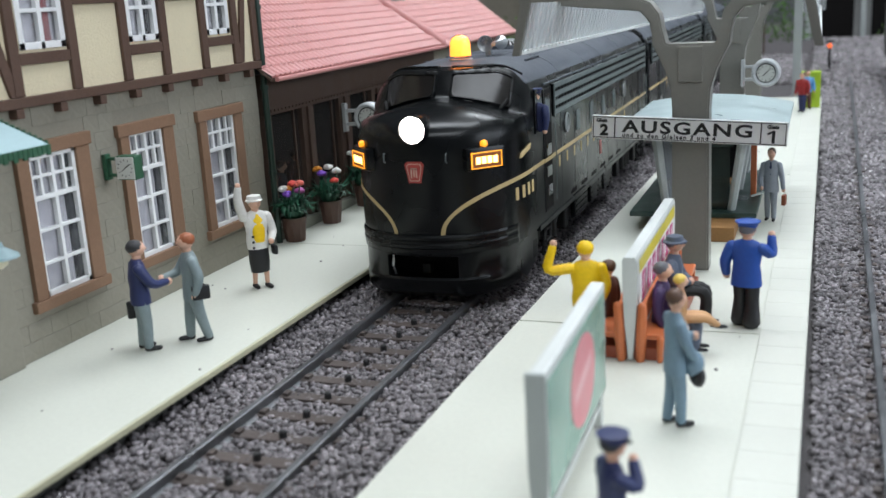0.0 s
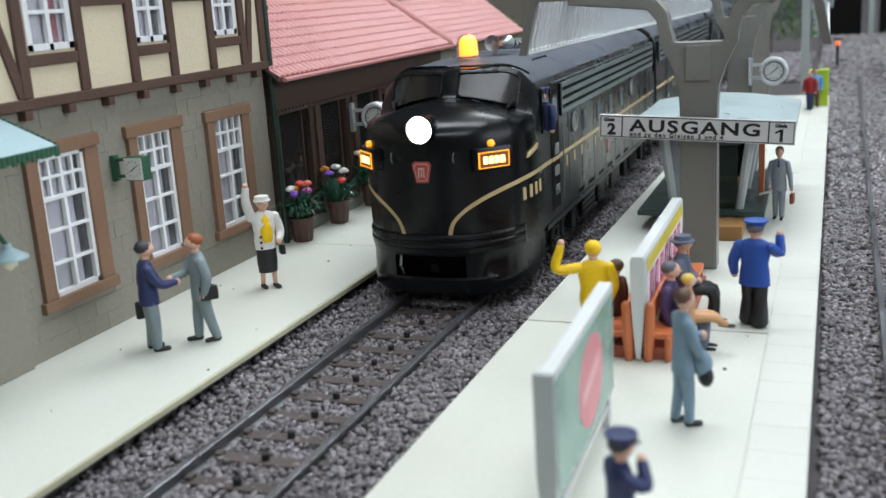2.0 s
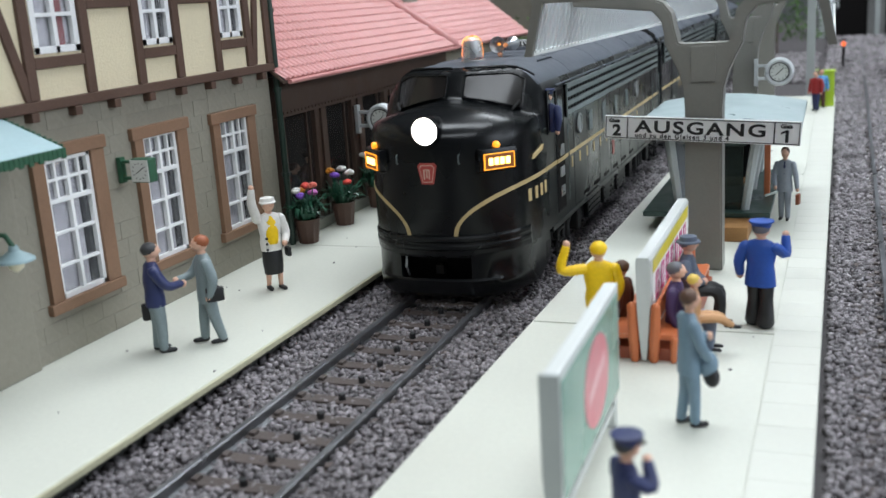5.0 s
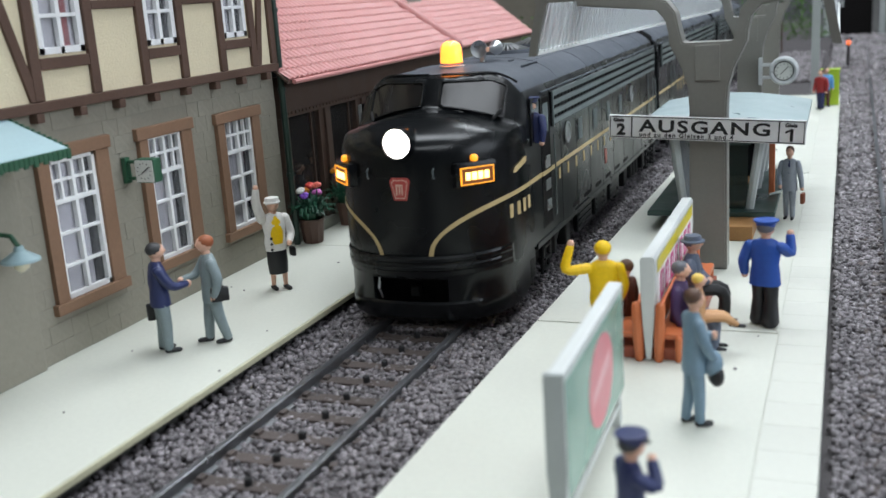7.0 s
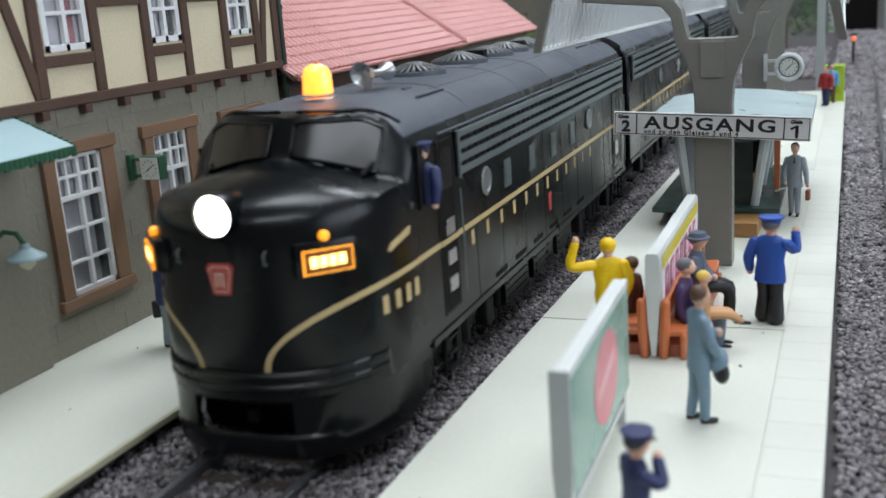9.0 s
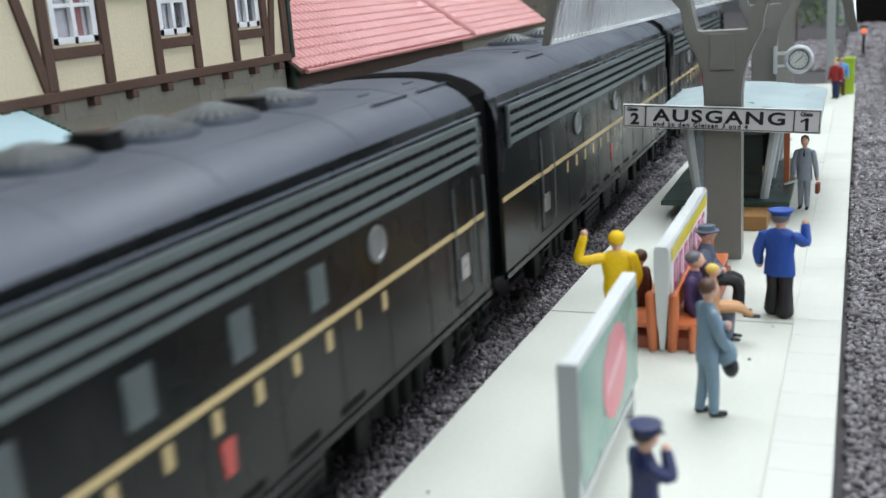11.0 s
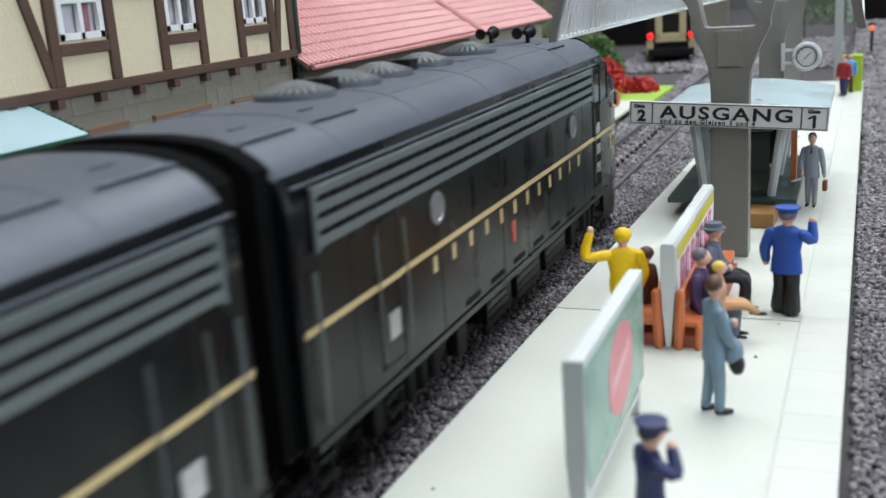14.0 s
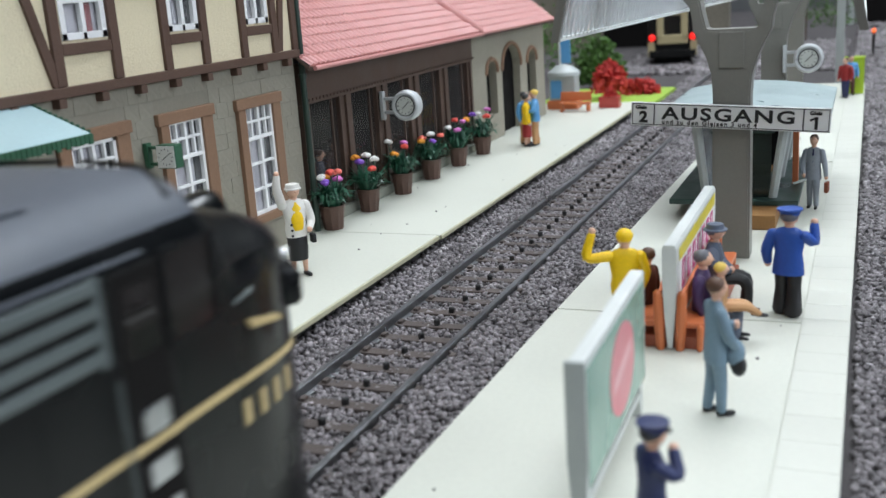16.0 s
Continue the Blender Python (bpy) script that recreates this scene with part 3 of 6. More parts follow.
def wall_lamp():
    w = root("wall_lamp", HX, 121, 25, "small wall lamp with blue-green enamel shade", "lamp")
    w.matrix_basis = pose(0, 0, 0)
    cx, cy, cz = HX + 6.8, 121.5, 25.6
    part("arm", tube(bmesh.new(), [(HX + 0.6, cy, cz + 1.5), (HX + 3, cy, cz + 3.2), (HX + 5.5, cy, cz + 3.0), (cx, cy, cz + 1.2)], 0.42, n=8), M_GREENTRIM, w, smooth=True)
    part("shade", revolve([(0.7, 1.4), (0.9, 0.6), (3.0, -0.7), (3.1, -1.1), (2.8, -0.9), (0.6, 0.2)], (cx, cy, cz)), M_AWN, w, "blue-green enamel shade", True)
    part("bulb", revolve([(0.3, 0.2), (1.3, -1.2), (1.2, -2.2), (0.3, -2.9)], (cx, cy, cz), 16), surf("milky_bulb", (0.75, 0.70, 0.52), 0.3, 0.05), w, "milky bulb", True)


def dial_plate(bm, cx, cy, cz, r, mat, ticks=12, a1=55, a2=235):
    """Tick marks and pointers on a dial that looks towards -y."""
    for k in range(ticks):
        a = k * math.tau / ticks
        box(bm, cx + math.sin(a) * r * 0.84 - 0.09 * r, cx + math.sin(a) * r * 0.84 + 0.09 * r, cy - 0.06, cy, cz + math.cos(a) * r * 0.84 - 0.035 * r, cz + math.cos(a) * r * 0.84 + 0.035 * r, mat=mat,
            turn=Euler((0, a - math.pi / 2, 0)))
    for a, ln in ((a1, 0.72), (a2, 0.5)):
        a = radians(a)
        box(bm, cx + math.sin(a) * r * ln / 2 - r * ln / 2, cx + math.sin(a) * r * ln / 2 + r * ln / 2, cy - 0.1, cy - 0.03, cz + math.cos(a) * r * ln / 2 - 0.045 * r, cz + math.cos(a) * r * ln / 2 + 0.045 * r, mat=mat, turn=Euler((0, a - math.pi / 2, 0)))


def house_clock():
    c = root("house_clock", HX, 158, 32, "square green-framed station clock on a wall bracket", "clock")
    c.matrix_basis = pose(0, 0, 0)
    cx, cy, cz = -48.9, 158.2, 32.6
    part("case", bx(cx - 2.2, cx + 2.2, cy - 1.2, cy + 1.2, cz - 2.3, cz + 2.3, 0.3), M_GREENTRIM, c, "green clock case")
    part("face", bx(cx - 2.0, cx + 2.0, cy - 1.36, cy - 1.22, cz - 2.1, cz + 2.1, 0.05), M_CLOCKFACE, c, "pale dial")
    bm = bmesh.new()
    dial_plate(bm, cx, cy - 1.37, cz, 1.8, 0)
    part("dial_marks", bm, M_BLACK, c)
    bm = bmesh.new()
    for z in (cz + 1.6, cz - 1.6):
        rod((HX, cy, z), (cx - 2.4, cy, z), 0.35, 8, bm=bm)
    box(bm, HX - 0.1, HX + 0.9, cy - 0.8, cy + 0.8, cz - 2.5, cz + 2.5, 0.2)
    part("bracket", bm, M_GREENTRIM, c, "green bracket")


def round_clock(name, cx, cy, cz, r, arm_x, label):
    """Round double-faced platform clock on a two-armed bracket that reaches to arm_x."""
    c = root(name, cx, cy, cz, label, "clock")
    c.matrix_basis = pose(0, 0, 0)
    part("rim", revolve([(r * 0.66, -1.3), (r * 0.72, -1.75), (r * 0.86, -1.95), (r * 0.97, -1.6), (r, -1.0), (r, 1.0), (r * 0.97, 1.6), (r * 0.86, 1.95), (r * 0.72, 1.75), (r * 0.66, 1.3)], (cx, cy, cz), 32, axis="y"), M_CLOCKRIM, c, "grey round rim", True)
    part("face", revolve([(r * 0.67, -1.5), (r * 0.67, 1.5)], (cx, cy, cz), 32, axis="y"), M_CLOCKFACE, c, "pale dial")
    bm = bmesh.new()
    rings = [[(cx + math.sin(k * math.tau / 32) * r * q, cy - d, cz + math.cos(k * math.tau / 32) * r * q) for k in range(32)] for q, d in ((0.62, 1.5), (0.62, 1.58), (0.69, 1.62), (0.69, 1.5))]
    loft(bm, rings, cap=False)
    part("dial_ring", bm, M_BLACK, c, "dark ring round the dial")
    bm = bmesh.new()
    dial_plate(bm, cx, cy - 1.5, cz, r * 0.60, 0, 12, 45, 228)
    part("dial_marks", bm, M_BLACK, c)
    bm = bmesh.new()
    for z in (cz + r * 0.45, cz - r * 0.45):
        box(bm, arm_x, cx - r * 0.8, cy - 0.5, cy + 0.5, z - 0.45, z + 0.45, 0.12)
    box(bm, arm_x - 0.6, arm_x + 0.5, cy - 0.9, cy + 0.9, cz - r * 0.95, cz + r * 0.95, 0.15)
    part("bracket", bm, M_CLOCKRIM, c, "grey bracket")


def roof_tiles(parent, y0, y1, x0, z0, slope, rows, singles):
    """Interlocking roof tiles: a rolled tile repeated in rows up the slope."""
    bm = bmesh.new()
    prof = [(0.0, 0.05), (0.5, 0.1), (0.9, 0.55), (1.35, 0.7), (1.8, 0.55), (2.15, 0.1), (2.5, 0.05)]
    L = 3.5
    rings = []
    for u, lift in ((-0.15, 0.42), (0.0, 0.5), (L, 0.12)):
        rings.append([(-u, y - 1.25, z + lift) for y, z in prof])
    rings.insert(0, [(0.15, y - 1.25, -0.1) for y, z in prof])
    loft(bm, rings, closed=False)
    bmesh.ops.recalc_face_normals(bm, faces=bm.faces)
    tile = part("roof_tile", bm, M_ROOF, parent)
    rot_ = Euler((0, slope, 0))
    n = int((y1 - y0) / 2.5)
    first = True
    rest = bmesh.new()
    count = 0
    for r in range(rows):
        for k in range(n):
            y = y0 + 1.25 + k * 2.5
            p = Vector((x0, y, z0)) + rot_.to_matrix() @ Vector((-r * 3.3, 0, 0))
            m = Matrix.LocRotScale(p * MM, rot_, None)
            if count < singles:
                if first:
                    tile.matrix_basis = m
                    first = False
                else:
                    o = tile.copy()
                    scene.collection.objects.link(o)
                    o.matrix_basis = m
            else:
                rest.from_mesh(tile.data)
                vs = rest.verts[-len(tile.data.vertices):]
                mm = Matrix.LocRotScale(p, rot_, None)
                for v in vs:
                    v.co = mm @ (v.co / MM)
            count += 1
    if len(rest.verts):
        tagged(part("upper_tiles", rest, M_ROOF, parent), kind="stuff")
    else:
        rest.free()


def hall():
    h = root("station_hall", -55, 280, ZP, "dark brown timber station hall with red tiled roof", "building")
    h.matrix_basis = pose(0, 0, 0)
    wx = -54.6
    opens = [(222.8, 239.5), (246.2, 262.1), (269.7, 285.2), (293.0, 309.7), (317.4, 335.6)]
    edges = [219.6] + [q for o in opens for q in o] + [340]
    for a, b in zip(edges[0::2], edges[1::2]):
        bm = bx(wx - 2.5, wx, a, b, ZP + 2.7, 34.2, 0.2)
        box(bm, wx, wx + 0.7, (a + b) / 2 - 0.9, (a + b) / 2 + 0.9, ZP + 2.7, 34.2, 0.15)
        part("pier", bm, M_HALL, h, "dark brown timber pier")
    part("header", bx(wx - 2.5, wx + 0.5, 219.6, 340, 34.2, 44.4, 0.2), M_HALL, h, "dark brown boarded header")
    bm = bmesh.new()
    y = 220.2
    while y < 340:
        box(bm, wx + 0.5, wx + 0.8, y, y + 1.0, 34.9, 35.6, 0.08)
        y += 1.9
    part("moulding", bm, M_HALL, h)
    part("plinth", bx(wx - 2.5, wx + 1.2, 219.6, 340, ZP, ZP + 2.7, 0.2), surf("plinth_grey", (0.24, 0.25, 0.21), 0.6, 0.12), h, "grey plinth")
    # Back, side and ceiling are blackened to paint the unlit hall.
    part("back_room", bx(wx - 40, wx - 34, 219, 341, ZP, 44), M_DEEPSHADE, h)
    part("side_room", bx(wx - 34, wx - 2.6, 339.4, 340, ZP, 44), M_DEEPSHADE, h)
    part("room_ceiling", bx(wx - 34, wx - 2.6, 219.6, 339, 43.2, 44), M_DEEPSHADE, h)
    for a, b in opens:
        g = part("pane", bx(wx - 1.4, wx - 1.3, a, b, ZP + 2.7, 34.2), M_HALLPANE, h, "dark window pane")
        g.visible_shadow = False
        part("mullion", bx(wx - 1.6, wx - 0.9, b - 3.2, b - 2.7, ZP + 2.7, 34.2), M_HALL, h)
    sl = math.atan2(40, 50)
    part("roof_board", extrude_poly([(-50.2, 217, 43.0), (-50.2, 217, 43.7), (-110, 217, 43.7 + 59.8 * 0.8), (-110, 217, 43.0 + 59.8 * 0.8)], (0, 123, 0)), M_HALL, h)
    part("gutter", rod((-49.6, 219, 43.3), (-49.6, 340, 43.3), 0.6, 10), M_ROOF, h, "red gutter edge", True)
    roof_tiles(h, 217.5, 338.5, -50.4, 43.8, sl, 14, 288)
    part("hip_tiles", tube(bmesh.new(), [(-50.2, 339, 44.4), (-70, 331, 60.4), (-95, 321, 80.4)], 1.5, n=10), M_ROOF, h, smooth=True)
    part("chimney", bx(-78, -70, 344, 356, 55, 78, 0.3), M_WALL, h, "grey chimney")


def stone_annex():
    h = root("stone_annex", -55, 385, ZP, "grey stone annex with arched openings and red roof", "building")
    h.matrix_basis = pose(0, 0, 0)
    wx = -54.9
    opens = [(356, 367.5, 12, 28), (374, 396.5, ZP, 28), (406, 418.5, 14, 28)]
    bm = bmesh.new()
    edges = [340.2] + [q for o in opens for q in o[:2]] + [431]
    for a, b in zip(edges[0::2], edges[1::2]):
        box(bm, wx - 3, wx, a, b, ZP, 42)
    for a, b, c, d in opens:
        if c > ZP:
            box(bm, wx - 3, wx, a, b, ZP, c)
        r, zc = (b - a) / 2, d
        n = 10
        for k in range(n):
            q0, q1 = math.pi * k / n, math.pi * (k + 1) / n
            ya, yb = (a + b) / 2 - math.cos(q0) * r, (a + b) / 2 - math.cos(q1) * r
            extrude_poly([(wx - 3, ya, zc + math.sin(q0) * r * 0.75), (wx - 3, yb, zc + math.sin(q1) * r * 0.75), (wx - 3, yb, 42), (wx - 3, ya, 42)], (3, 0, 0), bm=bm)
    box(bm, wx - 50, wx - 3, 428, 431, ZP, 42)
    part("wall", bm, surf("annex_stone", (0.30, 0.275, 0.22), 0.75, 0.2, 0.8, 12, 0.6, 0.8), h, "grey stone wall")
    for a, b, c, d in opens:
        # Black sheet paints the shade behind each arch.
        part("arch_shade", bx(wx - 4.5, wx - 3.3, a - 1, b + 1, c, d + 10), M_DEEPSHADE, h)
        bm = bmesh.new()
        r = (b - a) / 2
        arc = [((a + b) / 2 - math.cos(math.pi * k / 12) * (r + 0.7), d + math.sin(math.pi * k / 12) * (r * 0.75 + 0.7)) for k in range(13)]
        tube(bm, [(wx + 0.2, y, z) for y, z in arc], 0.8, n=6)
        part("arch", bm, M_SAND, h, "brown arch stones", True)
    sl = math.atan2(40, 50)
    part("roof_board", extrude_poly([(-50.2, 340.2, 42.2), (-50.2, 340.2, 42.9), (-110, 340.2, 42.9 + 47), (-110, 340.2, 42.2 + 47)], (0, 95, 0)), M_HALL, h)
    roof_tiles(h, 341, 434.5, -50.4, 43.0, sl, 12, 260)


timber_house()
awning()
wall_lamp()
house_clock()
hall()
stone_annex()
round_clock("platform_clock", -46.0, 263.5, 28.4, 4.3, -53.6, "round grey platform clock on a double bracket at the hall")


# ---- island platform: canopy, sign, shelter, benches ----
def canopy():
    c = root("platform_canopy", 48, 211, ZP, "grey platform canopy with Y-shaped posts and clear ribbed edges", "canopy")
    c.matrix_basis = pose(0, 0, 0)
    cz = lambda y: 57.6 - (y - 185) * 0.011
    for py, cx in ((211, 49.5), (332, 48.2), (455, 47.0)):
        z1 = cz(py)
        half = [(3.75, ZP), (3.68, 20), (3.62, 36), (3.9, 40), (4.9, 43.5), (6.2, 46.3), (7.5, 48.8), (7.6, 50.8), (8.2, 53.5), (10, 55.6), (26, z1), (26, z1 + 2.2), (14, z1 + 2.2), (7.9, 57.2), (6.2, 55), (5.6, 52), (4.9, 49.2), (4.3, 48.9)]
        outline = [(cx + a, z) for a, z in half] + [(cx - a, z) for a, z in half[::-1]]
        post = bmesh.new()
        fr, bk = [post.verts.new((x, py - 3.0, z)) for x, z in outline], [post.verts.new((x, py + 3.0, z)) for x, z in outline]
        n = len(half)
        for vs, flip in ((fr, False), (bk, True)):
            for i in range(n - 1):
                if i < 4:
                    q = [vs[i], vs[2 * n - 1 - i], vs[2 * n - 2 - i], vs[i + 1]]
                    post.faces.new(q[::-1] if flip else q)
        for side in (0, 1):
            idx = (lambda i: i) if side == 0 else (lambda i: 2 * n - 1 - i)
            outer, inner = [4, 5, 6, 7, 8, 9, 10], [17, 16, 15, 14, 13, 12, 11]
            for vs, flip in ((fr, side == 1), (bk, side == 0)):
                for k in range(6):
                    q = [vs[idx(outer[k])], vs[idx(inner[k])], vs[idx(inner[k + 1])], vs[idx(outer[k + 1])]]
                    post.faces.new(q if flip else q[::-1])
        for vs, flip in ((fr, False), (bk, True)):
            q = [vs[4], vs[2 * n - 5], vs[2 * n - 18], vs[17]]
            post.faces.new(q[::-1] if flip else q)
        for i in range(2 * n):
            j = (i + 1) % (2 * n)
            post.faces.new((fr[i], fr[j], bk[j], bk[i]))
        bmesh.ops.recalc_face_normals(post, faces=post.faces)
        bmesh.ops.bevel(post, geom=[e for e in post.edges if abs(e.verts[0].co.y - e.verts[1].co.y) < 0.1 and e.is_manifold and e.calc_face_angle(0) > 0.6], offset=0.35, segments=2, affect="EDGES")
        part("post", post, M_GREY, c, "grey Y-shaped post")
        part("block", bx(cx - 2.4, cx + 2.4, py - 3.4, py - 3.02, 41.4, 48.4, 0.15), M_GREY, c)
    y0, y1 = 185, 505
    for x in (20.7, 73.4):
        bm = bmesh.new()
        y = y0
        s = 1 if x < 40 else -1
        ring = []
        while y < y1:
            for dy, dx in ((0, 0), (1.6, 0.0), (1.9, 0.45), (2.6, 0.45), (2.9, 0.0)):
                ring.append((x + dx * s, y + dy))
            y += 3.2
        low = [(px + 1.2 * s * 0, py, 49.7 - (py - 185) * 0.011) for px, py in ring]
        top = [(px + 2.4 * s, py, cz(py) + 2.2) for px, py in ring]
        loft(bm, [low, top], closed=False)
        bmesh.ops.solidify(bm, geom=bm.faces[:], thickness=0.35)
        part("ribbed_panel", bm, M_CLEAR, c, "clear ribbed plastic edge panel").visible_shadow = False
        bm = extrude_poly([(x - 0.7, y0 - 1.6, 49.2), (x + 0.7, y0 - 1.6, 49.2), (x + 2.4 * s + 0.9, y0 - 1.6, 60), (x + 2.4 * s - 0.9, y0 - 1.6, 60)], (0, 1.5, 0))
        part("end_bar", bm, M_GREY, c)
        # White strip added to paint the light caught in the panel's clear edge.
        bm = extrude_poly([(x - 0.45, y0, 49.2), (x + 0.45, y0, 49.2), (x + 0.45, y0, 50.0), (x - 0.45, y0, 50.0)], (0, y1 - y0, -0.011 * (y1 - y0)))
        part("edge_strip", bm, M_ADWHITE, c, "white strip painting the bright edge of the clear panel")
    bm = bmesh.new()
    for y in np.arange(y0 + 2, y1, 30):
        box(bm, 22, 72.4, y - 0.6, y + 0.6, cz(y) + 2.3, cz(y) + 3.2, 0.1)
    for x in (36, 47.5, 59):
        extrude_poly([(x - 0.6, y0, cz(y0) + 2.3), (x + 0.6, y0, cz(y0) + 2.3), (x + 0.6, y0, cz(y0) + 3.2), (x - 0.6, y0, cz(y0) + 3.2)], (0, y1 - y0, cz(y1) - cz(y0)), bm=bm)
    part("purlins", bm, M_GREY, c)
    part("end_beam", bx(21.5, 73, y0 - 1.4, y0 + 0.4, cz(y0) + 1.0, cz(y0) + 4.2, 0.2), M_GREY, c)
    bm = extrude_poly([(21.5, y0, cz(y0) + 3.3), (73, y0, cz(y0) + 3.3), (73, y1, cz(y1) + 3.3), (21.5, y1, cz(y1) + 3.3)], (0, 0, 0.5))
    part("roof_sheet", bm, M_CLEAR, c, "clear plastic roof sheet").visible_shadow = False


def exit_sign():
    s = root("exit_sign", 46.5, 206.8, 29, "white station exit sign with black lettering on a post", "sign")
    part("board", bx(-19.2, 19.2, -0.5, 0.5, -2.35, 2.35, 0.12), M_SIGN, s)
    bm = bmesh.new()
    for a, b, c, d in ((-18.95, 18.95, 2.0, 2.15), (-18.95, 18.95, -2.15, -2.0), (-18.95, -18.8, -2.1, 2.1), (18.8, 18.95, -2.1, 2.1), (-14.6, -14.35, -2.1, 2.1), (14.1, 14.35, -2.1, 2.1)):
        box(bm, a, b, -0.57, -0.5, c, d)
    part("border", bm, M_BLACK, s, "black border lines")
    part("clip", bx(-3.5, 3.5, 0.5, 1.2, -1.5, 1.5, 0.1), M_GREY, s)
    letters("AUSGANG", 3.45, (-12.9, -0.53, -0.82), s, M_BLACK, spread=1.16, xscale=1.42, bold=0.085)
    letters("und zu den Gleisen 3 und 4", 1.25, (-12.9, -0.53, -1.85), s, M_BLACK, spread=1.3, xscale=1.0, bold=0.04)
    letters("Gleis", 1.0, (-18.3, -0.53, 1.05), s, M_BLACK, xscale=1.1, bold=0.05)
    letters("2", 3.1, (-17.5, -0.53, -1.6), s, M_BLACK, xscale=1.1, bold=0.13)
    letters("Gleis", 1.0, (15.3, -0.53, 1.05), s, M_BLACK, xscale=1.1, bold=0.05)
    letters("1", 3.3, (15.6, -0.53, -1.7), s, M_BLACK, xscale=1.2, bold=0.09)
    part("digit_flag", extrude_poly([(15.35, -0.58, 0.1), (15.5, -0.58, -0.25), (16.6, -0.58, 0.35), (16.6, -0.58, 0.75)], (0, 0.07, 0)), M_BLACK, s, "stroke of the printed digit")
    s.matrix_basis = pose(49.0 * MM, 207.0 * MM, 31.9 * MM, 0, 3.0, 0)


def poster_board():
    """Tall double-sided poster board on two legs."""
    b = root("poster_board", 45, 118, ZP, "pale grey poster board with teal poster and pink oval", "sign")
    b.matrix_basis = pose(46.9 * MM, 94.6 * MM, ZP * MM, 0, 0, 0.9)
    part("frame", bx(-0.95, 0.95, 0.5, 35, 4.8, 20.0, 0.3), M_ADWHITE, b, "pale grey frame")
    part("end_post", extrude_poly([(-1.1, 0, 20.1), (1.1, 0, 20.1), (1.1, 0, 9), (0.5, 0, 0.0), (-0.5, 0, 0.0), (-1.1, 0, 9)], (0, 0.7, 0)), M_LGREY, b, "grey tapered end post")
    for x in (-1.06, 0.96):
        part("poster", bx(x, x + 0.1, 1.2, 33.8, 5.4, 18.9), M_TEAL, b, "teal poster")
        bm = bmesh.new()
        pts = [(x - 0.02 if x < 0 else x + 0.05, 19.2 + math.cos(k * math.tau / 32) * 7.2, 12.2 + math.sin(k * math.tau / 32) * 5.6) for k in range(32)]
        part("oval", extrude_poly(pts, (0.1 if x > 0 else -0.1, 0, 0)), M_PINK, b, "pink oval")
        part("print_bar", extrude_poly([(x + (0.16 if x > 0 else -0.14), 14, 10.5), (x + (0.16 if x > 0 else -0.14), 24, 12.9), (x + (0.16 if x > 0 else -0.14), 24, 14.5), (x + (0.16 if x > 0 else -0.14), 14, 12.1)], (0.03 if x > 0 else -0.03, 0, 0)), M_PALEPINK, b, "pale diagonal bar")
    for y in (1.0, 32.3):
        part("leg", bx(-0.7, 0.7, y, y + 1.6, 0, 4.85, 0.15), M_ADWHITE, b)
    part("foot_bar", bx(-0.6, 0.6, 0.9, 33.9, 2.6, 3.3, 0.1), M_ADWHITE, b)


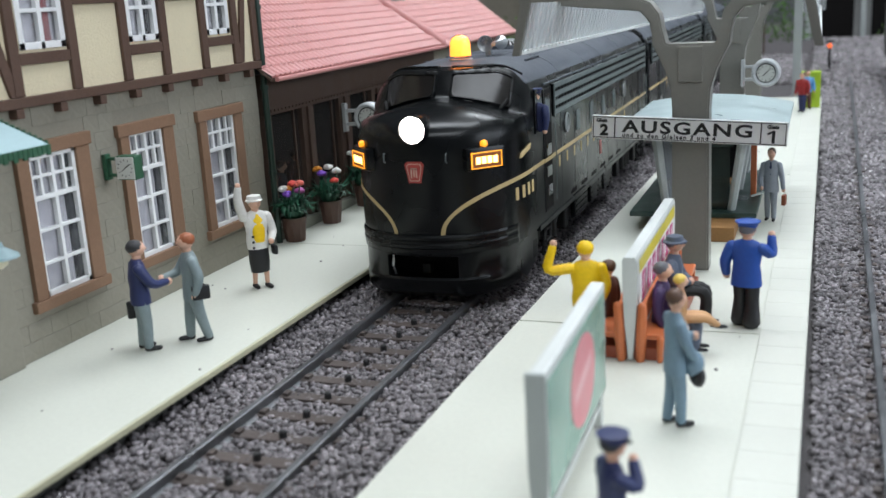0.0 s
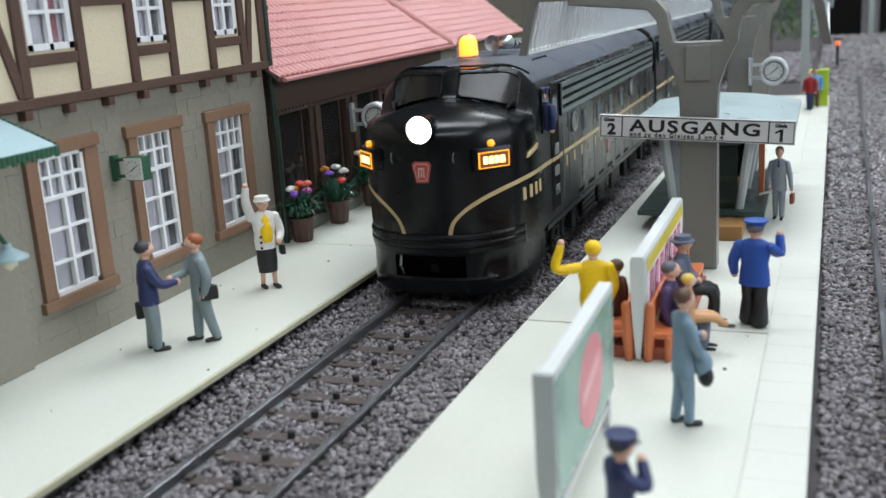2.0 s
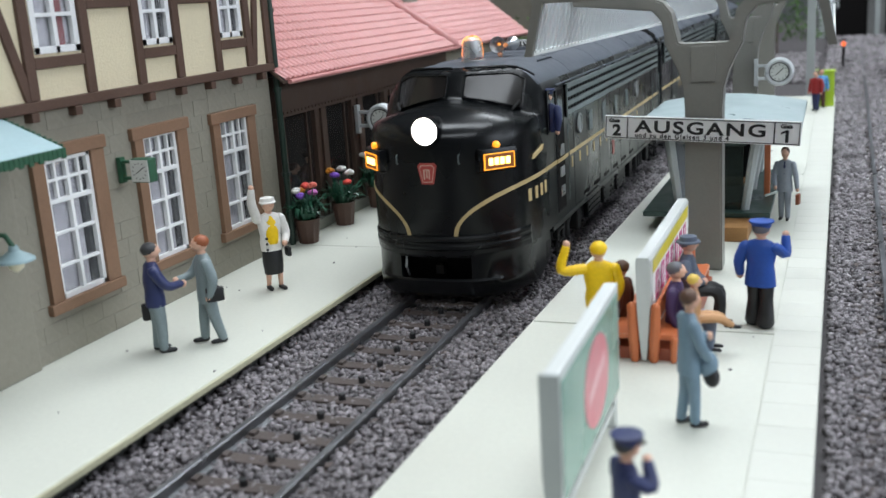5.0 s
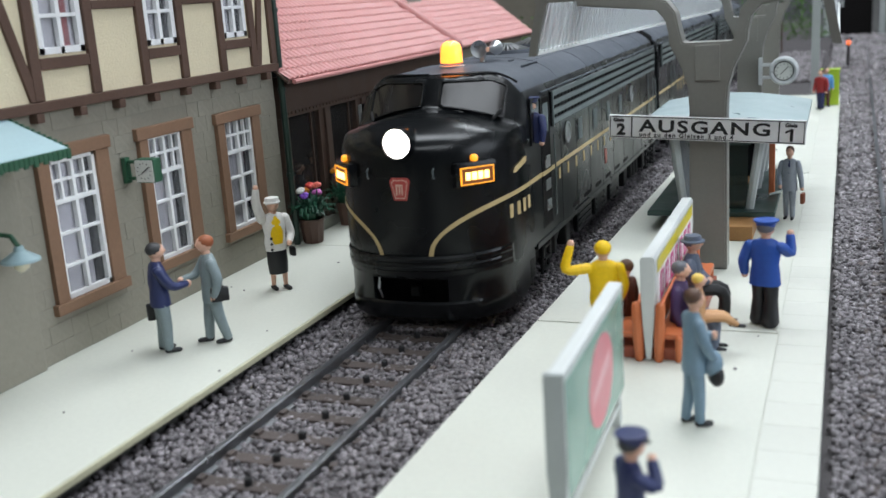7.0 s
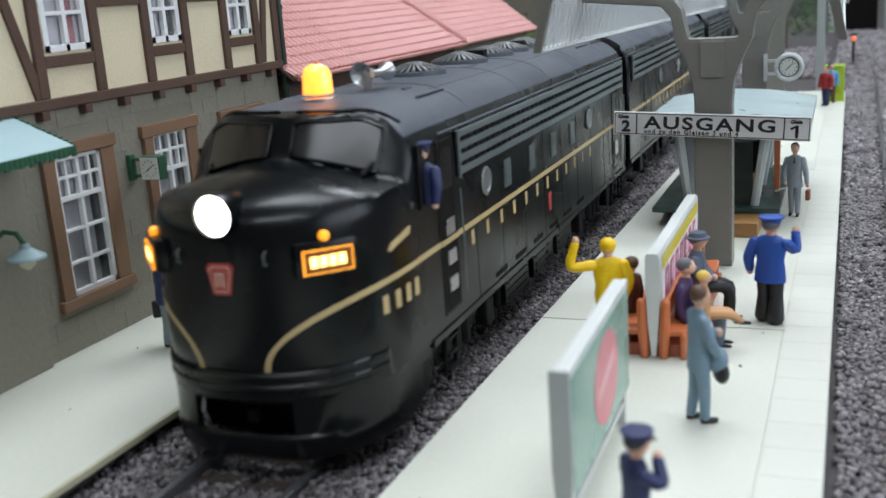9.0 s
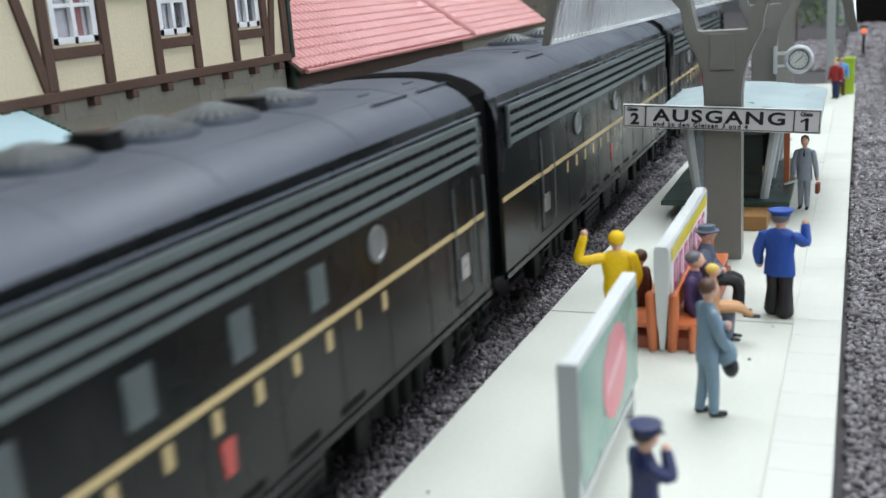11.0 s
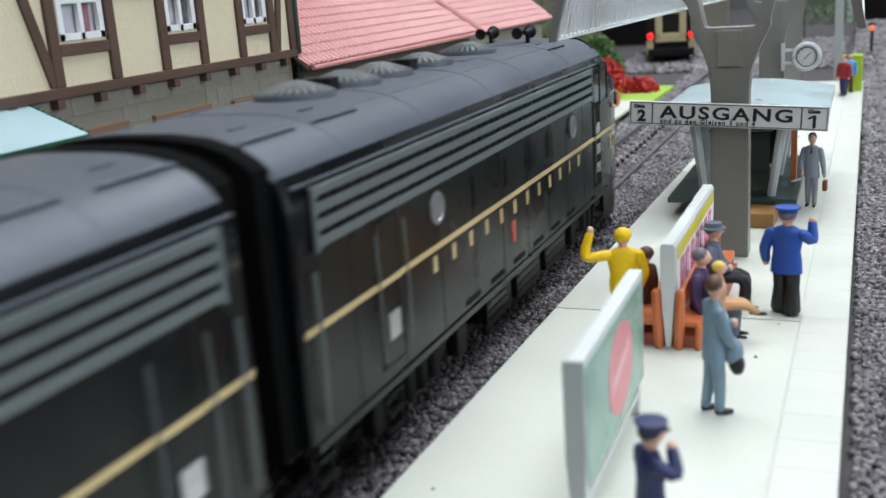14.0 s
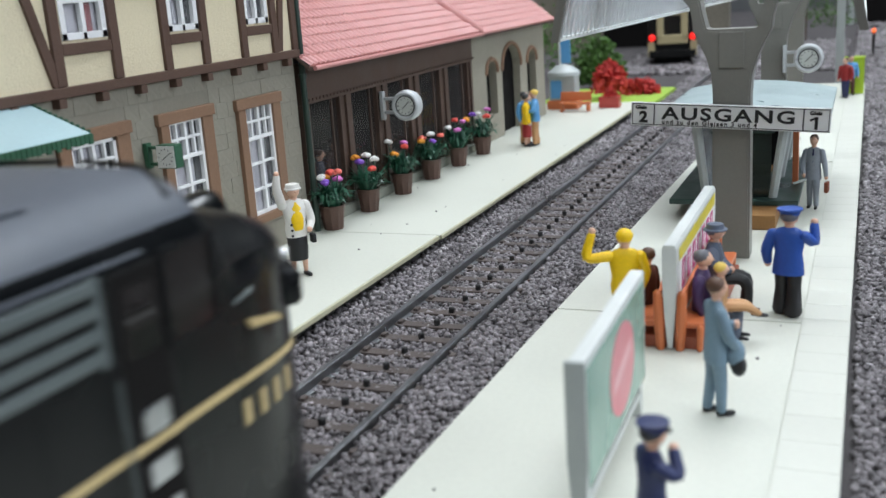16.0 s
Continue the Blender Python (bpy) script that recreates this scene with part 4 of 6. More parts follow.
def bench():
    """Double-sided orange bench with an advertising panel between its backs."""
    b = root("double_bench", 46.5, 175, ZP, "orange-brown double-sided platform bench around an advertising panel", "bench")
    b.matrix_basis = pose(46.6 * MM, 152.5 * MM, ZP * MM)
    L = 45
    part("plinth", bx(-5.6, 5.9, 1.3, L - 0.8, 0, 2.0, 0.15), surf("brown_plinth", (0.32, 0.080, 0.038), 0.5, 0.15), b, "red-brown plinth")
    for s in (-1, 1):
        part("seat", bx(min(s * 1.4, s * 5.4), max(s * 1.4, s * 5.4), 0.8, L - 0.8, 3.6, 4.5, 0.25), M_ORANGE, b)
        for k in range(3):
            z = 5.6 + k * 1.25
            part("back_slat", bx(s * (1.5 + 0.15 * k) - 0.3, s * (1.5 + 0.15 * k) + 0.3, 0.8, L - 0.8, z, z + 1.05, 0.12), M_ORANGE, b)
        for y in (0.0, L / 2, L - 1.0):
            bm = bmesh.new()
            tube(bm, [(s * 1.5, y + 0.5, 0.4), (s * 1.7, y + 0.5, 4.4), (s * 1.9, y + 0.5, 9.2)], [0.75, 0.9, 0.75], n=8)
            tube(bm, [(s * 4.6, y + 0.5, 0.4), (s * 4.7, y + 0.5, 3.9)], [0.5, 0.6], n=8)
            part("leg", bm, M_ORANGE, b, smooth=True)
    prof = [(-0.35, 0.3), (0.35, 0.3), (0.85, 6.0), (1.15, 12.0), (1.15, 16.6), (0.85, 17.2), (-0.85, 17.2), (-1.15, 16.6), (-1.15, 12.0), (-0.85, 6.0)]
    bm = extrude_poly([(x, 0.2, z) for x, z in prof], (0, L + 0.6, 0))
    panel = part("panel", bm, M_ADWHITE, b, "grey-framed advertising panel")
    for s in (-1, 1):
        part("poster", bx(min(s * 1.16, s * 1.24), max(s * 1.16, s * 1.24), 2.2, L - 1.4, 8.6, 15.6), M_SIGN, panel, "white poster")
        part("yellow_band", bx(min(s * 1.25, s * 1.30), max(s * 1.25, s * 1.30), 2.2, L - 1.4, 14.2, 16.2), M_YELLOW, panel, "yellow band")
        for k in range(7):
            y = 4.4 + k * 5.4
            part("print_bar", extrude_poly([(s * 1.25, y, 9.2), (s * 1.25, y + 3.4, 9.2), (s * 1.25, y + 4.0, 13.6), (s * 1.25, y + 0.6, 13.6)], (s * 0.06, 0, 0)), M_MAGENTA, panel)
            part("print_gap", extrude_poly([(s * 1.31, y + 1.35, 9.9), (s * 1.31, y + 2.1, 9.9), (s * 1.31, y + 2.6, 12.9), (s * 1.31, y + 1.85, 12.9)], (s * 0.03, 0, 0)), M_SIGN, panel)


def shelter():
    s = root("waiting_shelter", 46, 255, ZP, "small glazed waiting shelter with grey-blue curved roof", "shelter")
    s.matrix_basis = pose(0, 0, 0)
    part("plinth", bx(38, 56.5, 232.5, 296, ZP, 5.9, 0.2), M_WOOD, s, "ochre plinth")
    part("ledge", bx(31.2, 60.8, 242, 300, 5.95, 7.2, 0.25), M_DKGREEN, s, "dark green ledge")
    y0, y1 = 246, 296
    for xa, xb in ((39.5, 37.0), (54.8, 57.6)):
        for y in (y0, (y0 + y1) / 2, y1):
            bm = tube(bmesh.new(), [(xa, y, 7.0), (xb, y, 26.0)], [1.0, 1.25], n=8)
            part("frame_post", bm, M_LGREY, s, "pale grey slanted post", True)
        part("side_pane", extrude_poly([(xa, y0, 7.2), (xa, y1, 7.2), (xb, y1, 26), (xb, y0, 26)], (0.25, 0, 0)), M_CLEAR, s, "clear pane").visible_shadow = False
    # Black sheet paints the dark inside of the shelter.
    part("interior_shade", bx(41, 54, y1 - 18, y1 - 17, 7.2, 26), M_DEEPSHADE, s)
    part("front_pane", bx(41, 54.4, y0 - 0.1, y0 + 0.1, 7.2, 26), glass("shelter_glass", (0.06, 0.09, 0.08), 0.08, 0.75), s, "dark green glass front")
    for z in (22.5,):
        part("glazing_bar", bx(40.5, 55, y0 - 0.5, y0 + 0.3, z, z + 0.5, 0.1), M_DKGREEN, s)
    for x in (47.5,):
        part("glazing_bar", bx(x - 0.25, x + 0.25, y0 - 0.5, y0 + 0.3, 22.5, 26, 0.1), M_DKGREEN, s)
    part("door_post", bx(58.2, 59.6, 262, 264, 7.2, 26, 0.2), M_ORANGE, s, "orange-brown post")
    part("seat", bx(42, 53, 262, 270, 9.5, 10.6, 0.2), M_WOOD, s)
    bm = bmesh.new()
    prof = []
    for k in range(13):
        a = k / 12
        prof.append((28.2 + a * 39.0, 26.2 + 3.3 * math.sin(math.pi * (0.12 + 0.76 * a)) - (0.8 * a)))
    ring0 = [(x, 240, z) for x, z in prof] + [(x, 240, z - 0.9) for x, z in prof[::-1]]
    loft(bm, [ring0, [(x, 300, z) for x, y, z in ring0]])
    bmesh.ops.recalc_face_normals(bm, faces=bm.faces)
    part("roof", bm, M_SHROOF, s, "grey-blue curved roof", True)
    part("valance", bx(36, 60, 243.5, 244.6, 25.2, 27.0, 0.15), M_WOOD, s, "ochre board under the roof")


canopy()
exit_sign()
poster_board()
bench()
shelter()
round_clock("canopy_clock", 58.4, 328, 32.3, 4.3, 51.6, "round grey station clock on the canopy post")


# ---- the train ----
LEN, HALF, ROOF = 173.5, 17.8, 47.0
REAR, FRONT = LEN - 1.0, 3.0       # where the skins end, short of the couplings


def nose_start(z):
    if z > 30:
        return 14.0 * max(0.0, (z - 31) / 9.0) ** 3.6
    return 0.0 if z > 17 else (17 - z) * 0.10


def front_y(x, z):
    """Where the rounded nose stands at (x, z)."""
    s = max(0.0, 1 - (abs(x) / HALF) ** 2.3) ** (1 / 2.5)
    return nose_start(z) + 21.0 * (1 - s)


def deck(x):
    """Height of the nose deck at the foot of the windscreen: highest along the middle."""
    return 39.9 - 3.0 * (min(abs(x), 16.5) / 14.5) ** 1.7


def screen_y(x, z):
    return 17.2 + (z - 40) * 0.60 + (abs(x) / 17.0) ** 2 * 6.0


def inside(x, y, z, nosed):
    if z < 10.5 or abs(x) > HALF:
        return False
    if z > 37 and (abs(x) / HALF) ** 3.0 + ((z - 37) / (ROOF - 37)) ** 2.4 > 1:
        return False
    if not nosed:
        return True
    if z <= deck(x):
        if y < front_y(x, z):
            return False
    elif y < screen_y(x, z):
        return False
    if z > 45.4 + min(1.6, max(0.0, (y - 20) * 0.17)):
        return False
    return True


def shell(nosed):
    """The body skin: every cross section is found by casting out from the unit's axis."""
    ys = [0.02, 0.15, 0.4, 0.8, 1.3, 2, 3, 4, 5.2, 6.6, 8, 10, 12, 14, 16, 17.5, 18.2, 19, 19.8, 20.6, 21.4, 22.2, 23, 24, 25, 26, 27.5, 29, 31, 34, 40, 60, 90, 120, 150, REAR - 0.5, REAR] if nosed else [FRONT, FRONT + 0.5, 30, 60, 90, 120, 150, REAR - 0.5, REAR]
    n = 96
    rings = []
    for y in ys:
        ring = []
        zc = 22.0
        inset = 0.5 if y in (FRONT, REAR) and (y > 100 or not nosed) else 0
        for k in range(n):
            a = -math.pi / 2 + math.tau * (k + 0.5) / n
            dx, dz = math.cos(a), math.sin(a)
            lo, hi = 0.0, 40.0
            for _ in range(22):
                mid = (lo + hi) / 2
                if inside(dx * mid, y, zc + dz * mid, nosed):
                    lo = mid
                else:
                    hi = mid
            ring.append((dx * max(lo - inset, 0.05), y, zc + dz * max(lo - inset, 0.05)))
        rings.append(ring)
    bm = bmesh.new()
    loft(bm, rings)
    bmesh.ops.recalc_face_normals(bm, faces=bm.faces)
    # Faces above the gutter get the lighter colour with the sheen painted in.
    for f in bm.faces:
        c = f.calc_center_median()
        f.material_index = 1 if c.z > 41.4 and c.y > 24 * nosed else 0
    return bm


def frange(a, b, n):
    return [a + (b - a) * k / n for k in range(n + 1)]


def bogie(parent, yc):
    """Two-axle truck with side frames, axle boxes, springs and wheels."""
    b = part("bogie", bx(-8, 8, yc - 18, yc + 18, 5.5, 8.5, 0.4), M_UNDER, parent, "black two-axle truck")
    for s in (-1, 1):
        x = s * 15.0
        prof = [(-19, 7.5), (-17, 8.6), (-13, 8.6), (-10, 6.6), (-5, 4.2), (5, 4.2), (10, 6.6), (13, 8.6), (17, 8.6), (19, 7.5), (19, 10), (-19, 10)]
        part("side_frame", extrude_poly([(x - 0.7, yc + y, z) for y, z in prof], (1.4, 0, 0)), M_UNDER, b)
        for y in (-15, 15):
            part("axle_box", bx(x - 0.4, x + 1.6 * s + (0.4 if s > 0 else 0.4), yc + y - 2, yc + y + 2, 4.2, 8.8, 0.4) if s > 0 else bx(x - 1.9, x + 0.4, yc + y - 2, yc + y + 2, 4.2, 8.8, 0.4), M_UNDER, b)
        for y in (-4.5, 0, 4.5):
            part("spring", rod((x + s * 0.9, yc + y, 4.6), (x + s * 0.9, yc + y, 9.2), 1.1, 8), M_UNDER, b)
        part("step", bx(x - 1, x + 1, yc - 24.5, yc - 20.5, 2.4, 3.2, 0.15), M_UNDER, b)
        for y in (-15, 15):
            w = revolve([(5.4, 0), (5.4, 1.6), (6.1, 1.7), (6.1, 2.3), (2.0, 2.4)], n=20, axis="x")
            bmesh.ops.scale(w, vec=(-s, 1, 1), verts=w.verts)
            bmesh.ops.translate(w, vec=(s * 9.6, yc + y, 5.6), verts=w.verts)
            bmesh.ops.recalc_face_normals(w, faces=w.faces)
            part("wheel", w, M_RAIL, b, smooth=True)


def unit(name, label, nosed, ports, letter_span, panels, with_beacon, door_ys):
    """One body of the diesel set; y runs from its front (0) to its rear."""
    u = root(name, 0, 0, 0, label, "locomotive", "diesel locomotive set")
    body = part("body", shell(nosed), [M_LOCO, M_ROOFSHEEN], u, "glossy black-green body shell", True)
    zs = 24.4
    y_front = 22.5 if nosed else FRONT + 0.5
    for s in (-1, 1):
        X = s * HALF
        o = 0.06 * s
        # stripe along the side
        part("stripe", bx(min(X, X + 2 * o), max(X, X + 2 * o), y_front, REAR - 0.5, zs - 0.42, zs + 0.42), M_GOLD, body, "buff stripe")
        # grille band: dark back, four pale bars, end frames
        ga, gb = (40.3, 168.5) if nosed else (7.0, 168.5)
        part("grille_back", bx(min(X, X + 2 * o), max(X, X + 2 * o), ga, gb, 33.2, 40.3), M_UNDER, body, "dark grille")
        for k in range(4):
            z = 34.0 + k * 1.95
            part("grille_bar", bx(min(X + o, X + 0.65 * s), max(X + o, X + 0.65 * s), ga, gb, z - 0.56, z + 0.56, 0.2), M_LOUVER, body, "grey grille bar")
        bm = bmesh.new()
        y = ga
        while y < gb:
            box(bm, min(X + o, X + 0.32 * s), max(X + o, X + 0.32 * s), y, y + 0.35, 33.2, 40.3)
            y += 3.05
        part("grille_ribs", bm, M_UNDER, body)
        for a in (ga, gb - 0.7):
            part("grille_end", bx(min(X + o, X + 0.7 * s), max(X + o, X + 0.7 * s), a, a + 0.8, 33.0, 40.5, 0.1), M_LOUVER, body)
        # portholes
        for y in ports:
            p = part("porthole", revolve([(1.75, 0), (2.35, 0), (2.45, 0.2), (2.35, 0.42), (1.9, 0.45), (1.75, 0.2)], n=24, axis="x"), M_RIM, u, "round porthole with metal rim", True)
            if s < 0:
                p.data.transform(Matrix.Diagonal((-1, 1, 1, 1)))
                p.data.flip_normals()
            p.location = (X * MM, y * MM, 30.0 * MM)
            part("porthole_pane", revolve([(1.8, 0.02), (1.8, 0.15)], (0, 0, 0), 20, axis="x"), surf("porthole_glass", (0.10, 0.11, 0.11), 0.12, 0.3), p, "grey pane") if s > 0 else None
        for y in panels:
            bm = bx(min(X, X + 2.5 * o), max(X, X + 2.5 * o), y - 1.9, y + 1.9, 26.6, 31.6, 0.05)
            for k in range(8):
                box(bm, min(X, X + 0.3 * s), max(X, X + 0.3 * s), y - 1.6, y + 1.6, 27.0 + k * 0.56, 27.25 + k * 0.56)
            part("louvre_panel", bm, M_LOUVER if s > 0 else M_LOCO, body, "small louvred panel")
        # plain bars where the lettering stands
        ya, yb = letter_span
        for k in range(12):
            y = ya + (yb - ya) * k / 11
            wd = 0.62 if k != 10 else 0.32
            bm = bx(min(X, X + 1.6 * o), max(X, X + 1.6 * o), y - wd, y + wd, 20.9, 23.3)
            part("letter_bar", bm, M_GOLD, body, "buff lettering bar")
        ym = (ya + yb) / 2 + (5 if nosed else 0)
        kp = [(0.95, 1.9), (1.25, 1.5), (0.8, -1.9), (-0.8, -1.9), (-1.25, 1.5), (-0.95, 1.9)]
        part("side_emblem", extrude_poly([(X, ym + a, 17.9 + b) for a, b in kp], (0.15 * s, 0, 0)), M_KEYRED, body, "small red emblem")
        # doors, hand rails, steps
        for y in door_ys:
            dt = 40.2 if nosed and y < 60 else 33.0
            # Flat black plates paint recess shade; the cab door itself is blackened.
            part("door_seam", bx(min(X, X + 2 * o), max(X, X + 2 * o), y - 3.6, y + 3.6, 13.0, dt), M_UNDER, body, "flat black plate painted as a door recess")
            part("door", bx(min(X, X + 3 * o), max(X, X + 3 * o), y - 3.1, y + 3.1, 13.4, dt - 0.4, 0.1), M_DEEPSHADE if dt > 34 else M_LOCO, body)
            if dt > 34:
                part("door_window", bx(min(X + 2.5 * o, X + 3.6 * o), max(X + 2.5 * o, X + 3.6 * o), y - 2.1, y + 2.1, 32.4, 38.6), M_LPANE, body, "dark door window")
            part("stripe_piece", bx(min(X + 3 * o, X + 4.5 * o), max(X + 3 * o, X + 4.5 * o), y - 3.6, y + 3.6, zs - 0.42, zs + 0.42), M_GOLD, body, "buff stripe")
            for dy in ((4.3,) if nosed and y < 60 else (-4.3, 4.3)):
                part("handrail", tube(bmesh.new(), [(X + 0.7 * s, y + dy, 14.5), (X + 0.9 * s, y + dy, 23), (X + 0.7 * s, y + dy, 31.5)], 0.14, n=6), M_LOUVER, body, smooth=True)
            for za, zb in ((25.3, 27.7), (20.6, 22.8), (16.3, 18.5)) if dt > 34 else ((16.6, 20.2),):
                part("step_plate", bx(min(X + 3 * o, X + 0.5 * s), max(X + 3 * o, X + 0.5 * s), y - 1.7, y + 1.7, za, zb, 0.1), M_CHROME, body, "pale metal step plate")
            bm = bmesh.new()
            for dy in (-2.4, 2.4):
                rod((X - 1.2 * s, y + dy, 2.8), (X - 0.6 * s, y + dy, 11), 0.35, 6, bm=bm)
            for z in (3.2, 5.8, 8.4):
                box(bm, min(X - 2 * s, X - 0.3 * s), max(X - 2 * s, X - 0.3 * s), y - 2.4, y + 2.4, z, z + 0.5)
            part("ladder", bm, M_UNDER, body)
        for y in frange(48, 160, 8):
            part("panel_seam", bx(min(X, X + 0.8 * o), max(X, X + 0.8 * o), y, y + 0.16, 11, 32.8), M_UNDER, body)
        part("gutter", bx(min(X - 0.4 * s, X + 0.1 * s), max(X - 0.4 * s, X + 0.1 * s), 34 if nosed else FRONT + 0.6, REAR - 0.6, 40.75, 41.05, 0.1), M_ROOFSHEEN, body, "fine roof edge seam")
        part("sill", bx(min(X - 0.6 * s, X + 0.3 * s), max(X - 0.6 * s, X + 0.3 * s), 26 if nosed else FRONT + 0.4, REAR - 0.5, 10.0, 11.2, 0.15), M_LOCO, body)
        for y in (LEN - 3.9,):
            part("corner_handrail", tube(bmesh.new(), [(X + 0.6 * s, y, 13), (X + 0.8 * s, y, 22), (X + 0.6 * s, y, 31)], 0.2, n=6), M_LOUVER, body, smooth=True)
            bm = bmesh.new()
            for z in (3.0, 5.8, 8.6):
                box(bm, min(X - 2 * s, X), max(X - 2 * s, X), y - 2, y + 2, z, z + 0.5)
            for dy in (-2, 2):
                rod((X - 1 * s, y + dy, 2.8), (X - 1 * s, y + dy, 11), 0.3, 6, bm=bm)
            part("end_steps", bm, M_UNDER, body)
    # roof: fans, hatch lines, lift rings
    for y in (69, 93, 111, 123.5, 138.5):
        f = part("roof_fan", revolve([(5.5, ROOF - 0.8), (5.5, ROOF + 0.35), (4.6, ROOF + 0.5), (1.3, ROOF + 1.3), (0.4, ROOF + 1.35)], (0, y, 0), 28), M_UNDER, u, "round dark roof fan with grey ribs", True)
        bm = bmesh.new()
        for k in range(26):
            a = k * math.tau / 26
            ca, sa = math.cos(a), math.sin(a)
            pts = [(q * ca - w * sa, y + q * sa + w * ca, ROOF + h) for q, w, h in ((1.3, -0.11, 2.05), (5.2, -0.27, 0.8), (5.2, 0.27, 0.8), (1.3, 0.11, 2.05))]
            extrude_poly(pts, (0, 0, 0.2), bm=bm)
        part("fan_ribs", bm, M_RIM, f, "grey ribs")
        part("fan_cap", revolve([(1.6, ROOF + 1.2), (1.6, ROOF + 2.1), (1.3, ROOF + 2.25), (0.2, ROOF + 2.3)], (0, y, 0), 20), M_LOUVER, f, "round cap", True)
        part("fan_ring", revolve([(5.9, ROOF - 0.8), (5.85, ROOF + 0.45), (5.7, ROOF + 0.75), (5.3, ROOF + 0.8), (5.1, ROOF + 0.6)], (0, y, 0), 28), M_ROOFSHEEN, f, smooth=True)
    for y in (52, 80.5, 102, 131, 156):
        arc = [(x, y, 37 + 10 * max(0.0, 1 - (abs(x) / HALF) ** 3) ** (1 / 2.4) + 0.02) for x in frange(-16.5, 16.5, 22)]
        part("roof_seam", tube(bmesh.new(), arc, 0.08, n=5), M_ROOFSHEEN, body)
    bm = bmesh.new()
    for x in (-10.5, 10.5):
        for y in frange(50, 165, 64):
            ball(bm, (x, y, 37 + 10 * (1 - (10.5 / HALF) ** 3) ** (1 / 2.4)), 0.16, 0, n=5)
    tagged(part("rivet_line", bm, M_ROOFSHEEN, body), kind="stuff")
    for y in (102.2, 131.2):
        bm = bx(-2.6, 2.6, y - 1.5, y + 1.5, ROOF - 0.9, ROOF + 1.9, 0.2)
        part("exhaust_stack", bm, M_UNDER, u, "black exhaust stack")
    part("roof_hatch", bx(-6, 6, 80.5 if nosed else 66, 87 if nosed else 73, ROOF - 0.9, ROOF + 0.1, 0.3), M_ROOFSHEEN, body)
    for y in (46, 150, 166):
        for s in (-1, 1):
            part("lift_ring", bx(s * 8 - 0.3, s * 8 + 0.3, y - 1.6, y + 1.6, ROOF - 2.0, ROOF - 0.1, 0.2), M_ROOFSHEEN, body)
            part("roof_rail", tube(bmesh.new(), [(s * 12, y - 6, 45.0), (s * 12, y - 5.6, 45.9), (s * 12, y + 5.6, 45.9), (s * 12, y + 6, 45.0)], 0.22, n=6), M_ROOFSHEEN, body)
    part("fuel_tank", bx(-14.5, 14.5, 66, 108, 3.2, 10.4, 0.9), M_UNDER, u, "black fuel tank")
    for s in (-1, 1):
        for a, b in ((63.5, 78.0), (82.0, 96.5), (100.0, 112.5)):
            bm = bx(min(s * 16.0, s * 17.3), max(s * 16.0, s * 17.3), a, b, 4.6, 10.2, 0.3)
            for k in range(3):
                box(bm, min(s * 17.1, s * 17.5), max(s * 17.1, s * 17.5), a + 1, b - 1, 5.6 + k * 1.4, 6.1 + k * 1.4)
            part("skirt", bm, M_LOCO, u, "black side skirt with ribs")
        for y in frange(60, 120, 5):
            # Raised black strip stands for the shade within a slot.
            part("air_slot", bx(min(s * (HALF - 0.1), s * (HALF + 0.1)), max(s * (HALF - 0.1), s * (HALF + 0.1)), y - 3.2, y + 3.2, 12.0, 12.9), M_DEEPSHADE, body, "black strip painting the shade in an air slot")
        for y in (72, 84, 98):
            part("tank_fitting", bx(min(s * 14.4, s * 15.4), max(s * 14.4, s * 15.4), y - 2, y + 2, 5.5, 8.6, 0.3), M_UNDER, u)
    part("underframe", bx(-14, 14, 24 if nosed else 2, LEN - 1, 8.6, 10.8), M_UNDER, u)
    bogie(u, 40)
    bogie(u, LEN - 35)
    part("coupler", bx(-1.6, 1.6, LEN - 1, LEN + 2.2, 6, 9, 0.3), M_UNDER, u)
    def hoop(y0, y1):
        """Black end bellows that follow the body's own outline."""
        half = [(HALF * 0.88, 10.4), (HALF * 0.88, 38.0)] + [(HALF * q, 37.2 + 10 * max(0.0, 1 - q ** 3) ** (1 / 2.4)) for q in (0.88, 0.82, 0.7, 0.5, 0.25, 0.0)]
        outline = half + [(-x, z) for x, z in half[-2::-1]]
        return extrude_poly([(x, y0, z) for x, z in outline], (0, y1 - y0, 0))

    part("bellows", hoop(REAR - 0.2, LEN + 2.0), M_BELLOWS, u, "black gangway bellows")
    if not nosed:
        part("bellows", hoop(-1.9, FRONT + 0.2), M_BELLOWS, u, "black gangway bellows")
        return u
    # ---- nose and cab ----
    for s in (-1, 1):
        crown = lambda x: min(44.7, 37 + 10 * max(0.0, 1 - (x / HALF) ** 3) ** (1 / 2.4) - 1.25)
        lower = lambda x: deck(x) + 0.85
        pane_at = lambda x, q, off, pad: (s * x, screen_y(x, lower(x) - pad + (crown(x) - lower(x) + 2 * pad) * q) - off, lower(x) - pad + (crown(x) - lower(x) + 2 * pad) * q)
        for nm, x0, x1, off, pad, th, mt, lb in (("window_frame", 1.6, 14.3, 0.15, 0.35, 0.45, M_LOCO, "raised window frame"), ("windscreen", 2.2, 13.7, 0.36, 0.0, 0.1, M_LPANE, "dark cab window")):
            bm = bmesh.new()
            rc = 0.16
            inset = lambda q: (rc - math.sqrt(max(0.0, rc * rc - max(0.0, rc - min(q, 1 - q)) ** 2))) * 6.0
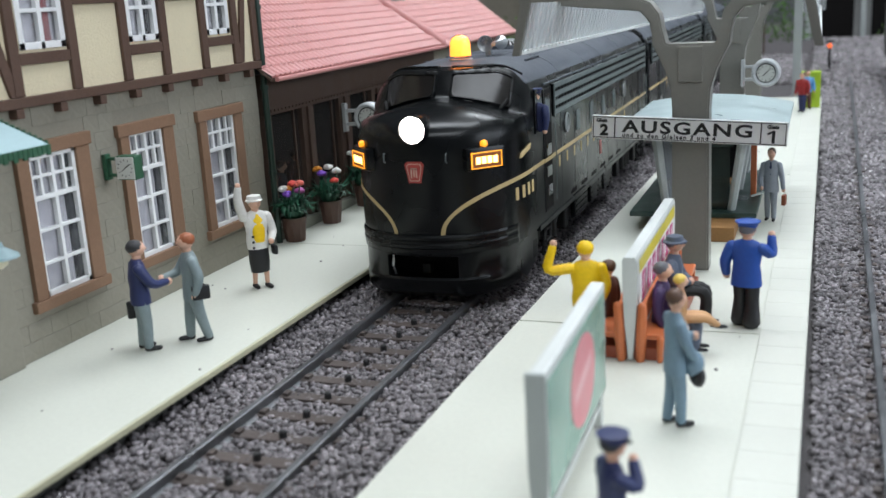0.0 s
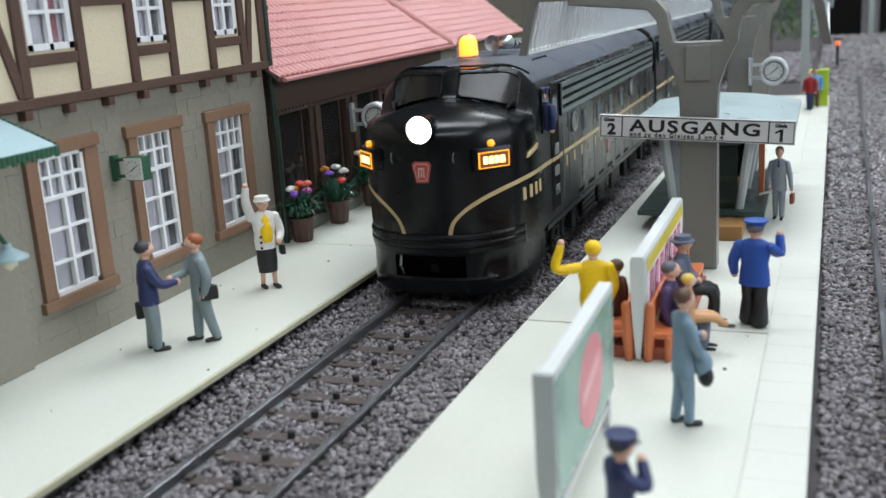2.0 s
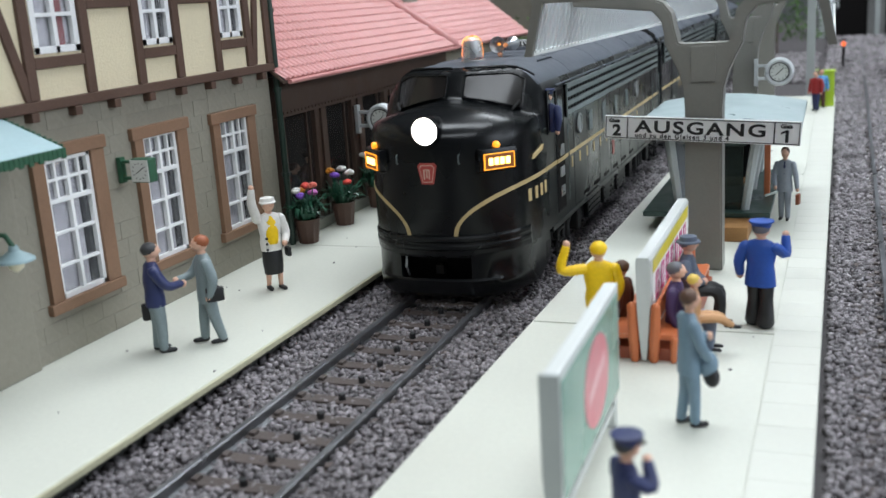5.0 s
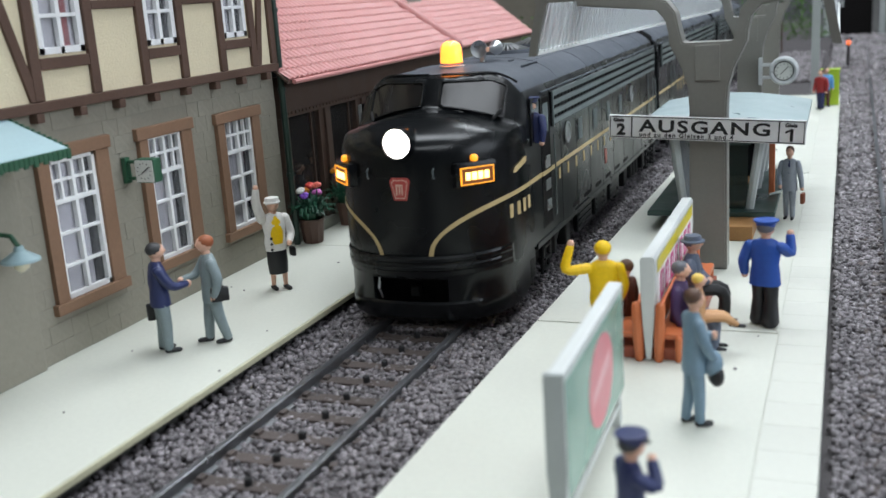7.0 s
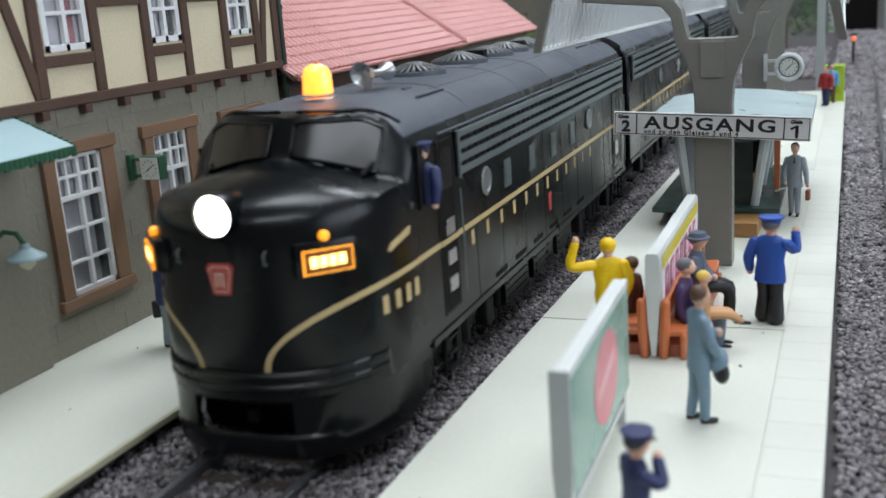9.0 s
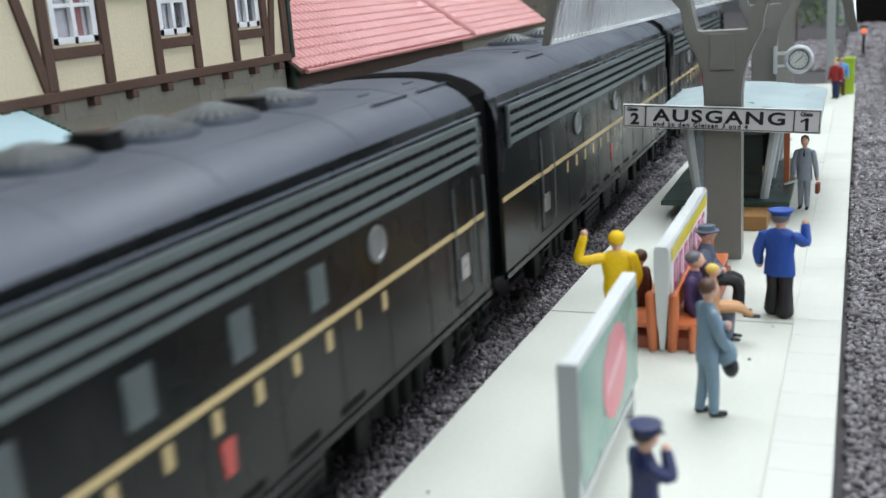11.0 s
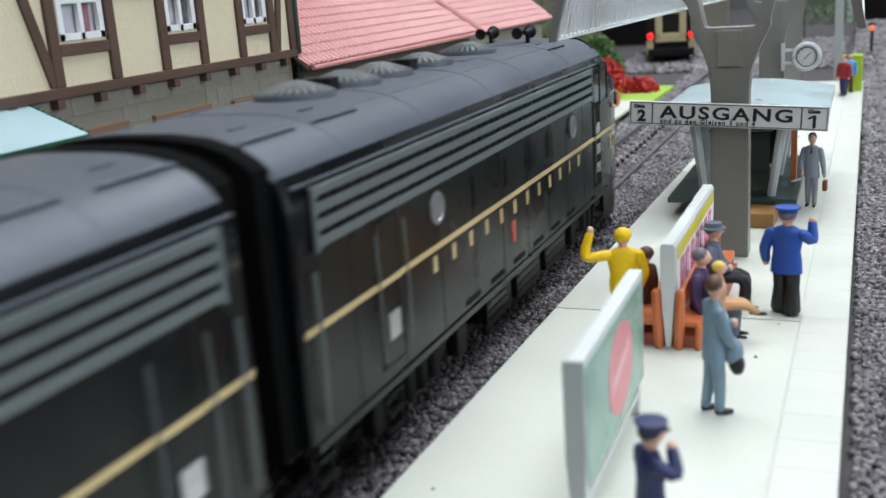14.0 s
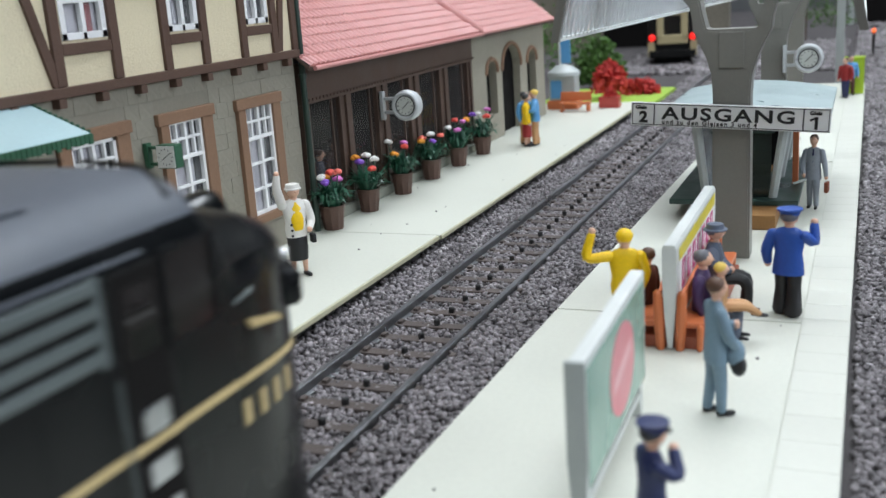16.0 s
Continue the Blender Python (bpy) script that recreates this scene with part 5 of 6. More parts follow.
            loft(bm, [[pane_at(x, q, off, pad) for x in frange(x0 + inset(q), x1 - inset(q), 16)] for q in (0, 0.03, 0.07, 0.12, 0.18, 0.35, 0.5, 0.65, 0.82, 0.88, 0.93, 0.97, 1)], closed=False)
            bmesh.ops.recalc_face_normals(bm, faces=bm.faces)
            bmesh.ops.solidify(bm, geom=bm.faces[:], thickness=th)
            part(nm, bm, mt, body, lb, True)
        rim = [pane_at(x, 0, 0.42, 0.12) for x in frange(2.0, 13.9, 14)] + [pane_at(14.05, q, 0.42, 0.12) for q in frange(0.1, 0.9, 4)] + [pane_at(x, 1, 0.42, 0.12) for x in frange(13.9, 2.0, 14)] + [pane_at(1.85, q, 0.42, 0.12) for q in frange(0.9, 0.0, 4)]
        part("window_rim", tube(bmesh.new(), rim, 0.2, n=6), M_LOCO, body, "raised rim round the cab window", True)
        bm = tube(bmesh.new(), [(s * 12.6, screen_y(12.6, 38.2) - 1.6, 37.9), (s * 13.6, screen_y(13.6, 39.4) - 1.1, 39.3)], 0.3, n=6)
        part("wiper", bm, M_UNDER, body)
        # visor rail over the windscreen
        part("visor_rail", tube(bmesh.new(), [(s * x, screen_y(x, 45.5) + 0.9, min(46.2, 37 + 10 * max(0.0, 1 - (x / HALF) ** 3) ** (1 / 2.4) + 0.15)) for x in frange(1.5, 15, 8)], 0.28, n=6), M_LOCO, body, smooth=True)
        # cab side window and door
        X = s * HALF
        # The shell is solid, so a dark plate paints the unlit cab.
        part("cab_window", bx(min(X, X + 0.14 * s), max(X, X + 0.14 * s), 25.0, 31.6, 32.0, 40.0, 0.05), M_LPANE, body, "dark plate painting the unlit cab behind the open window")
        bm = bmesh.new()
        for a, b, c, d in ((24.4, 25.0, 31.6, 40.6), (31.6, 32.2, 31.6, 40.6), (24.4, 32.2, 31.4, 32.0), (24.4, 32.2, 40.0, 40.6)):
            box(bm, min(X, X + 0.35 * s), max(X, X + 0.35 * s), a, b, c, d, 0.08)
        part("cab_window_frame", bm, M_LOCO, body, "window frame")
        part("mirror_arm", tube(bmesh.new(), [(s * 17.4, 22.2, 32.2), (s * 18.2, 21.0, 32.8), (s * 18.7, 19.9, 33.4)], 0.22, n=6), M_LOUVER, body, smooth=True)
        # curved buff stripe over the nose
        outline = lambda t: (HALF * max(0.0, 1 - (1 - t) ** 2.5) ** (1 / 2.3), 21.0 * t)
        t0 = next(t for t in frange(0, 1, 4000) if outline(t)[0] > 4.9)
        up, lo = [], []
        for k in range(41):
            q = k / 40
            t = t0 + (1.06 - t0) * q ** 1.9
            x, y = outline(t) if t < 1 else (HALF, 21.0 * t)
            x2, y2 = outline(t + 0.004) if t < 0.99 else (x, y + 0.1)
            tx, ty = (x2 - x), (y2 - y)
            tl = math.hypot(tx, ty) or 1.0
            z = 13.4 + (zs - 13.4) * min(1.0, (1 - (1 - min(1.0, q * 1.02)) ** 2.4)) ** 0.62
            st = max(0.0, 1 - q * 4.5)
            for lst, sg in ((up, -1), (lo, 1)):
                zz = z - sg * 0.43 * (1 - 0.9 * st)
                sx = sg * 0.43 * min(1.0, 0.15 + st)
                px, py = x + tx / tl * sx, y + ty / tl * sx + (nose_start(zz) if zz < 17 else 0)
                lst.append((s * (px + ty / tl * 0.12), py - tx / tl * 0.12, zz))
        bm = bmesh.new()
        loft(bm, [up, lo], closed=False)
        bmesh.ops.recalc_face_normals(bm, faces=bm.faces)
        bmesh.ops.solidify(bm, geom=bm.faces[:], thickness=0.06)
        part("nose_stripe", bm, M_GOLD, body, "curved buff stripe")
        # dash above the stripe
        part("side_dash", extrude_poly([(s * (HALF - 0.35), 13.5, 28.2), (s * (HALF - 0.05), 19.5, 29.2), (s * (HALF - 0.05), 20.2, 30.2), (s * (HALF - 0.35), 14.5, 29.0)], (0.45 * s, 0, 0)), M_GOLD, body, "short buff dash")
        # number board in its angled housing
        cx, cz = s * 12.9, 29.6
        cy = front_y(12.9, 29.6)
        ang = s * 46
        nb = part("number_board", bx(-4.3, 4.3, -0.98, 6.5, -2.25, 2.55, 0.95), M_LOCO, u, "black rounded number board housing", True)
        nb.matrix_basis = pose(cx * MM, (cy - 0.2) * MM, cz * MM, 0, 0, ang)
        lit = with_beacon
        part("board_face", bx(-3.2, 3.2, -1.12, -0.98, -1.5, 1.3), M_NUMBACK if lit else M_UNDER, nb, "number board face")
        bm = bmesh.new()
        for a, b, c, d in ((-3.4, 3.4, 1.3, 1.5), (-3.4, 3.4, -1.68, -1.5), (-3.4, -3.1, -1.68, 1.5), (3.2, 3.4, -1.68, 1.5)):
            box(bm, a, b, -1.2, -0.98, c, d, 0.05)
        part("board_frame", bm, M_AMBERLIT if lit else M_LOCO, nb, "amber glowing frame")
        for k in range(4):
            part("digit_bar", bx(-2.35 + k * 1.25, -1.4 + k * 1.25, -1.25, -1.1, -0.8, 0.6, 0.12), M_AMBERDIG if lit else M_GOLD, nb, "number bar")
        part("class_lamp", revolve([(0.65, 0.4), (0.75, -0.2), (0.6, -0.6), (0.2, -0.75)], (0, 0, 2.95), 16, axis="y"), M_AMBERLIT if lit else M_CHROME, nb, "amber marker lamp", True)
        for k in range(4):
            y = 12.6 + k * 3.0
            xn = s * (HALF * (1 - max(0.0, (21 - y) / 21) ** 2.5) ** (1 / 2.3) + 0.02)
            bm = bx(xn - 0.1, xn + 0.1, y - 0.62, y + 0.62, 19.7, 22.3, 0.09, turn=Euler((0, 0, -s * radians(14 - k * 3))))
            part("number_bar", bm, M_GOLD, body, "buff number bar")
        part("grab_iron", tube(bmesh.new(), [(s * 6.5, front_y(6.5, 30.6) - 0.1, 31.2), (s * 6.5, front_y(6.5, 31) - 0.6, 31.0), (s * 6.5, front_y(6.5, 30) - 0.6, 29.6), (s * 6.5, front_y(6.5, 29) - 0.1, 29.4)], 0.16, n=6), M_LOUVER, body)
    # headlight
    hl = part("headlight", revolve([(2.3, 7.0), (2.85, 3.6), (2.95, 0.9), (2.85, 0.3), (2.65, 0.3), (2.6, 0.9)], (0, -0.75, 35.9), 32, axis="y"), M_LOCO, u, "round headlight housing", True)
    part("lens", revolve([(2.62, 0.8), (2.2, 0.4), (1.2, 0.15), (0.3, 0.1)], (0, -0.75, 35.9), 28, axis="y"), M_HEADLIGHT if with_beacon else M_PANE, hl, "glowing white headlight lens" if with_beacon else "unlit lens", True)
    # emblem on the nose
    kp = [(1.5, 2.1), (2.0, 1.5), (1.25, -2.1), (-1.25, -2.1), (-2.0, 1.5), (-1.5, 2.1)]
    em = part("emblem", extrude_poly([(a, -0.18, 27.6 + b) for a, b in kp], (0, 0.5, 0)), M_KEYRED, u, "red keystone-shaped emblem")
    part("emblem_border", extrude_poly([(a * 0.8, -0.22, 27.6 + b * 0.82) for a, b in kp], (0, 0.1, 0)), surf("emblem_pale", (0.62, 0.42, 0.34), 0.4, 0.08), em, "pale border")
    part("emblem_field", extrude_poly([(a * 0.72, -0.26, 27.6 + b * 0.74) for a, b in kp], (0, 0.1, 0)), M_KEYRED, em)
    bm = bmesh.new()
    for a, b, c, d in ((-0.75, -0.45, -1.1, 0.9), (-0.75, 0.6, 0.6, 0.9), (0.35, 0.6, -1.1, 0.9), (-0.15, 0.1, -0.9, 0.6)):
        box(bm, a, b, -0.31, -0.24, 27.6 + c, 27.6 + d)
    part("emblem_mark", bm, surf("emblem_mark_pale", (0.62, 0.42, 0.34), 0.4, 0.08), em, "pale mark")
    # pilot with moulded bands, coupler pocket and snow plough
    ring = lambda z, g, yo=0.0: [(x, front_y(x, 17) + yo - g, z) for x in frange(-17.0, 17.0, 28)] + [(17.2, 24, z), (-17.2, 24, z)]
    bm = bmesh.new()
    rings = []
    for z, g in ((14.9, 0.15), (14.5, 0.55), (13.9, 0.55), (13.6, 0.2), (13.2, 0.2), (12.9, 0.5), (12.3, 0.5), (12.0, 0.15), (11.0, 0.1)):
        rings.append(ring(z, g))
    loft(bm, rings)
    bmesh.ops.recalc_face_normals(bm, faces=bm.faces)
    part("nose_band", bm, M_LOCO, body, "moulded bands below the nose")
    # apron with a rectangular coupler opening
    apron = lambda x: 0.4 + 20.5 * (1 - max(0.0, 1 - (abs(x) / 17.0) ** 3.0) ** (1 / 2.6))
    xs = [-16.95, -16.8, -16.4, -15.8, -15, -13.5, -11.5, -9.5, -7.6, -5, -2.5, 0, 2.5, 5, 7.6, 9.5, 11.5, 13.5, 15, 15.8, 16.4, 16.8, 16.95]
    cols = [(-17.0, 27.0)] + [(x, apron(x)) for x in xs] + [(17.0, 27.0)]
    bm = bmesh.new()
    rows = []
    for z, g in ((2.1, 0.9), (3.0, 0.0), (5.6, -0.25), (6.0, 0.2), (10.4, 0.3), (11.1, 0.1)):
        rows.append([bm.verts.new((x, y + g, max(z, 4.8 if y > 25 else z))) for x, y in cols])
    for j, (r0, r1) in enumerate(zip(rows, rows[1:])):
        for i in range(len(cols) - 1):
            if j == 3 and abs(cols[i][0]) <= 7.6 and abs(cols[i + 1][0]) <= 7.6:
                continue
            bm.faces.new((r0[i], r0[i + 1], r1[i + 1], r1[i]))
    bmesh.ops.recalc_face_normals(bm, faces=bm.faces)
    bmesh.ops.solidify(bm, geom=bm.faces[:], thickness=1.0)
    part("pilot", bm, M_LOCO, u, "black pilot apron with coupler opening", True)
    # Black sheet paints the depth behind the coupler opening.
    part("pocket", bx(-9.5, 9.5, 6, 7, 4, 11.5), M_DEEPSHADE, u)
    part("coupler_hook", bx(-0.9, 0.9, 3.2, 5, 6.2, 8.2, 0.3), M_UNDER, u)
    part("hose", tube(bmesh.new(), [(-6.6, 2.2, 10.2), (-6.7, 1.8, 8), (-6.4, 2.4, 6.2)], 0.3, n=6), M_CHROME, u, "pale air hose")
    # horns
    for x, y, k in (((2.8, 40.5, 1.05),) if with_beacon else ((5.6, 36.5, 0.85), (-4.6, 41, 0.85))):
        hm = M_UNDER if not with_beacon else M_CHROME
        zh = ROOF + 2.6 * k
        h = part("horn", revolve([(0.55 * k, 4.2 * k), (0.6 * k, 2.0 * k), (0.9 * k, 0.8 * k), (1.75 * k, 0.0), (1.75 * k, -0.25 * k), (1.1 * k, 0.3 * k), (0.4 * k, 1.2 * k)], (x, y, zh), 18, axis="y"), hm, u, "roof horn", True)
        part("horn_stand", bx(x - 0.5 * k, x + 0.5 * k, y + 1.4 * k, y + 2.6 * k, ROOF - 0.9, zh, 0.1), hm, h)
        part("horn_bell", revolve([(0.5 * k, -0.6 * k), (0.6 * k, 3.0 * k), (1.4 * k, 4.6 * k), (1.5 * k, 4.9 * k), (0.9 * k, 4.6 * k)], (x + 2.0 * k, y, zh - 0.1), 16, axis="y"), hm, h, smooth=True)
    if with_beacon:
        bc = part("beacon", revolve([(2.7, ROOF - 0.9), (2.7, ROOF + 0.2), (2.4, ROOF + 0.3)], (0, 31, 0), 24), M_CHROME, u, "roof beacon")
        d = part("dome", revolve([(2.4, ROOF + 0.3), (2.4, ROOF + 1.2), (2.25, ROOF + 3.8), (1.85, ROOF + 4.7), (1.0, ROOF + 5.3), (0.2, ROOF + 5.4)], (0, 31, 0), 24), M_DOME, bc, "clear beacon dome", True)
        d.visible_shadow = False
        # drum added in place of a flashing lamp: amber light over the open side, metal shield over the rest
        bm = bmesh.new()
        n = 24
        ring = lambda r, z: [bm.verts.new((math.cos(k * math.tau / n) * r, math.sin(k * math.tau / n) * r, z)) for k in range(n)]
        prof = [ring(r, z) for r, z in ((0.5, 0.6), (1.85, 0.8), (1.8, 3.5), (1.45, 4.3), (0.4, 4.8))]
        for r0, r1 in zip(prof, prof[1:]):
            for k in range(n):
                f = bm.faces.new((r0[k], r0[(k + 1) % n], r1[(k + 1) % n], r1[k]))
                a = ((k + 0.5) / n * 360 + 180) % 360 - 180
                f.material_index = 0 if abs(a) < 95 else 1
        lamp = part("flash_drum", bm, [M_BEACON, M_CHROME], bc, "amber and metal drum that turns in place of a flashing lamp", True)
        lamp.location = (0, 31 * MM, ROOF * MM)
        u["beacon_lamp"] = lamp.name
    return u


lead = unit("lead_locomotive", "black-green streamlined diesel locomotive with lit headlight and amber beacon", True, (53.8, 130.0), (46.0, 131.0), (66, 82, 98, 114), True, (35.5, 160))
booster = unit("booster_locomotive", "black-green cabless diesel booster unit with buff stripe", False, (56.5, 95.5, 134.4), (47.5, 133.3), (), False, (30, 160))
tail = unit("tail_locomotive", "black-green streamlined diesel locomotive running backwards, lamps unlit", True, (56.8, 132.8), (134.5, 52.5), (74, 86, 100, 116), False, (35.5, 150))



# ---- painted model figures ----
def paint(name, c, rough=0.5):
    return surf("figure_" + name, c, rough, 0.14, 0.5, 4.0, 0.25, 0.5)


SKIN = paint("skin", (0.70, 0.42, 0.30))
F = {k: paint(k, c) for k, c in dict(
    navy=(0.016, 0.025, 0.095), grey=(0.20, 0.25, 0.26), paleblue=(0.17, 0.26, 0.33), black=(0.012, 0.012, 0.013), white=(0.72, 0.70, 0.66), yellow=(0.86, 0.55, 0.0),
    blue=(0.015, 0.075, 0.36), brown=(0.09, 0.035, 0.022), slate=(0.10, 0.125, 0.18), purple=(0.055, 0.03, 0.10), tan=(0.50, 0.27, 0.12), red=(0.30, 0.02, 0.02), sky=(0.10, 0.32, 0.60),
    darkhair=(0.03, 0.03, 0.032), redhair=(0.30, 0.085, 0.03), brownhair=(0.10, 0.05, 0.03), greyhair=(0.12, 0.12, 0.14), blond=(0.75, 0.52, 0.10), case=(0.22, 0.06, 0.025), midgrey=(0.30, 0.33, 0.37), print=(0.55, 0.60, 0.58)).items()}


def torso(bm, secs, mat, n=14):
    """secs: (z, half width, half depth, y shift)"""
    loft(bm, [[(math.cos(k * math.tau / n) * w, s + math.sin(k * math.tau / n) * d, z) for k in range(n)] for z, w, d, s in secs], mat)


def figure_mesh(coat, legs_c, hair, shoes=None, arms=None, legs=None, hat=None, skirt=None, seated=False, extras=None, shirt=None, long_coat=False, flare=False, bust=False):
    """One plain painted mesh; it looks along +y and its feet stand at z = 0 (a seated one sits at z = 0)."""
    mats = [SKIN, F[hair], F[coat], F[legs_c], F[shoes or "black"], F[hat or hair], F[skirt or legs_c], F[shirt or coat]]
    bm = bmesh.new()
    h = 0.0 if seated else 9.6
    top = h + 6.6
    hem = h - (1.6 if long_coat else 0.9) if not seated else h
    torso(bm, [(hem, 2.3 if long_coat else 2.0, 1.55, 0), (h + 0.8, 2.15, 1.5, 0), (h + 2.4, 1.95, 1.35, 0), (h + 4.6, 2.25, 1.45, 0.05), (h + 6.0, 2.35, 1.15, 0), (top + 0.25, 1.6, 0.85, 0), (top + 0.6, 0.75, 0.65, 0.05)], 2)
    if shirt:
        torso(bm, [(h + 0.6, 1.15, 0.75, 0.85), (h + 3.0, 1.3, 0.8, 0.85), (h + 5.4, 1.1, 0.65, 0.8), (h + 6.6, 0.6, 0.5, 0.45)] if skirt else [(h + 3.2, 0.2, 0.3, 1.1), (h + 5.2, 0.6, 0.45, 0.95), (h + 6.6, 0.65, 0.5, 0.45)], 7)
    tube(bm, [(0, 0.1, top), (0, 0.2, top + 1.2)], [0.7, 0.65], 0)
    hz = top + 2.35
    ball(bm, (0, 0.3, hz), 1.3, 0, 0.88, 1.0, 1.12)
    ball(bm, (0, 1.55, hz - 0.1), 0.3, 0, 0.7, 0.8, 1.0, 8)
    ball(bm, (0, 0.05, hz + 0.35), 1.34, 1, 0.94, 1.0, 0.95)
    if hat:
        if flare or coat == "navy" or coat == "blue":
            revolve([(1.3, 0.0), (1.35, 0.5), (1.75, 0.9), (1.75, 1.15), (0.3, 1.35)], (0, 0.2, hz + 0.55), 18, 5, bm)
            box(bm, -0.9, 0.9, 1.2, 2.0, hz + 0.45, hz + 0.62, 0.05, 4)
        else:
            br = 1.55 if skirt else 1.85
            revolve([(br, 0.0), (br, 0.2), (1.38, 0.35), (1.25, 1.1), (0.3, 1.35)], (0, 0.2, hz + 0.35), 18, 5, bm)
    arms = arms or (((-2.9, -0.2, top - 4.0), (-2.9, 0.8, top - 7.2)), ((2.9, -0.2, top - 4.0), (2.9, 0.8, top - 7.2)))
    for s, (el, ha) in zip((-1, 1), arms):
        sh = (s * 2.15, 0, top - 0.75)
        w = Vector(el).lerp(Vector(ha), 0.86)
        tube(bm, [sh, el, w], [0.92, 0.82, 0.62], 2, 10, 4)
        ball(bm, ha, 0.6, 0, 0.9, 0.9, 1.1, 8)
    if skirt:
        torso(bm, [(3.6, 1.75, 1.5, 0), (6.0, 1.95, 1.6, 0), (8.6, 1.9, 1.4, 0), (10.6, 1.6, 1.15, 0)], 6)
    if bust:
        pass
    elif seated:
        for s in (-1, 1):
            kn = (s * 0.95, 4.6, 0.5)
            an = legs[0 if s < 0 else 1] if legs else (s * 0.95, 5.0, -4.2)
            tube(bm, [(s * 0.95, 0.3, 0.6), kn, an], [1.2, 0.98, 0.68], 3, 10, 4)
            tube(bm, [(an[0], an[1] - 0.2, an[2] - 0.35), (an[0], an[1] + 1.5, an[2] - 0.5)], [0.5, 0.42], 4, 8)
    else:
        for s in (-1, 1):
            fx, fy = legs[0 if s < 0 else 1] if legs else (s * 1.0, -s * 0.5)
            lm = 0 if skirt else 3
            r = (0.62, 0.6, 0.4) if skirt else (1.15, 0.9, 0.72) if not flare else (1.15, 0.95, 1.3)
            tube(bm, [(s * 0.85, 0, h - 0.1), (s * 0.75 + fx * 0.2, fy * 0.5 + 0.15, 5.2), (fx, fy - 0.1, 0.95)], r, lm, 10, 3)
            tube(bm, [(fx, fy - 0.35, 0.5), (fx * 1.12, fy + 1.5, 0.42)], [0.5, 0.42], 4, 8)
    if extras:
        extras(bm, mats)
    return bm, mats


def figure(label, x, y, z, rz, scale=1.0, parent=None, name="model_figure", girth=1.16, **k):
    bm, mats = figure_mesh(**k)
    bmesh.ops.recalc_face_normals(bm, faces=bm.faces)
    bmesh.ops.scale(bm, vec=(girth, girth, 1.0), verts=bm.verts)
    ob = link(name, bm, mats, parent, smooth=True)
    ob.matrix_basis = pose(x * MM, y * MM, z * MM, 0, 0, rz) @ Matrix.Diagonal((scale, scale, scale, 1))
    if not parent:
        tagged(ob, label, "figurine", "painted model figures")
    return ob


def with_bag(x, y, z, w, d, h, mat="black", lean=0.0):
    def add(bm, mats):
        mats.append(F[mat])
        box(bm, x - w / 2, x + w / 2, y - d / 2, y + d / 2, z - h / 2, z + h / 2, 0.35, len(mats) - 1)
        tube(bm, [(x - w * 0.0, y - d * 0.25, z + h / 2), (x, y, z + h / 2 + 0.6), (x, y + d * 0.25, z + h / 2)], 0.14, len(mats) - 1, 6)
    return add


def coat_and_bag(bm, mats):
    mats.append(F["black"])
    ball(bm, (0.6, 2.4, 9.2), 1.7, 2, 1.1, 0.9, 1.15)
    ball(bm, (0.9, 2.9, 7.4), 1.5, len(mats) - 1, 1.2, 0.7, 1.1)


def newspaper(bm, mats):
    mats.append(F["print"])
    box(bm, 1.2, 5.0, 2.4, 4.6, 7.6, 8.1, 0.1, len(mats) - 1, turn=Euler((0.25, 0.3, 0.2)))
    mats.append(F["case"])
    box(bm, -4.4, -3.3, -0.9, 1.9, 4.6, 7.4, 0.25, len(mats) - 1)


def buttons(bm, mats):
    mats.append(F["black"])
    for z in (9.2, 10.4, 11.6):
        ball(bm, (1.35, 1.5, z), 0.28, len(mats) - 1, n=6)
    box(bm, -3.4, -2.6, -0.6, 1.2, 6.8, 8.8, 0.3, len(mats) - 1)


Z = ZP
figure("model figure in navy jacket and grey trousers holding a black bag", -37.8, 142.1, Z, -46, coat="navy", legs_c="grey", hair="darkhair",
       arms=(((-2.9, -0.4, 12.2), (-2.9, -0.2, 9.2)), ((2.6, 1.6, 12.6), (1.2, 4.3, 12.2))), legs=((-1.0, -0.3), (1.1, 0.3)), extras=with_bag(-3.4, -0.2, 6.6, 1.0, 3.4, 3.2))
figure("model figure in grey suit with red hair greeting another figure", -31.2, 148.4, Z, 134, coat="grey", legs_c="grey", hair="redhair", long_coat=True,
       arms=(((-2.9, -0.6, 12.4), (-2.4, 0.2, 9.0)), ((2.6, 1.6, 12.6), (1.2, 4.3, 12.2))), legs=((-1.0, -1.4), (1.1, 1.0)), extras=with_bag(-2.4, -0.8, 9.6, 1.0, 2.8, 2.6))
figure("model figure of a waving woman in white cardigan and black skirt", -37.0, 181.7, Z, -128, coat="white", legs_c="black", hair="white", skirt="black", shirt="yellow", hat="white",
       arms=(((-2.9, 0.3, 12.0), (-1.9, 1.9, 10.2)), ((3.1, 0.5, 19.2), (3.0, 0.8, 22.6))), extras=buttons)
figure("model figure in yellow jacket and yellow cap waving", 39.2, 155.0, Z, 18, 0.95, coat="yellow", legs_c="slate", hair="yellow",
       arms=(((-5.4, 0.2, 15.4), (-4.6, 0.4, 19.8)), ((2.9, 0.2, 12.2), (2.4, 1.2, 9.2))))
figure("seated dark brown model figure on the bench", 41.4, 163.0, Z + 4.5, 80, 0.9, girth=1.05, coat="brown", legs_c="brown", hair="brownhair", seated=True)
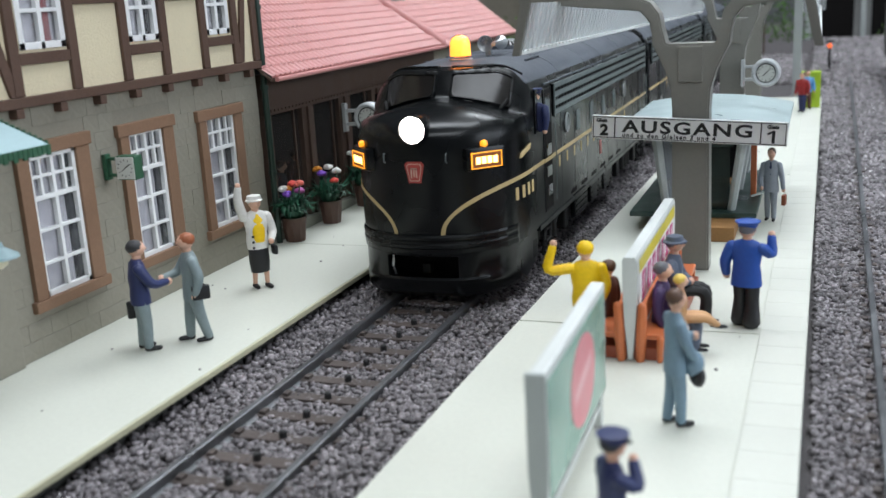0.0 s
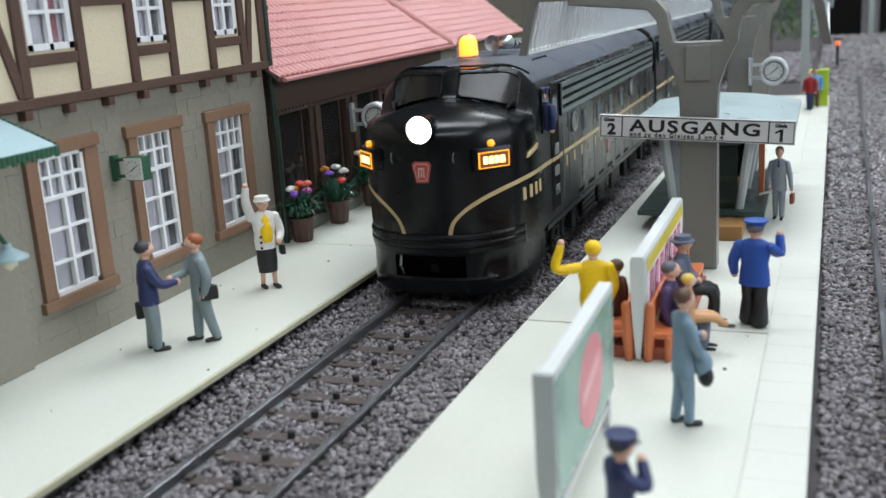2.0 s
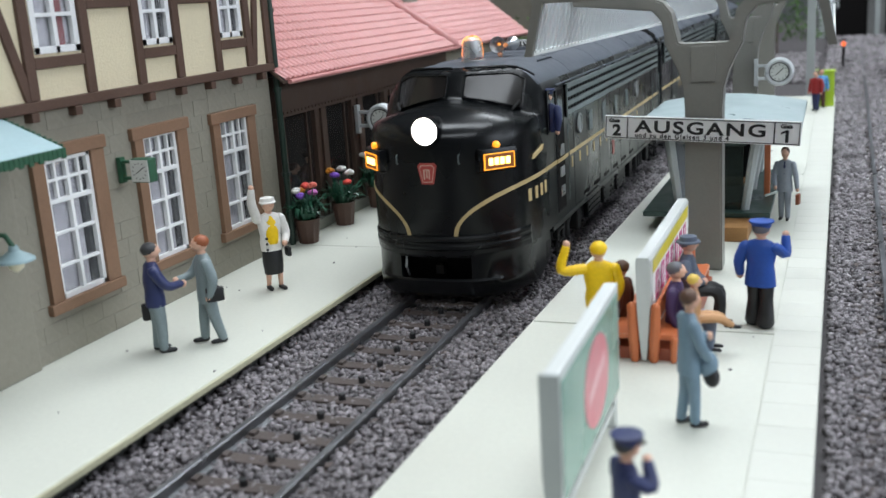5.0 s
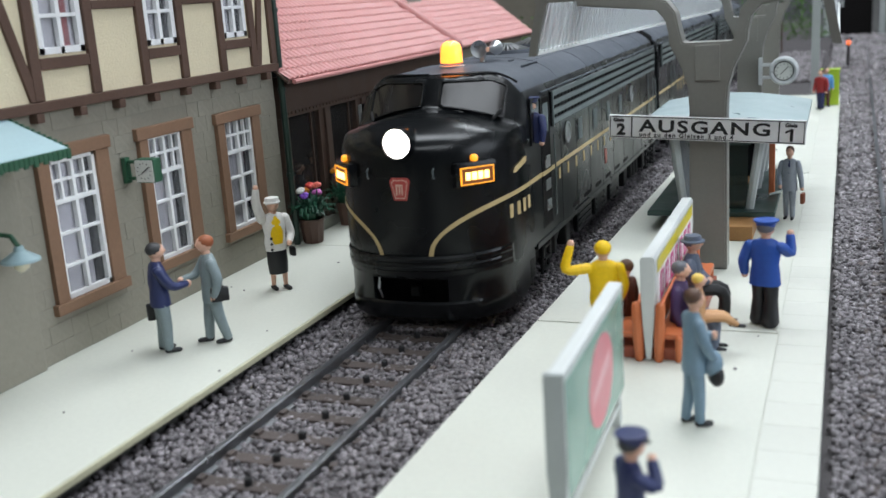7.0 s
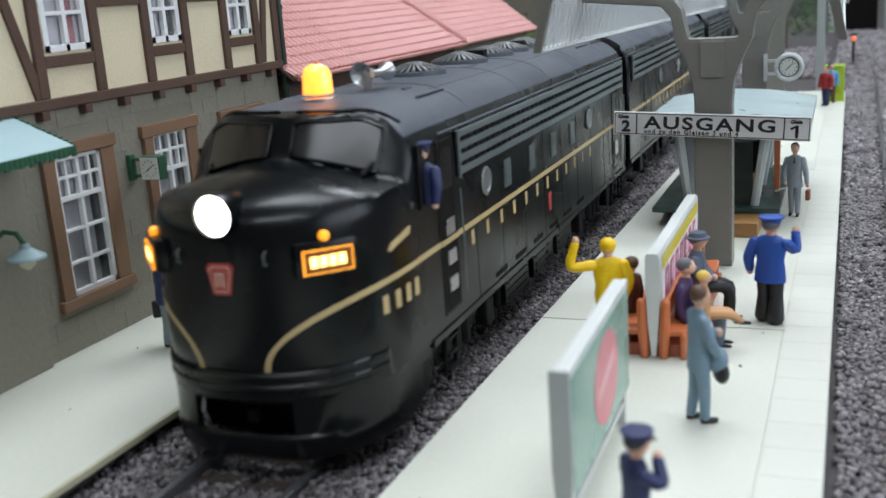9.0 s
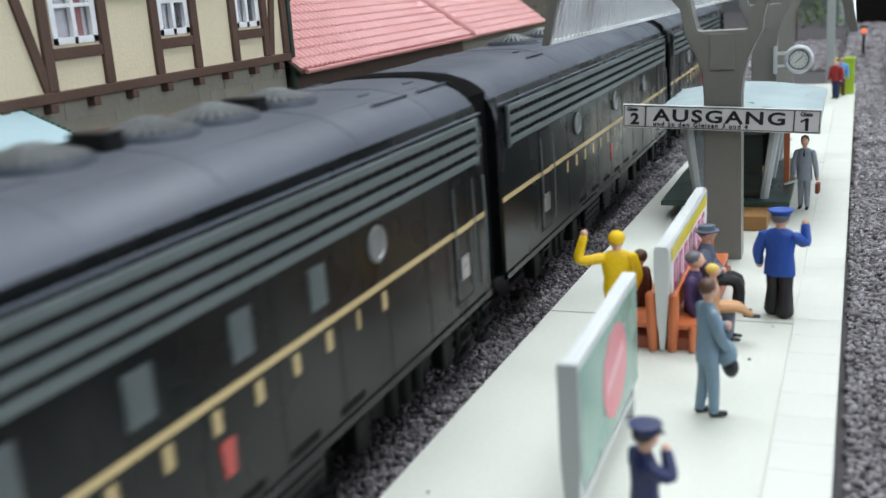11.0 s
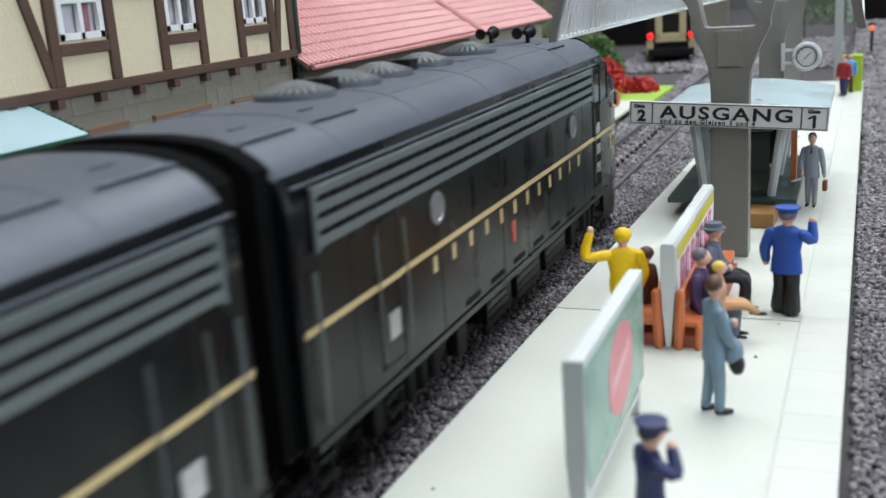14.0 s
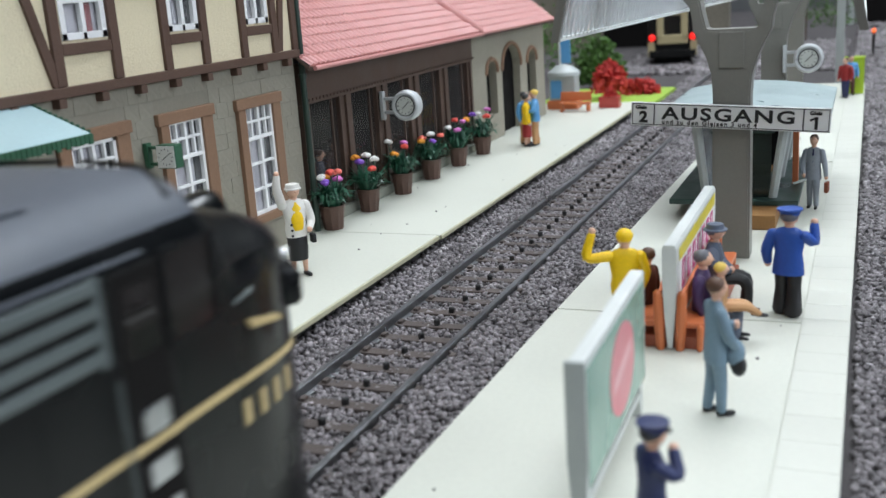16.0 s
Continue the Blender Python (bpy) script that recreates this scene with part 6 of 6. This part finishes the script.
figure("seated model figure in slate suit and grey hat on the bench", 50.2, 177, Z + 4.5, -90, coat="slate", legs_c="black", hair="greyhair", hat="slate", seated=True,
       arms=(((-2.8, 0.8, 2.9), (-0.6, 2.6, 2.0)), ((2.8, 0.8, 2.9), (0.8, 2.6, 2.2))), legs=((-0.6, 4.5, -4.4), (0.9, 5.2, -4.2)))
figure("seated model figure in purple with grey hair on the bench", 50.4, 161.0, Z + 4.5, -90, 0.95, coat="purple", legs_c="slate", hair="greyhair", seated=True)
figure("small blond model child sitting on a lap", 53.6, 158.6, Z + 5.6, -78, 0.72, coat="tan", legs_c="tan", hair="blond", seated=True, legs=((-0.9, 6.4, -1.5), (0.9, 7.0, -1.0)))
figure("model figure in pale blue suit carrying coat and black bag", 56.5, 130.2, Z, -62, 0.96, girth=1.0, coat="paleblue", legs_c="paleblue", hair="brownhair", long_coat=True,
       arms=(((-2.8, 0.9, 12.4), (-1.0, 3.4, 12.6)), ((2.8, 0.8, 12.4), (1.2, 2.8, 9.4))), legs=((-1.0, -0.7), (1.0, 0.6)), extras=coat_and_bag)
figure("model figure of a station master in blue uniform raising one arm", 62.9, 173.8, Z, -16, 0.92, girth=1.3, coat="blue", legs_c="black", hair="greyhair", hat="blue", flare=True, long_coat=True,
       arms=(((-3.0, -0.3, 12.4), (-3.1, 0.4, 9.4)), ((3.0, 1.5, 13.9), (2.75, 2.3, 17.4))))
figure("model figure of an officer in navy uniform and cap", 55.6, 90.0, Z, -58, 0.82, coat="navy", legs_c="navy", hair="darkhair", hat="navy",
       arms=(((-3.4, 0.5, 13.0), (-3.0, 2.4, 11.6)), ((2.8, 1.6, 14.6), (1.2, 1.9, 17.2))))
figure("model figure in grey suit with newspaper and brown case", 63.4, 256, Z, 172, 0.90, girth=0.92, coat="midgrey", legs_c="midgrey", hair="brownhair", shirt="navy", long_coat=True,
       arms=(((-3.0, 0, 12.2), (-3.6, 0.4, 8.6)), ((2.9, 0.6, 12.2), (2.2, 2.6, 9.4))), extras=newspaper)
figure("model figure in blue shirt and tan trousers", -34.8, 349.5, Z, 110, coat="sky", legs_c="tan", hair="blond", arms=(((-3.2, 0.8, 13.0), (-1.6, 2.8, 12.5)), ((2.9, 0.9, 13), (1.6, 2.8, 12.4))))
figure("model figure in yellow top and red skirt", -37.4, 347.2, Z, -70, 0.94, coat="yellow", legs_c="brown", hair="darkhair", skirt="red")
figure("model figure in blue jacket", -39.6, 352, Z, -110, 0.95, coat="sky", legs_c="tan", hair="darkhair")
figure("model figure in red jacket and blue trousers", 67.2, 470, Z, 150, 0.85, coat="red", legs_c="navy", hair="brownhair")
figure("model figure in blue coat", 69.0, 480, Z, 200, 0.85, coat="sky", legs_c="brown", hair="darkhair")
for px, py, rz, co in ((-74, 246, -90, "red"), (-72, 256, -60, "slate"), (-78, 276, -100, "brown")):
    figure("dim model figure sitting inside the hall", px, py, Z + 4, rz, coat=co, legs_c="slate", hair="brownhair", seated=True)
    st = root("stool", px, py, Z, "dark stool inside the hall", "stool")
    part("seat", bx(-2, 2, -2, 2, 3.2, 4.0, 0.2), M_WOOD, st)
    part("leg", bx(-1.2, 1.2, -1.2, 1.2, 0, 3.2, 0.1), M_WOOD, st)
drv = figure("", 17.3, 28.2, 31.6, 165, 0.85, parent=lead, name="driver", bust=True, coat="navy", legs_c="navy", hair="darkhair", hat="navy", seated=True,
             arms=(((-2.9, 0.8, 3.4), (-2.9, 1.4, 0.2)), ((2.7, 1.6, 2.8), (2.0, 3.0, 2.0))))
drv["label"] = "painted driver figure in blue leaning out"


# ---- flower pots ----
def flower_pot(x, y, seed, colours):
    rng = random.Random(seed)
    p = root("flower_pot", x, y, ZP, "brown ribbed flower pot with bright flowers on the platform", "flower pot", "row of flower pots", rz=rng.uniform(0, 360))
    bm = bmesh.new()
    n = 20
    ring = lambda r, z, rib: [(math.cos(k * math.tau / n) * (r + (0.14 if k % 2 else -0.1) * rib), math.sin(k * math.tau / n) * (r + (0.14 if k % 2 else -0.1) * rib), z) for k in range(n)]
    loft(bm, [ring(2.35, 0, 1), ring(2.75, 3.0, 1), ring(3.1, 5.8, 1), ring(3.25, 6.2, 0.3), ring(2.9, 6.25, 0), ring(2.75, 5.4, 0)])
    part("pot", bm, M_POT, p, "brown ribbed pot", True)
    bm = bmesh.new()
    for k in range(150):
        a, ln, out = rng.uniform(0, 6.28), rng.uniform(3.4, 8.0), rng.uniform(0.6, 4.6)
        d = Vector((math.cos(a), math.sin(a), 0))
        side = Vector((-d.y, d.x, 0)) * rng.uniform(0.28, 0.5)
        b0 = d * rng.uniform(0.2, 2.0) + Vector((0, 0, 5.4))
        m1 = b0 + d * out * 0.55 + Vector((0, 0, ln * 0.65))
        m2 = b0 + d * out + Vector((0, 0, ln * rng.uniform(0.55, 0.95)))
        tip = b0 + d * out * 1.35 + Vector((0, 0, ln * rng.uniform(0.25, 0.95)))
        v = [bm.verts.new(q) for q in (b0 - side * 0.5, b0 + side * 0.5, m1 + side, m1 - side, m2 + side * 0.8, m2 - side * 0.8, tip)]
        bm.faces.new((v[0], v[1], v[2], v[3])), bm.faces.new((v[3], v[2], v[4], v[5])), bm.faces.new((v[5], v[4], v[6]))
    tagged(part("foliage", bm, M_LEAF, p, "dark green leaf blades"), kind="stuff")
    for k, c in enumerate(colours):
        a = k * 6.28 / len(colours) + rng.uniform(-0.4, 0.4)
        r = rng.uniform(1.6, 4.0)
        h = rng.uniform(11.8, 15.4)
        fx, fy = math.cos(a) * r, math.sin(a) * r
        fl = bmesh.new()
        for j in range(9):
            b, tl = j * 2.4, rng.uniform(0.2, 1.0)
            ball(fl, (fx + math.cos(b) * 0.55 * tl, fy + math.sin(b) * 0.55 * tl, h + (0.45 - 0.5 * tl)), 0.62, 0, 1, 1, 0.8, 6)
        bmesh.ops.scale(fl, vec=(1.3, 1.3, 1.2), verts=fl.verts, space=Matrix.Translation((-fx, -fy, -h)))
        f = part("flower", fl, FLOWER[c], p, c + " flower head", True)
        part("stem", tube(bmesh.new(), [(fx * 0.25, fy * 0.25, 5.6), (fx * 0.6, fy * 0.6, 9), (fx, fy, h)], 0.16, n=5), M_LEAF, f, "green stem")


FLOWER = {k: surf(k + "_petals", c, 0.5, 0.2, 0.4, 2, 0.4, 0.4) for k, c in dict(orange=(0.85, 0.33, 0.03), white=(0.78, 0.77, 0.74), violet=(0.22, 0.08, 0.50), red=(0.75, 0.08, 0.06), pink=(0.62, 0.16, 0.50), coral=(0.80, 0.16, 0.12)).items()}
SETS = [("orange", "white", "violet", "coral", "pink", "red"), ("orange", "violet", "red", "white", "white"), ("pink", "white", "orange", "red"), ("coral", "white", "coral", "orange", "violet"), ("pink", "orange", "red", "white", "pink"), ("white", "violet", "red", "pink")]
for k, (fx, fy) in enumerate(((-50.1, 221.8), (-49.9, 242.4), (-49.9, 265.0), (-49.9, 287.0), (-49.4, 309.2), (-48.9, 331.6))):
    flower_pot(fx, fy, 11 + k, SETS[k])


# ---- the far end of the layout ----
def leaf_clumps(parent, name, centre, size, count, mat, seed, leaf=1.6):
    rng = random.Random(seed)
    bm = bmesh.new()
    for k in range(count):
        d = Vector((rng.gauss(0, 1), rng.gauss(0, 1), rng.gauss(0, 1))).normalized() * rng.uniform(0.5, 1.05)
        p = Vector(centre) + Vector((d.x * size[0], d.y * size[1], abs(d.z) * size[2]))
        q = Euler((rng.uniform(0, 6), rng.uniform(0, 6), rng.uniform(0, 6))).to_matrix()
        v = [bm.verts.new(p + q @ Vector(c) * leaf * rng.uniform(0.6, 1.3)) for c in ((-0.5, -0.6, 0), (0.5, -0.6, 0.2), (0.6, 0.5, 0), (0, 1.0, 0.2), (-0.6, 0.5, 0))]
        bm.faces.new(v)
    return tagged(part(name, bm, mat, parent), kind="stuff")


def bush(label, x, y, z, size, mat, seed, count=700):
    b = root("bush", x, y, z, label, "bush")
    part("stem", rod((0, 0, 0), (0, 0, size[2] * 0.6), 0.8, 6), M_TIMBER, b)
    leaf_clumps(b, "crown", (0, 0, size[2] * 0.15), size, count, mat, seed)


M_BUSH = surf("green_bush_leaf", (0.07, 0.15, 0.03), 0.7, 0.4, island=1.0)
M_REDBUSH = surf("red_blossom", (0.55, 0.045, 0.04), 0.7, 0.35, island=1.0)
M_LAWN = surf("lime_grass", (0.30, 0.46, 0.06), 0.9, 0.25, 1.0, 10, 0.6, 1.0)
M_BEIGE = surf("beige_railcar_paint", (0.50, 0.42, 0.24), 0.4, 0.1)
bush("green leafy bush beside the far track", -64, 570, -2.6, (15, 12, 25), M_BUSH, 3, 1400)
bush("red flowering bush at the platform end", -42, 500, ZP, (9, 9, 14), M_REDBUSH, 5, 600)
bush("red flowering bush on the lawn", -31, 520, -1, (10, 9, 8), M_REDBUSH, 6, 450)
bush("dark green bush behind the hall", -120, 640, -2.6, (50, 40, 40), M_BUSH, 8, 900)
bush("green bush beyond the canopy", 30, 900, -2.6, (40, 30, 70), M_BUSH, 9, 900)
bush("green bush behind the side track", 185, 1010, -2.6, (60, 30, 40), M_BUSH, 10, 900)
tagged(link("lawn", bx(-75, -17, 470.4, 545, -2.6, 0.6, 0.3), M_LAWN), "lime green grass mat beyond the platform", "lawn", kind="structure")


def kiosk():
    k = root("kiosk", -52, 452, ZP, "small glazed kiosk with blue and white panels", "kiosk")
    part("base", bx(-7, 7, -5, 5, 0, 4, 0.3), M_ORANGE, k)
    part("glass_box", bx(-6, 6, -4.5, 4.5, 4, 15, 0.4), M_LGREY, k)
    part("roof", revolve([(7.5, 15), (7.2, 16.5), (4, 19), (0.4, 20)], n=20), M_LGREY, k, smooth=True)
    part("panel", bx(-5, 0, -4.8, -4.55, 5, 13), F["sky"], k, "blue panel")
    b = root("park_bench", -44, 440, ZP, "orange bench beside the kiosk", "bench")
    part("seat", bx(-7, 7, -2, 2, 3.2, 4.2, 0.2), M_ORANGE, b)
    part("backrest", bx(-7, 7, 1.6, 2.4, 4.6, 8.5, 0.2), M_ORANGE, b)
    for x in (-6, 6):
        part("leg", bx(x - 0.6, x + 0.6, -1.8, 1.8, 0, 3.2, 0.1), M_ORANGE, b)
    r = root("planter_box", -31, 452, ZP, "red planter box with blossoms beside the kiosk", "planter")
    part("box", bx(-4.5, 4.5, -3, 3, 0, 5, 0.3), M_KEYRED, r)
    leaf_clumps(r, "flowers", (0, 0, 4.5), (4.5, 3, 3), 120, M_REDBUSH, 21, 1.0)


def railcar():
    r = root("railcar", -43.2, 690, 0, "beige railcar with two red tail lamps", "railcar")
    r.matrix_basis = pose(-43.2 * MM, 690 * MM, 0, 0, 0, 9.5)
    # Body is blackened to paint the darkness around the beige front.
    part("body", bx(-16, 16, 0, 150, 5, 34, 1.5), M_UNDER, r, "body blackened as the darkness around the cab")
    bm = bmesh.new()
    for a, b, c, d in ((-10, -5.5, 15, 35), (5.5, 10, 15, 35), (-10, 10, 31.5, 38), (-10, 10, 13, 19)):
        box(bm, a, b, -2.0, 3.0, c, d, 0.8)
    part("cab_front", bm, M_BEIGE, r, "beige cab front")
    part("window", bx(-5.6, 5.6, -1.0, 0.2, 18.5, 32, 0.2), M_LPANE, r, "dark end window")
    part("hood", bx(-10, 10, 3.2, 90, 34.1, 40, 1.5), M_BEIGE, r, "beige hood")
    for x in (-13.6, 13.6):
        part("lamp_post", bx(x - 2.2, x + 2.2, -1.4, 0, 5, 15, 0.5), M_BEIGE, r, "beige corner post")
    part("bumper_beam", bx(-15, 15, -2, 1, 4, 9, 0.4), M_UNDER, r)
    for x in (-13.2, 13.2):
        part("tail_lamp", revolve([(2.1, 0.5), (2.1, -1.6), (1.0, -2.2)], (x, -0.5, 17.5), 16, axis="y"), M_REDLAMP, r, "red lit tail lamp")
        part("buffer", rod((x * 0.8, 0, 7), (x * 0.8, -5, 7), 2.0, 10), M_UNDER, r)
    part("undercarriage", bx(-12, 12, 6, 144, 0, 6), M_UNDER, r)


kiosk()
railcar()


def far_walls():
    w = root("tunnel_portal", -107, 880, -2.6, "dark stone retaining wall with tunnel mouth", "wall")
    bm = bmesh.new()
    for a, b, c, d in ((-260, -30, 0, 95), (30, 78, 0, 60), (-30, 30, 62, 95)):
        box(bm, a, b, 0, 12, c, d)
    part("wall", bm, surf("portal_stone", (0.20, 0.18, 0.14), 0.8, 0.3, 3, 30, 0.6, 3), w, "brown-grey stone wall")
    # Black sheet paints the darkness of the tunnel.
    part("tunnel_shade", bx(-31, 31, 13, 16, 0, 64), M_DEEPSHADE, w)
    b = root("waste_bin", 70.6, 486, ZP, "lime green box on the far platform", "bin")
    part("body", bx(-4, 4, -2.5, 2.5, 0, 15, 0.4), surf("lime_plastic", (0.42, 0.60, 0.03), 0.5, 0.1), b)
    part("lid", bx(-4.2, 4.2, -2.7, 2.7, 15, 16, 0.3), surf("lime_lid", (0.42, 0.60, 0.03), 0.5, 0.1), b)
    m = root("glass_mast", 63, 560, -2.6, "pale glazed mast beyond the platform", "mast")
    part("post", bx(-2, 2, -2, 2, 0, 90, 0.3), M_LGREY, m)
    part("panel", bx(2.2, 13, -1, 1, 45, 90, 0.3), M_CLEAR, m)
    s = root("signal", 80, 720, -2.6, "small track signal with orange lamp", "signal")
    part("post", rod((0, 0, 0), (0, 0, 16), 0.9, 8), M_UNDER, s)
    part("lamp", revolve([(1.5, 0.5), (1.5, -1.5), (0.6, -2)], (0, -1, 17), 14, axis="y"), surf("orange_signal", (0.9, 0.15, 0.05), 0.4, 0.05, emit=(1.0, 0.16, 0.03), power=1.0), s, "orange lamp")
    part("hood", bx(-2.5, 2.5, -1.5, 1.5, 19, 20.2, 0.2), M_UNDER, s)
    p = root("flag_pole", -58, 468, ZP, "blue and white pole beside the kiosk", "pole")
    part("mast", rod((0, 0, 0), (0, 0, 40), 0.7, 8), M_ADWHITE, p)
    part("flag_board", bx(-0.5, 5, -0.5, 0.5, 19, 30, 0.2), F["sky"], p, "blue board")
    d = root("engine_shed", 60, 1080, -2.6, "dark shed with open doors at the far end of the layout", "shed")
    part("wall", bx(-10, 190, 0, 20, 0, 110, 1), M_BACK, d)
    for x in (10, 60, 120):
        # Doorways are black plates on the wall, painted as shade.
        part("doorway_shade", bx(x, x + 34, -1.5, 0, 0, 70), M_DEEPSHADE, d)
    for x in (0, 50, 104, 165):
        part("door_post", bx(x, x + 5, -6, -2, 0, 84, 0.5), M_LGREY, d)


far_walls()


def grit():
    """A few loose stones and specks on the platforms."""
    rng = random.Random(31)
    bm = bmesh.new()
    for k in range(46):
        if k % 2:
            x, y = rng.uniform(-50, -22), rng.uniform(70, 400)
        else:
            x, y = rng.uniform(27, 70), rng.uniform(60, 420)
        ball(bm, (x, y, ZP + 0.1), rng.uniform(0.12, 0.36), 0, 1, rng.uniform(0.7, 1.3), 0.6, 6)
    tagged(link("grit", bm, M_STONE), "loose ballast specks lying on the platforms", "grit", kind="stuff")


grit()


def wagon():
    w = root("freight_wagon", 128, 600, -2.6, "dark grey covered freight wagon on the yard track", "wagon")
    part("body", bx(-16, 16, 0, 110, 11, 42, 1.0), M_BACK, w)
    part("roof", extrude_poly([(-17, -1, 42), (17, -1, 42), (12, -1, 47), (-12, -1, 47)], (0, 112, 0)), M_UNDER, w)
    part("door", bx(-16.5, -16, 35, 70, 13, 40, 0.1), M_UNDER, w)
    part("underframe", bx(-12, 12, 2, 108, 7, 11), M_UNDER, w)
    for y in (20, 90):
        for x in (-8.6, 8.6):
            part("wheel", revolve([(5.6, -1), (5.6, 1), (2, 1.2)], (x, y, 5.6), 18, axis="x"), M_RAIL, w, smooth=True)


wagon()

# ---- motion: the distance that the train has rolled, in millimetres ----
ROLLED = [(0.0, 0), (3.0, 0), (5.0, 0), (5.8, 0.6), (6.3, 5.2), (6.5, 7.9), (7.0, 15.8), (7.5, 27.8), (8.0, 42.0), (8.5, 58.6), (9.0, 76.2), (9.2, 83.4), (9.7, 107.0), (10.2, 138.2), (10.7, 175.0), (11.0, 199.3), (11.3, 224.0), (11.5, 240.6),
          (12.0, 283.0), (12.5, 325.2), (13.0, 367.2), (13.5, 409.0), (14.0, 450.5), (14.5, 492.0), (15.0, 532.5), (15.5, 573.0), (16.0, 613.5)]


def motions():
    for ob, y0, turn in ((lead, 181.7, 0), (booster, 359.2, 0), (tail, 714.0, 180)):
        walk(ob, [(t, pose(-0.2 * MM, (y0 - s) * MM, 0, 0, 0, turn)) for t, s in ROLLED])

    lamp = bpy.data.objects[lead["beacon_lamp"]]
    # the added shield flips round every 0.64 s to imitate flashing: 0.35 s of light towards the platform's end, then
    # dark
    rows, angle = [(0, pose(0, 31 * MM, ROOF * MM, 0, 0, -70))], -70
    for k in range(26):
        for t in (0.30 + 0.64 * k, 0.59 + 0.64 * k):
            if t < 15.9:
                rows += [(t - 0.021 + 0.014 * j, pose(0, 31 * MM, ROOF * MM, 0, 0, angle + 60 * j)) for j in range(4)]
                angle += 180
    walk(lamp, rows + [(16, pose(0, 31 * MM, ROOF * MM, 0, 0, angle))])


motions()
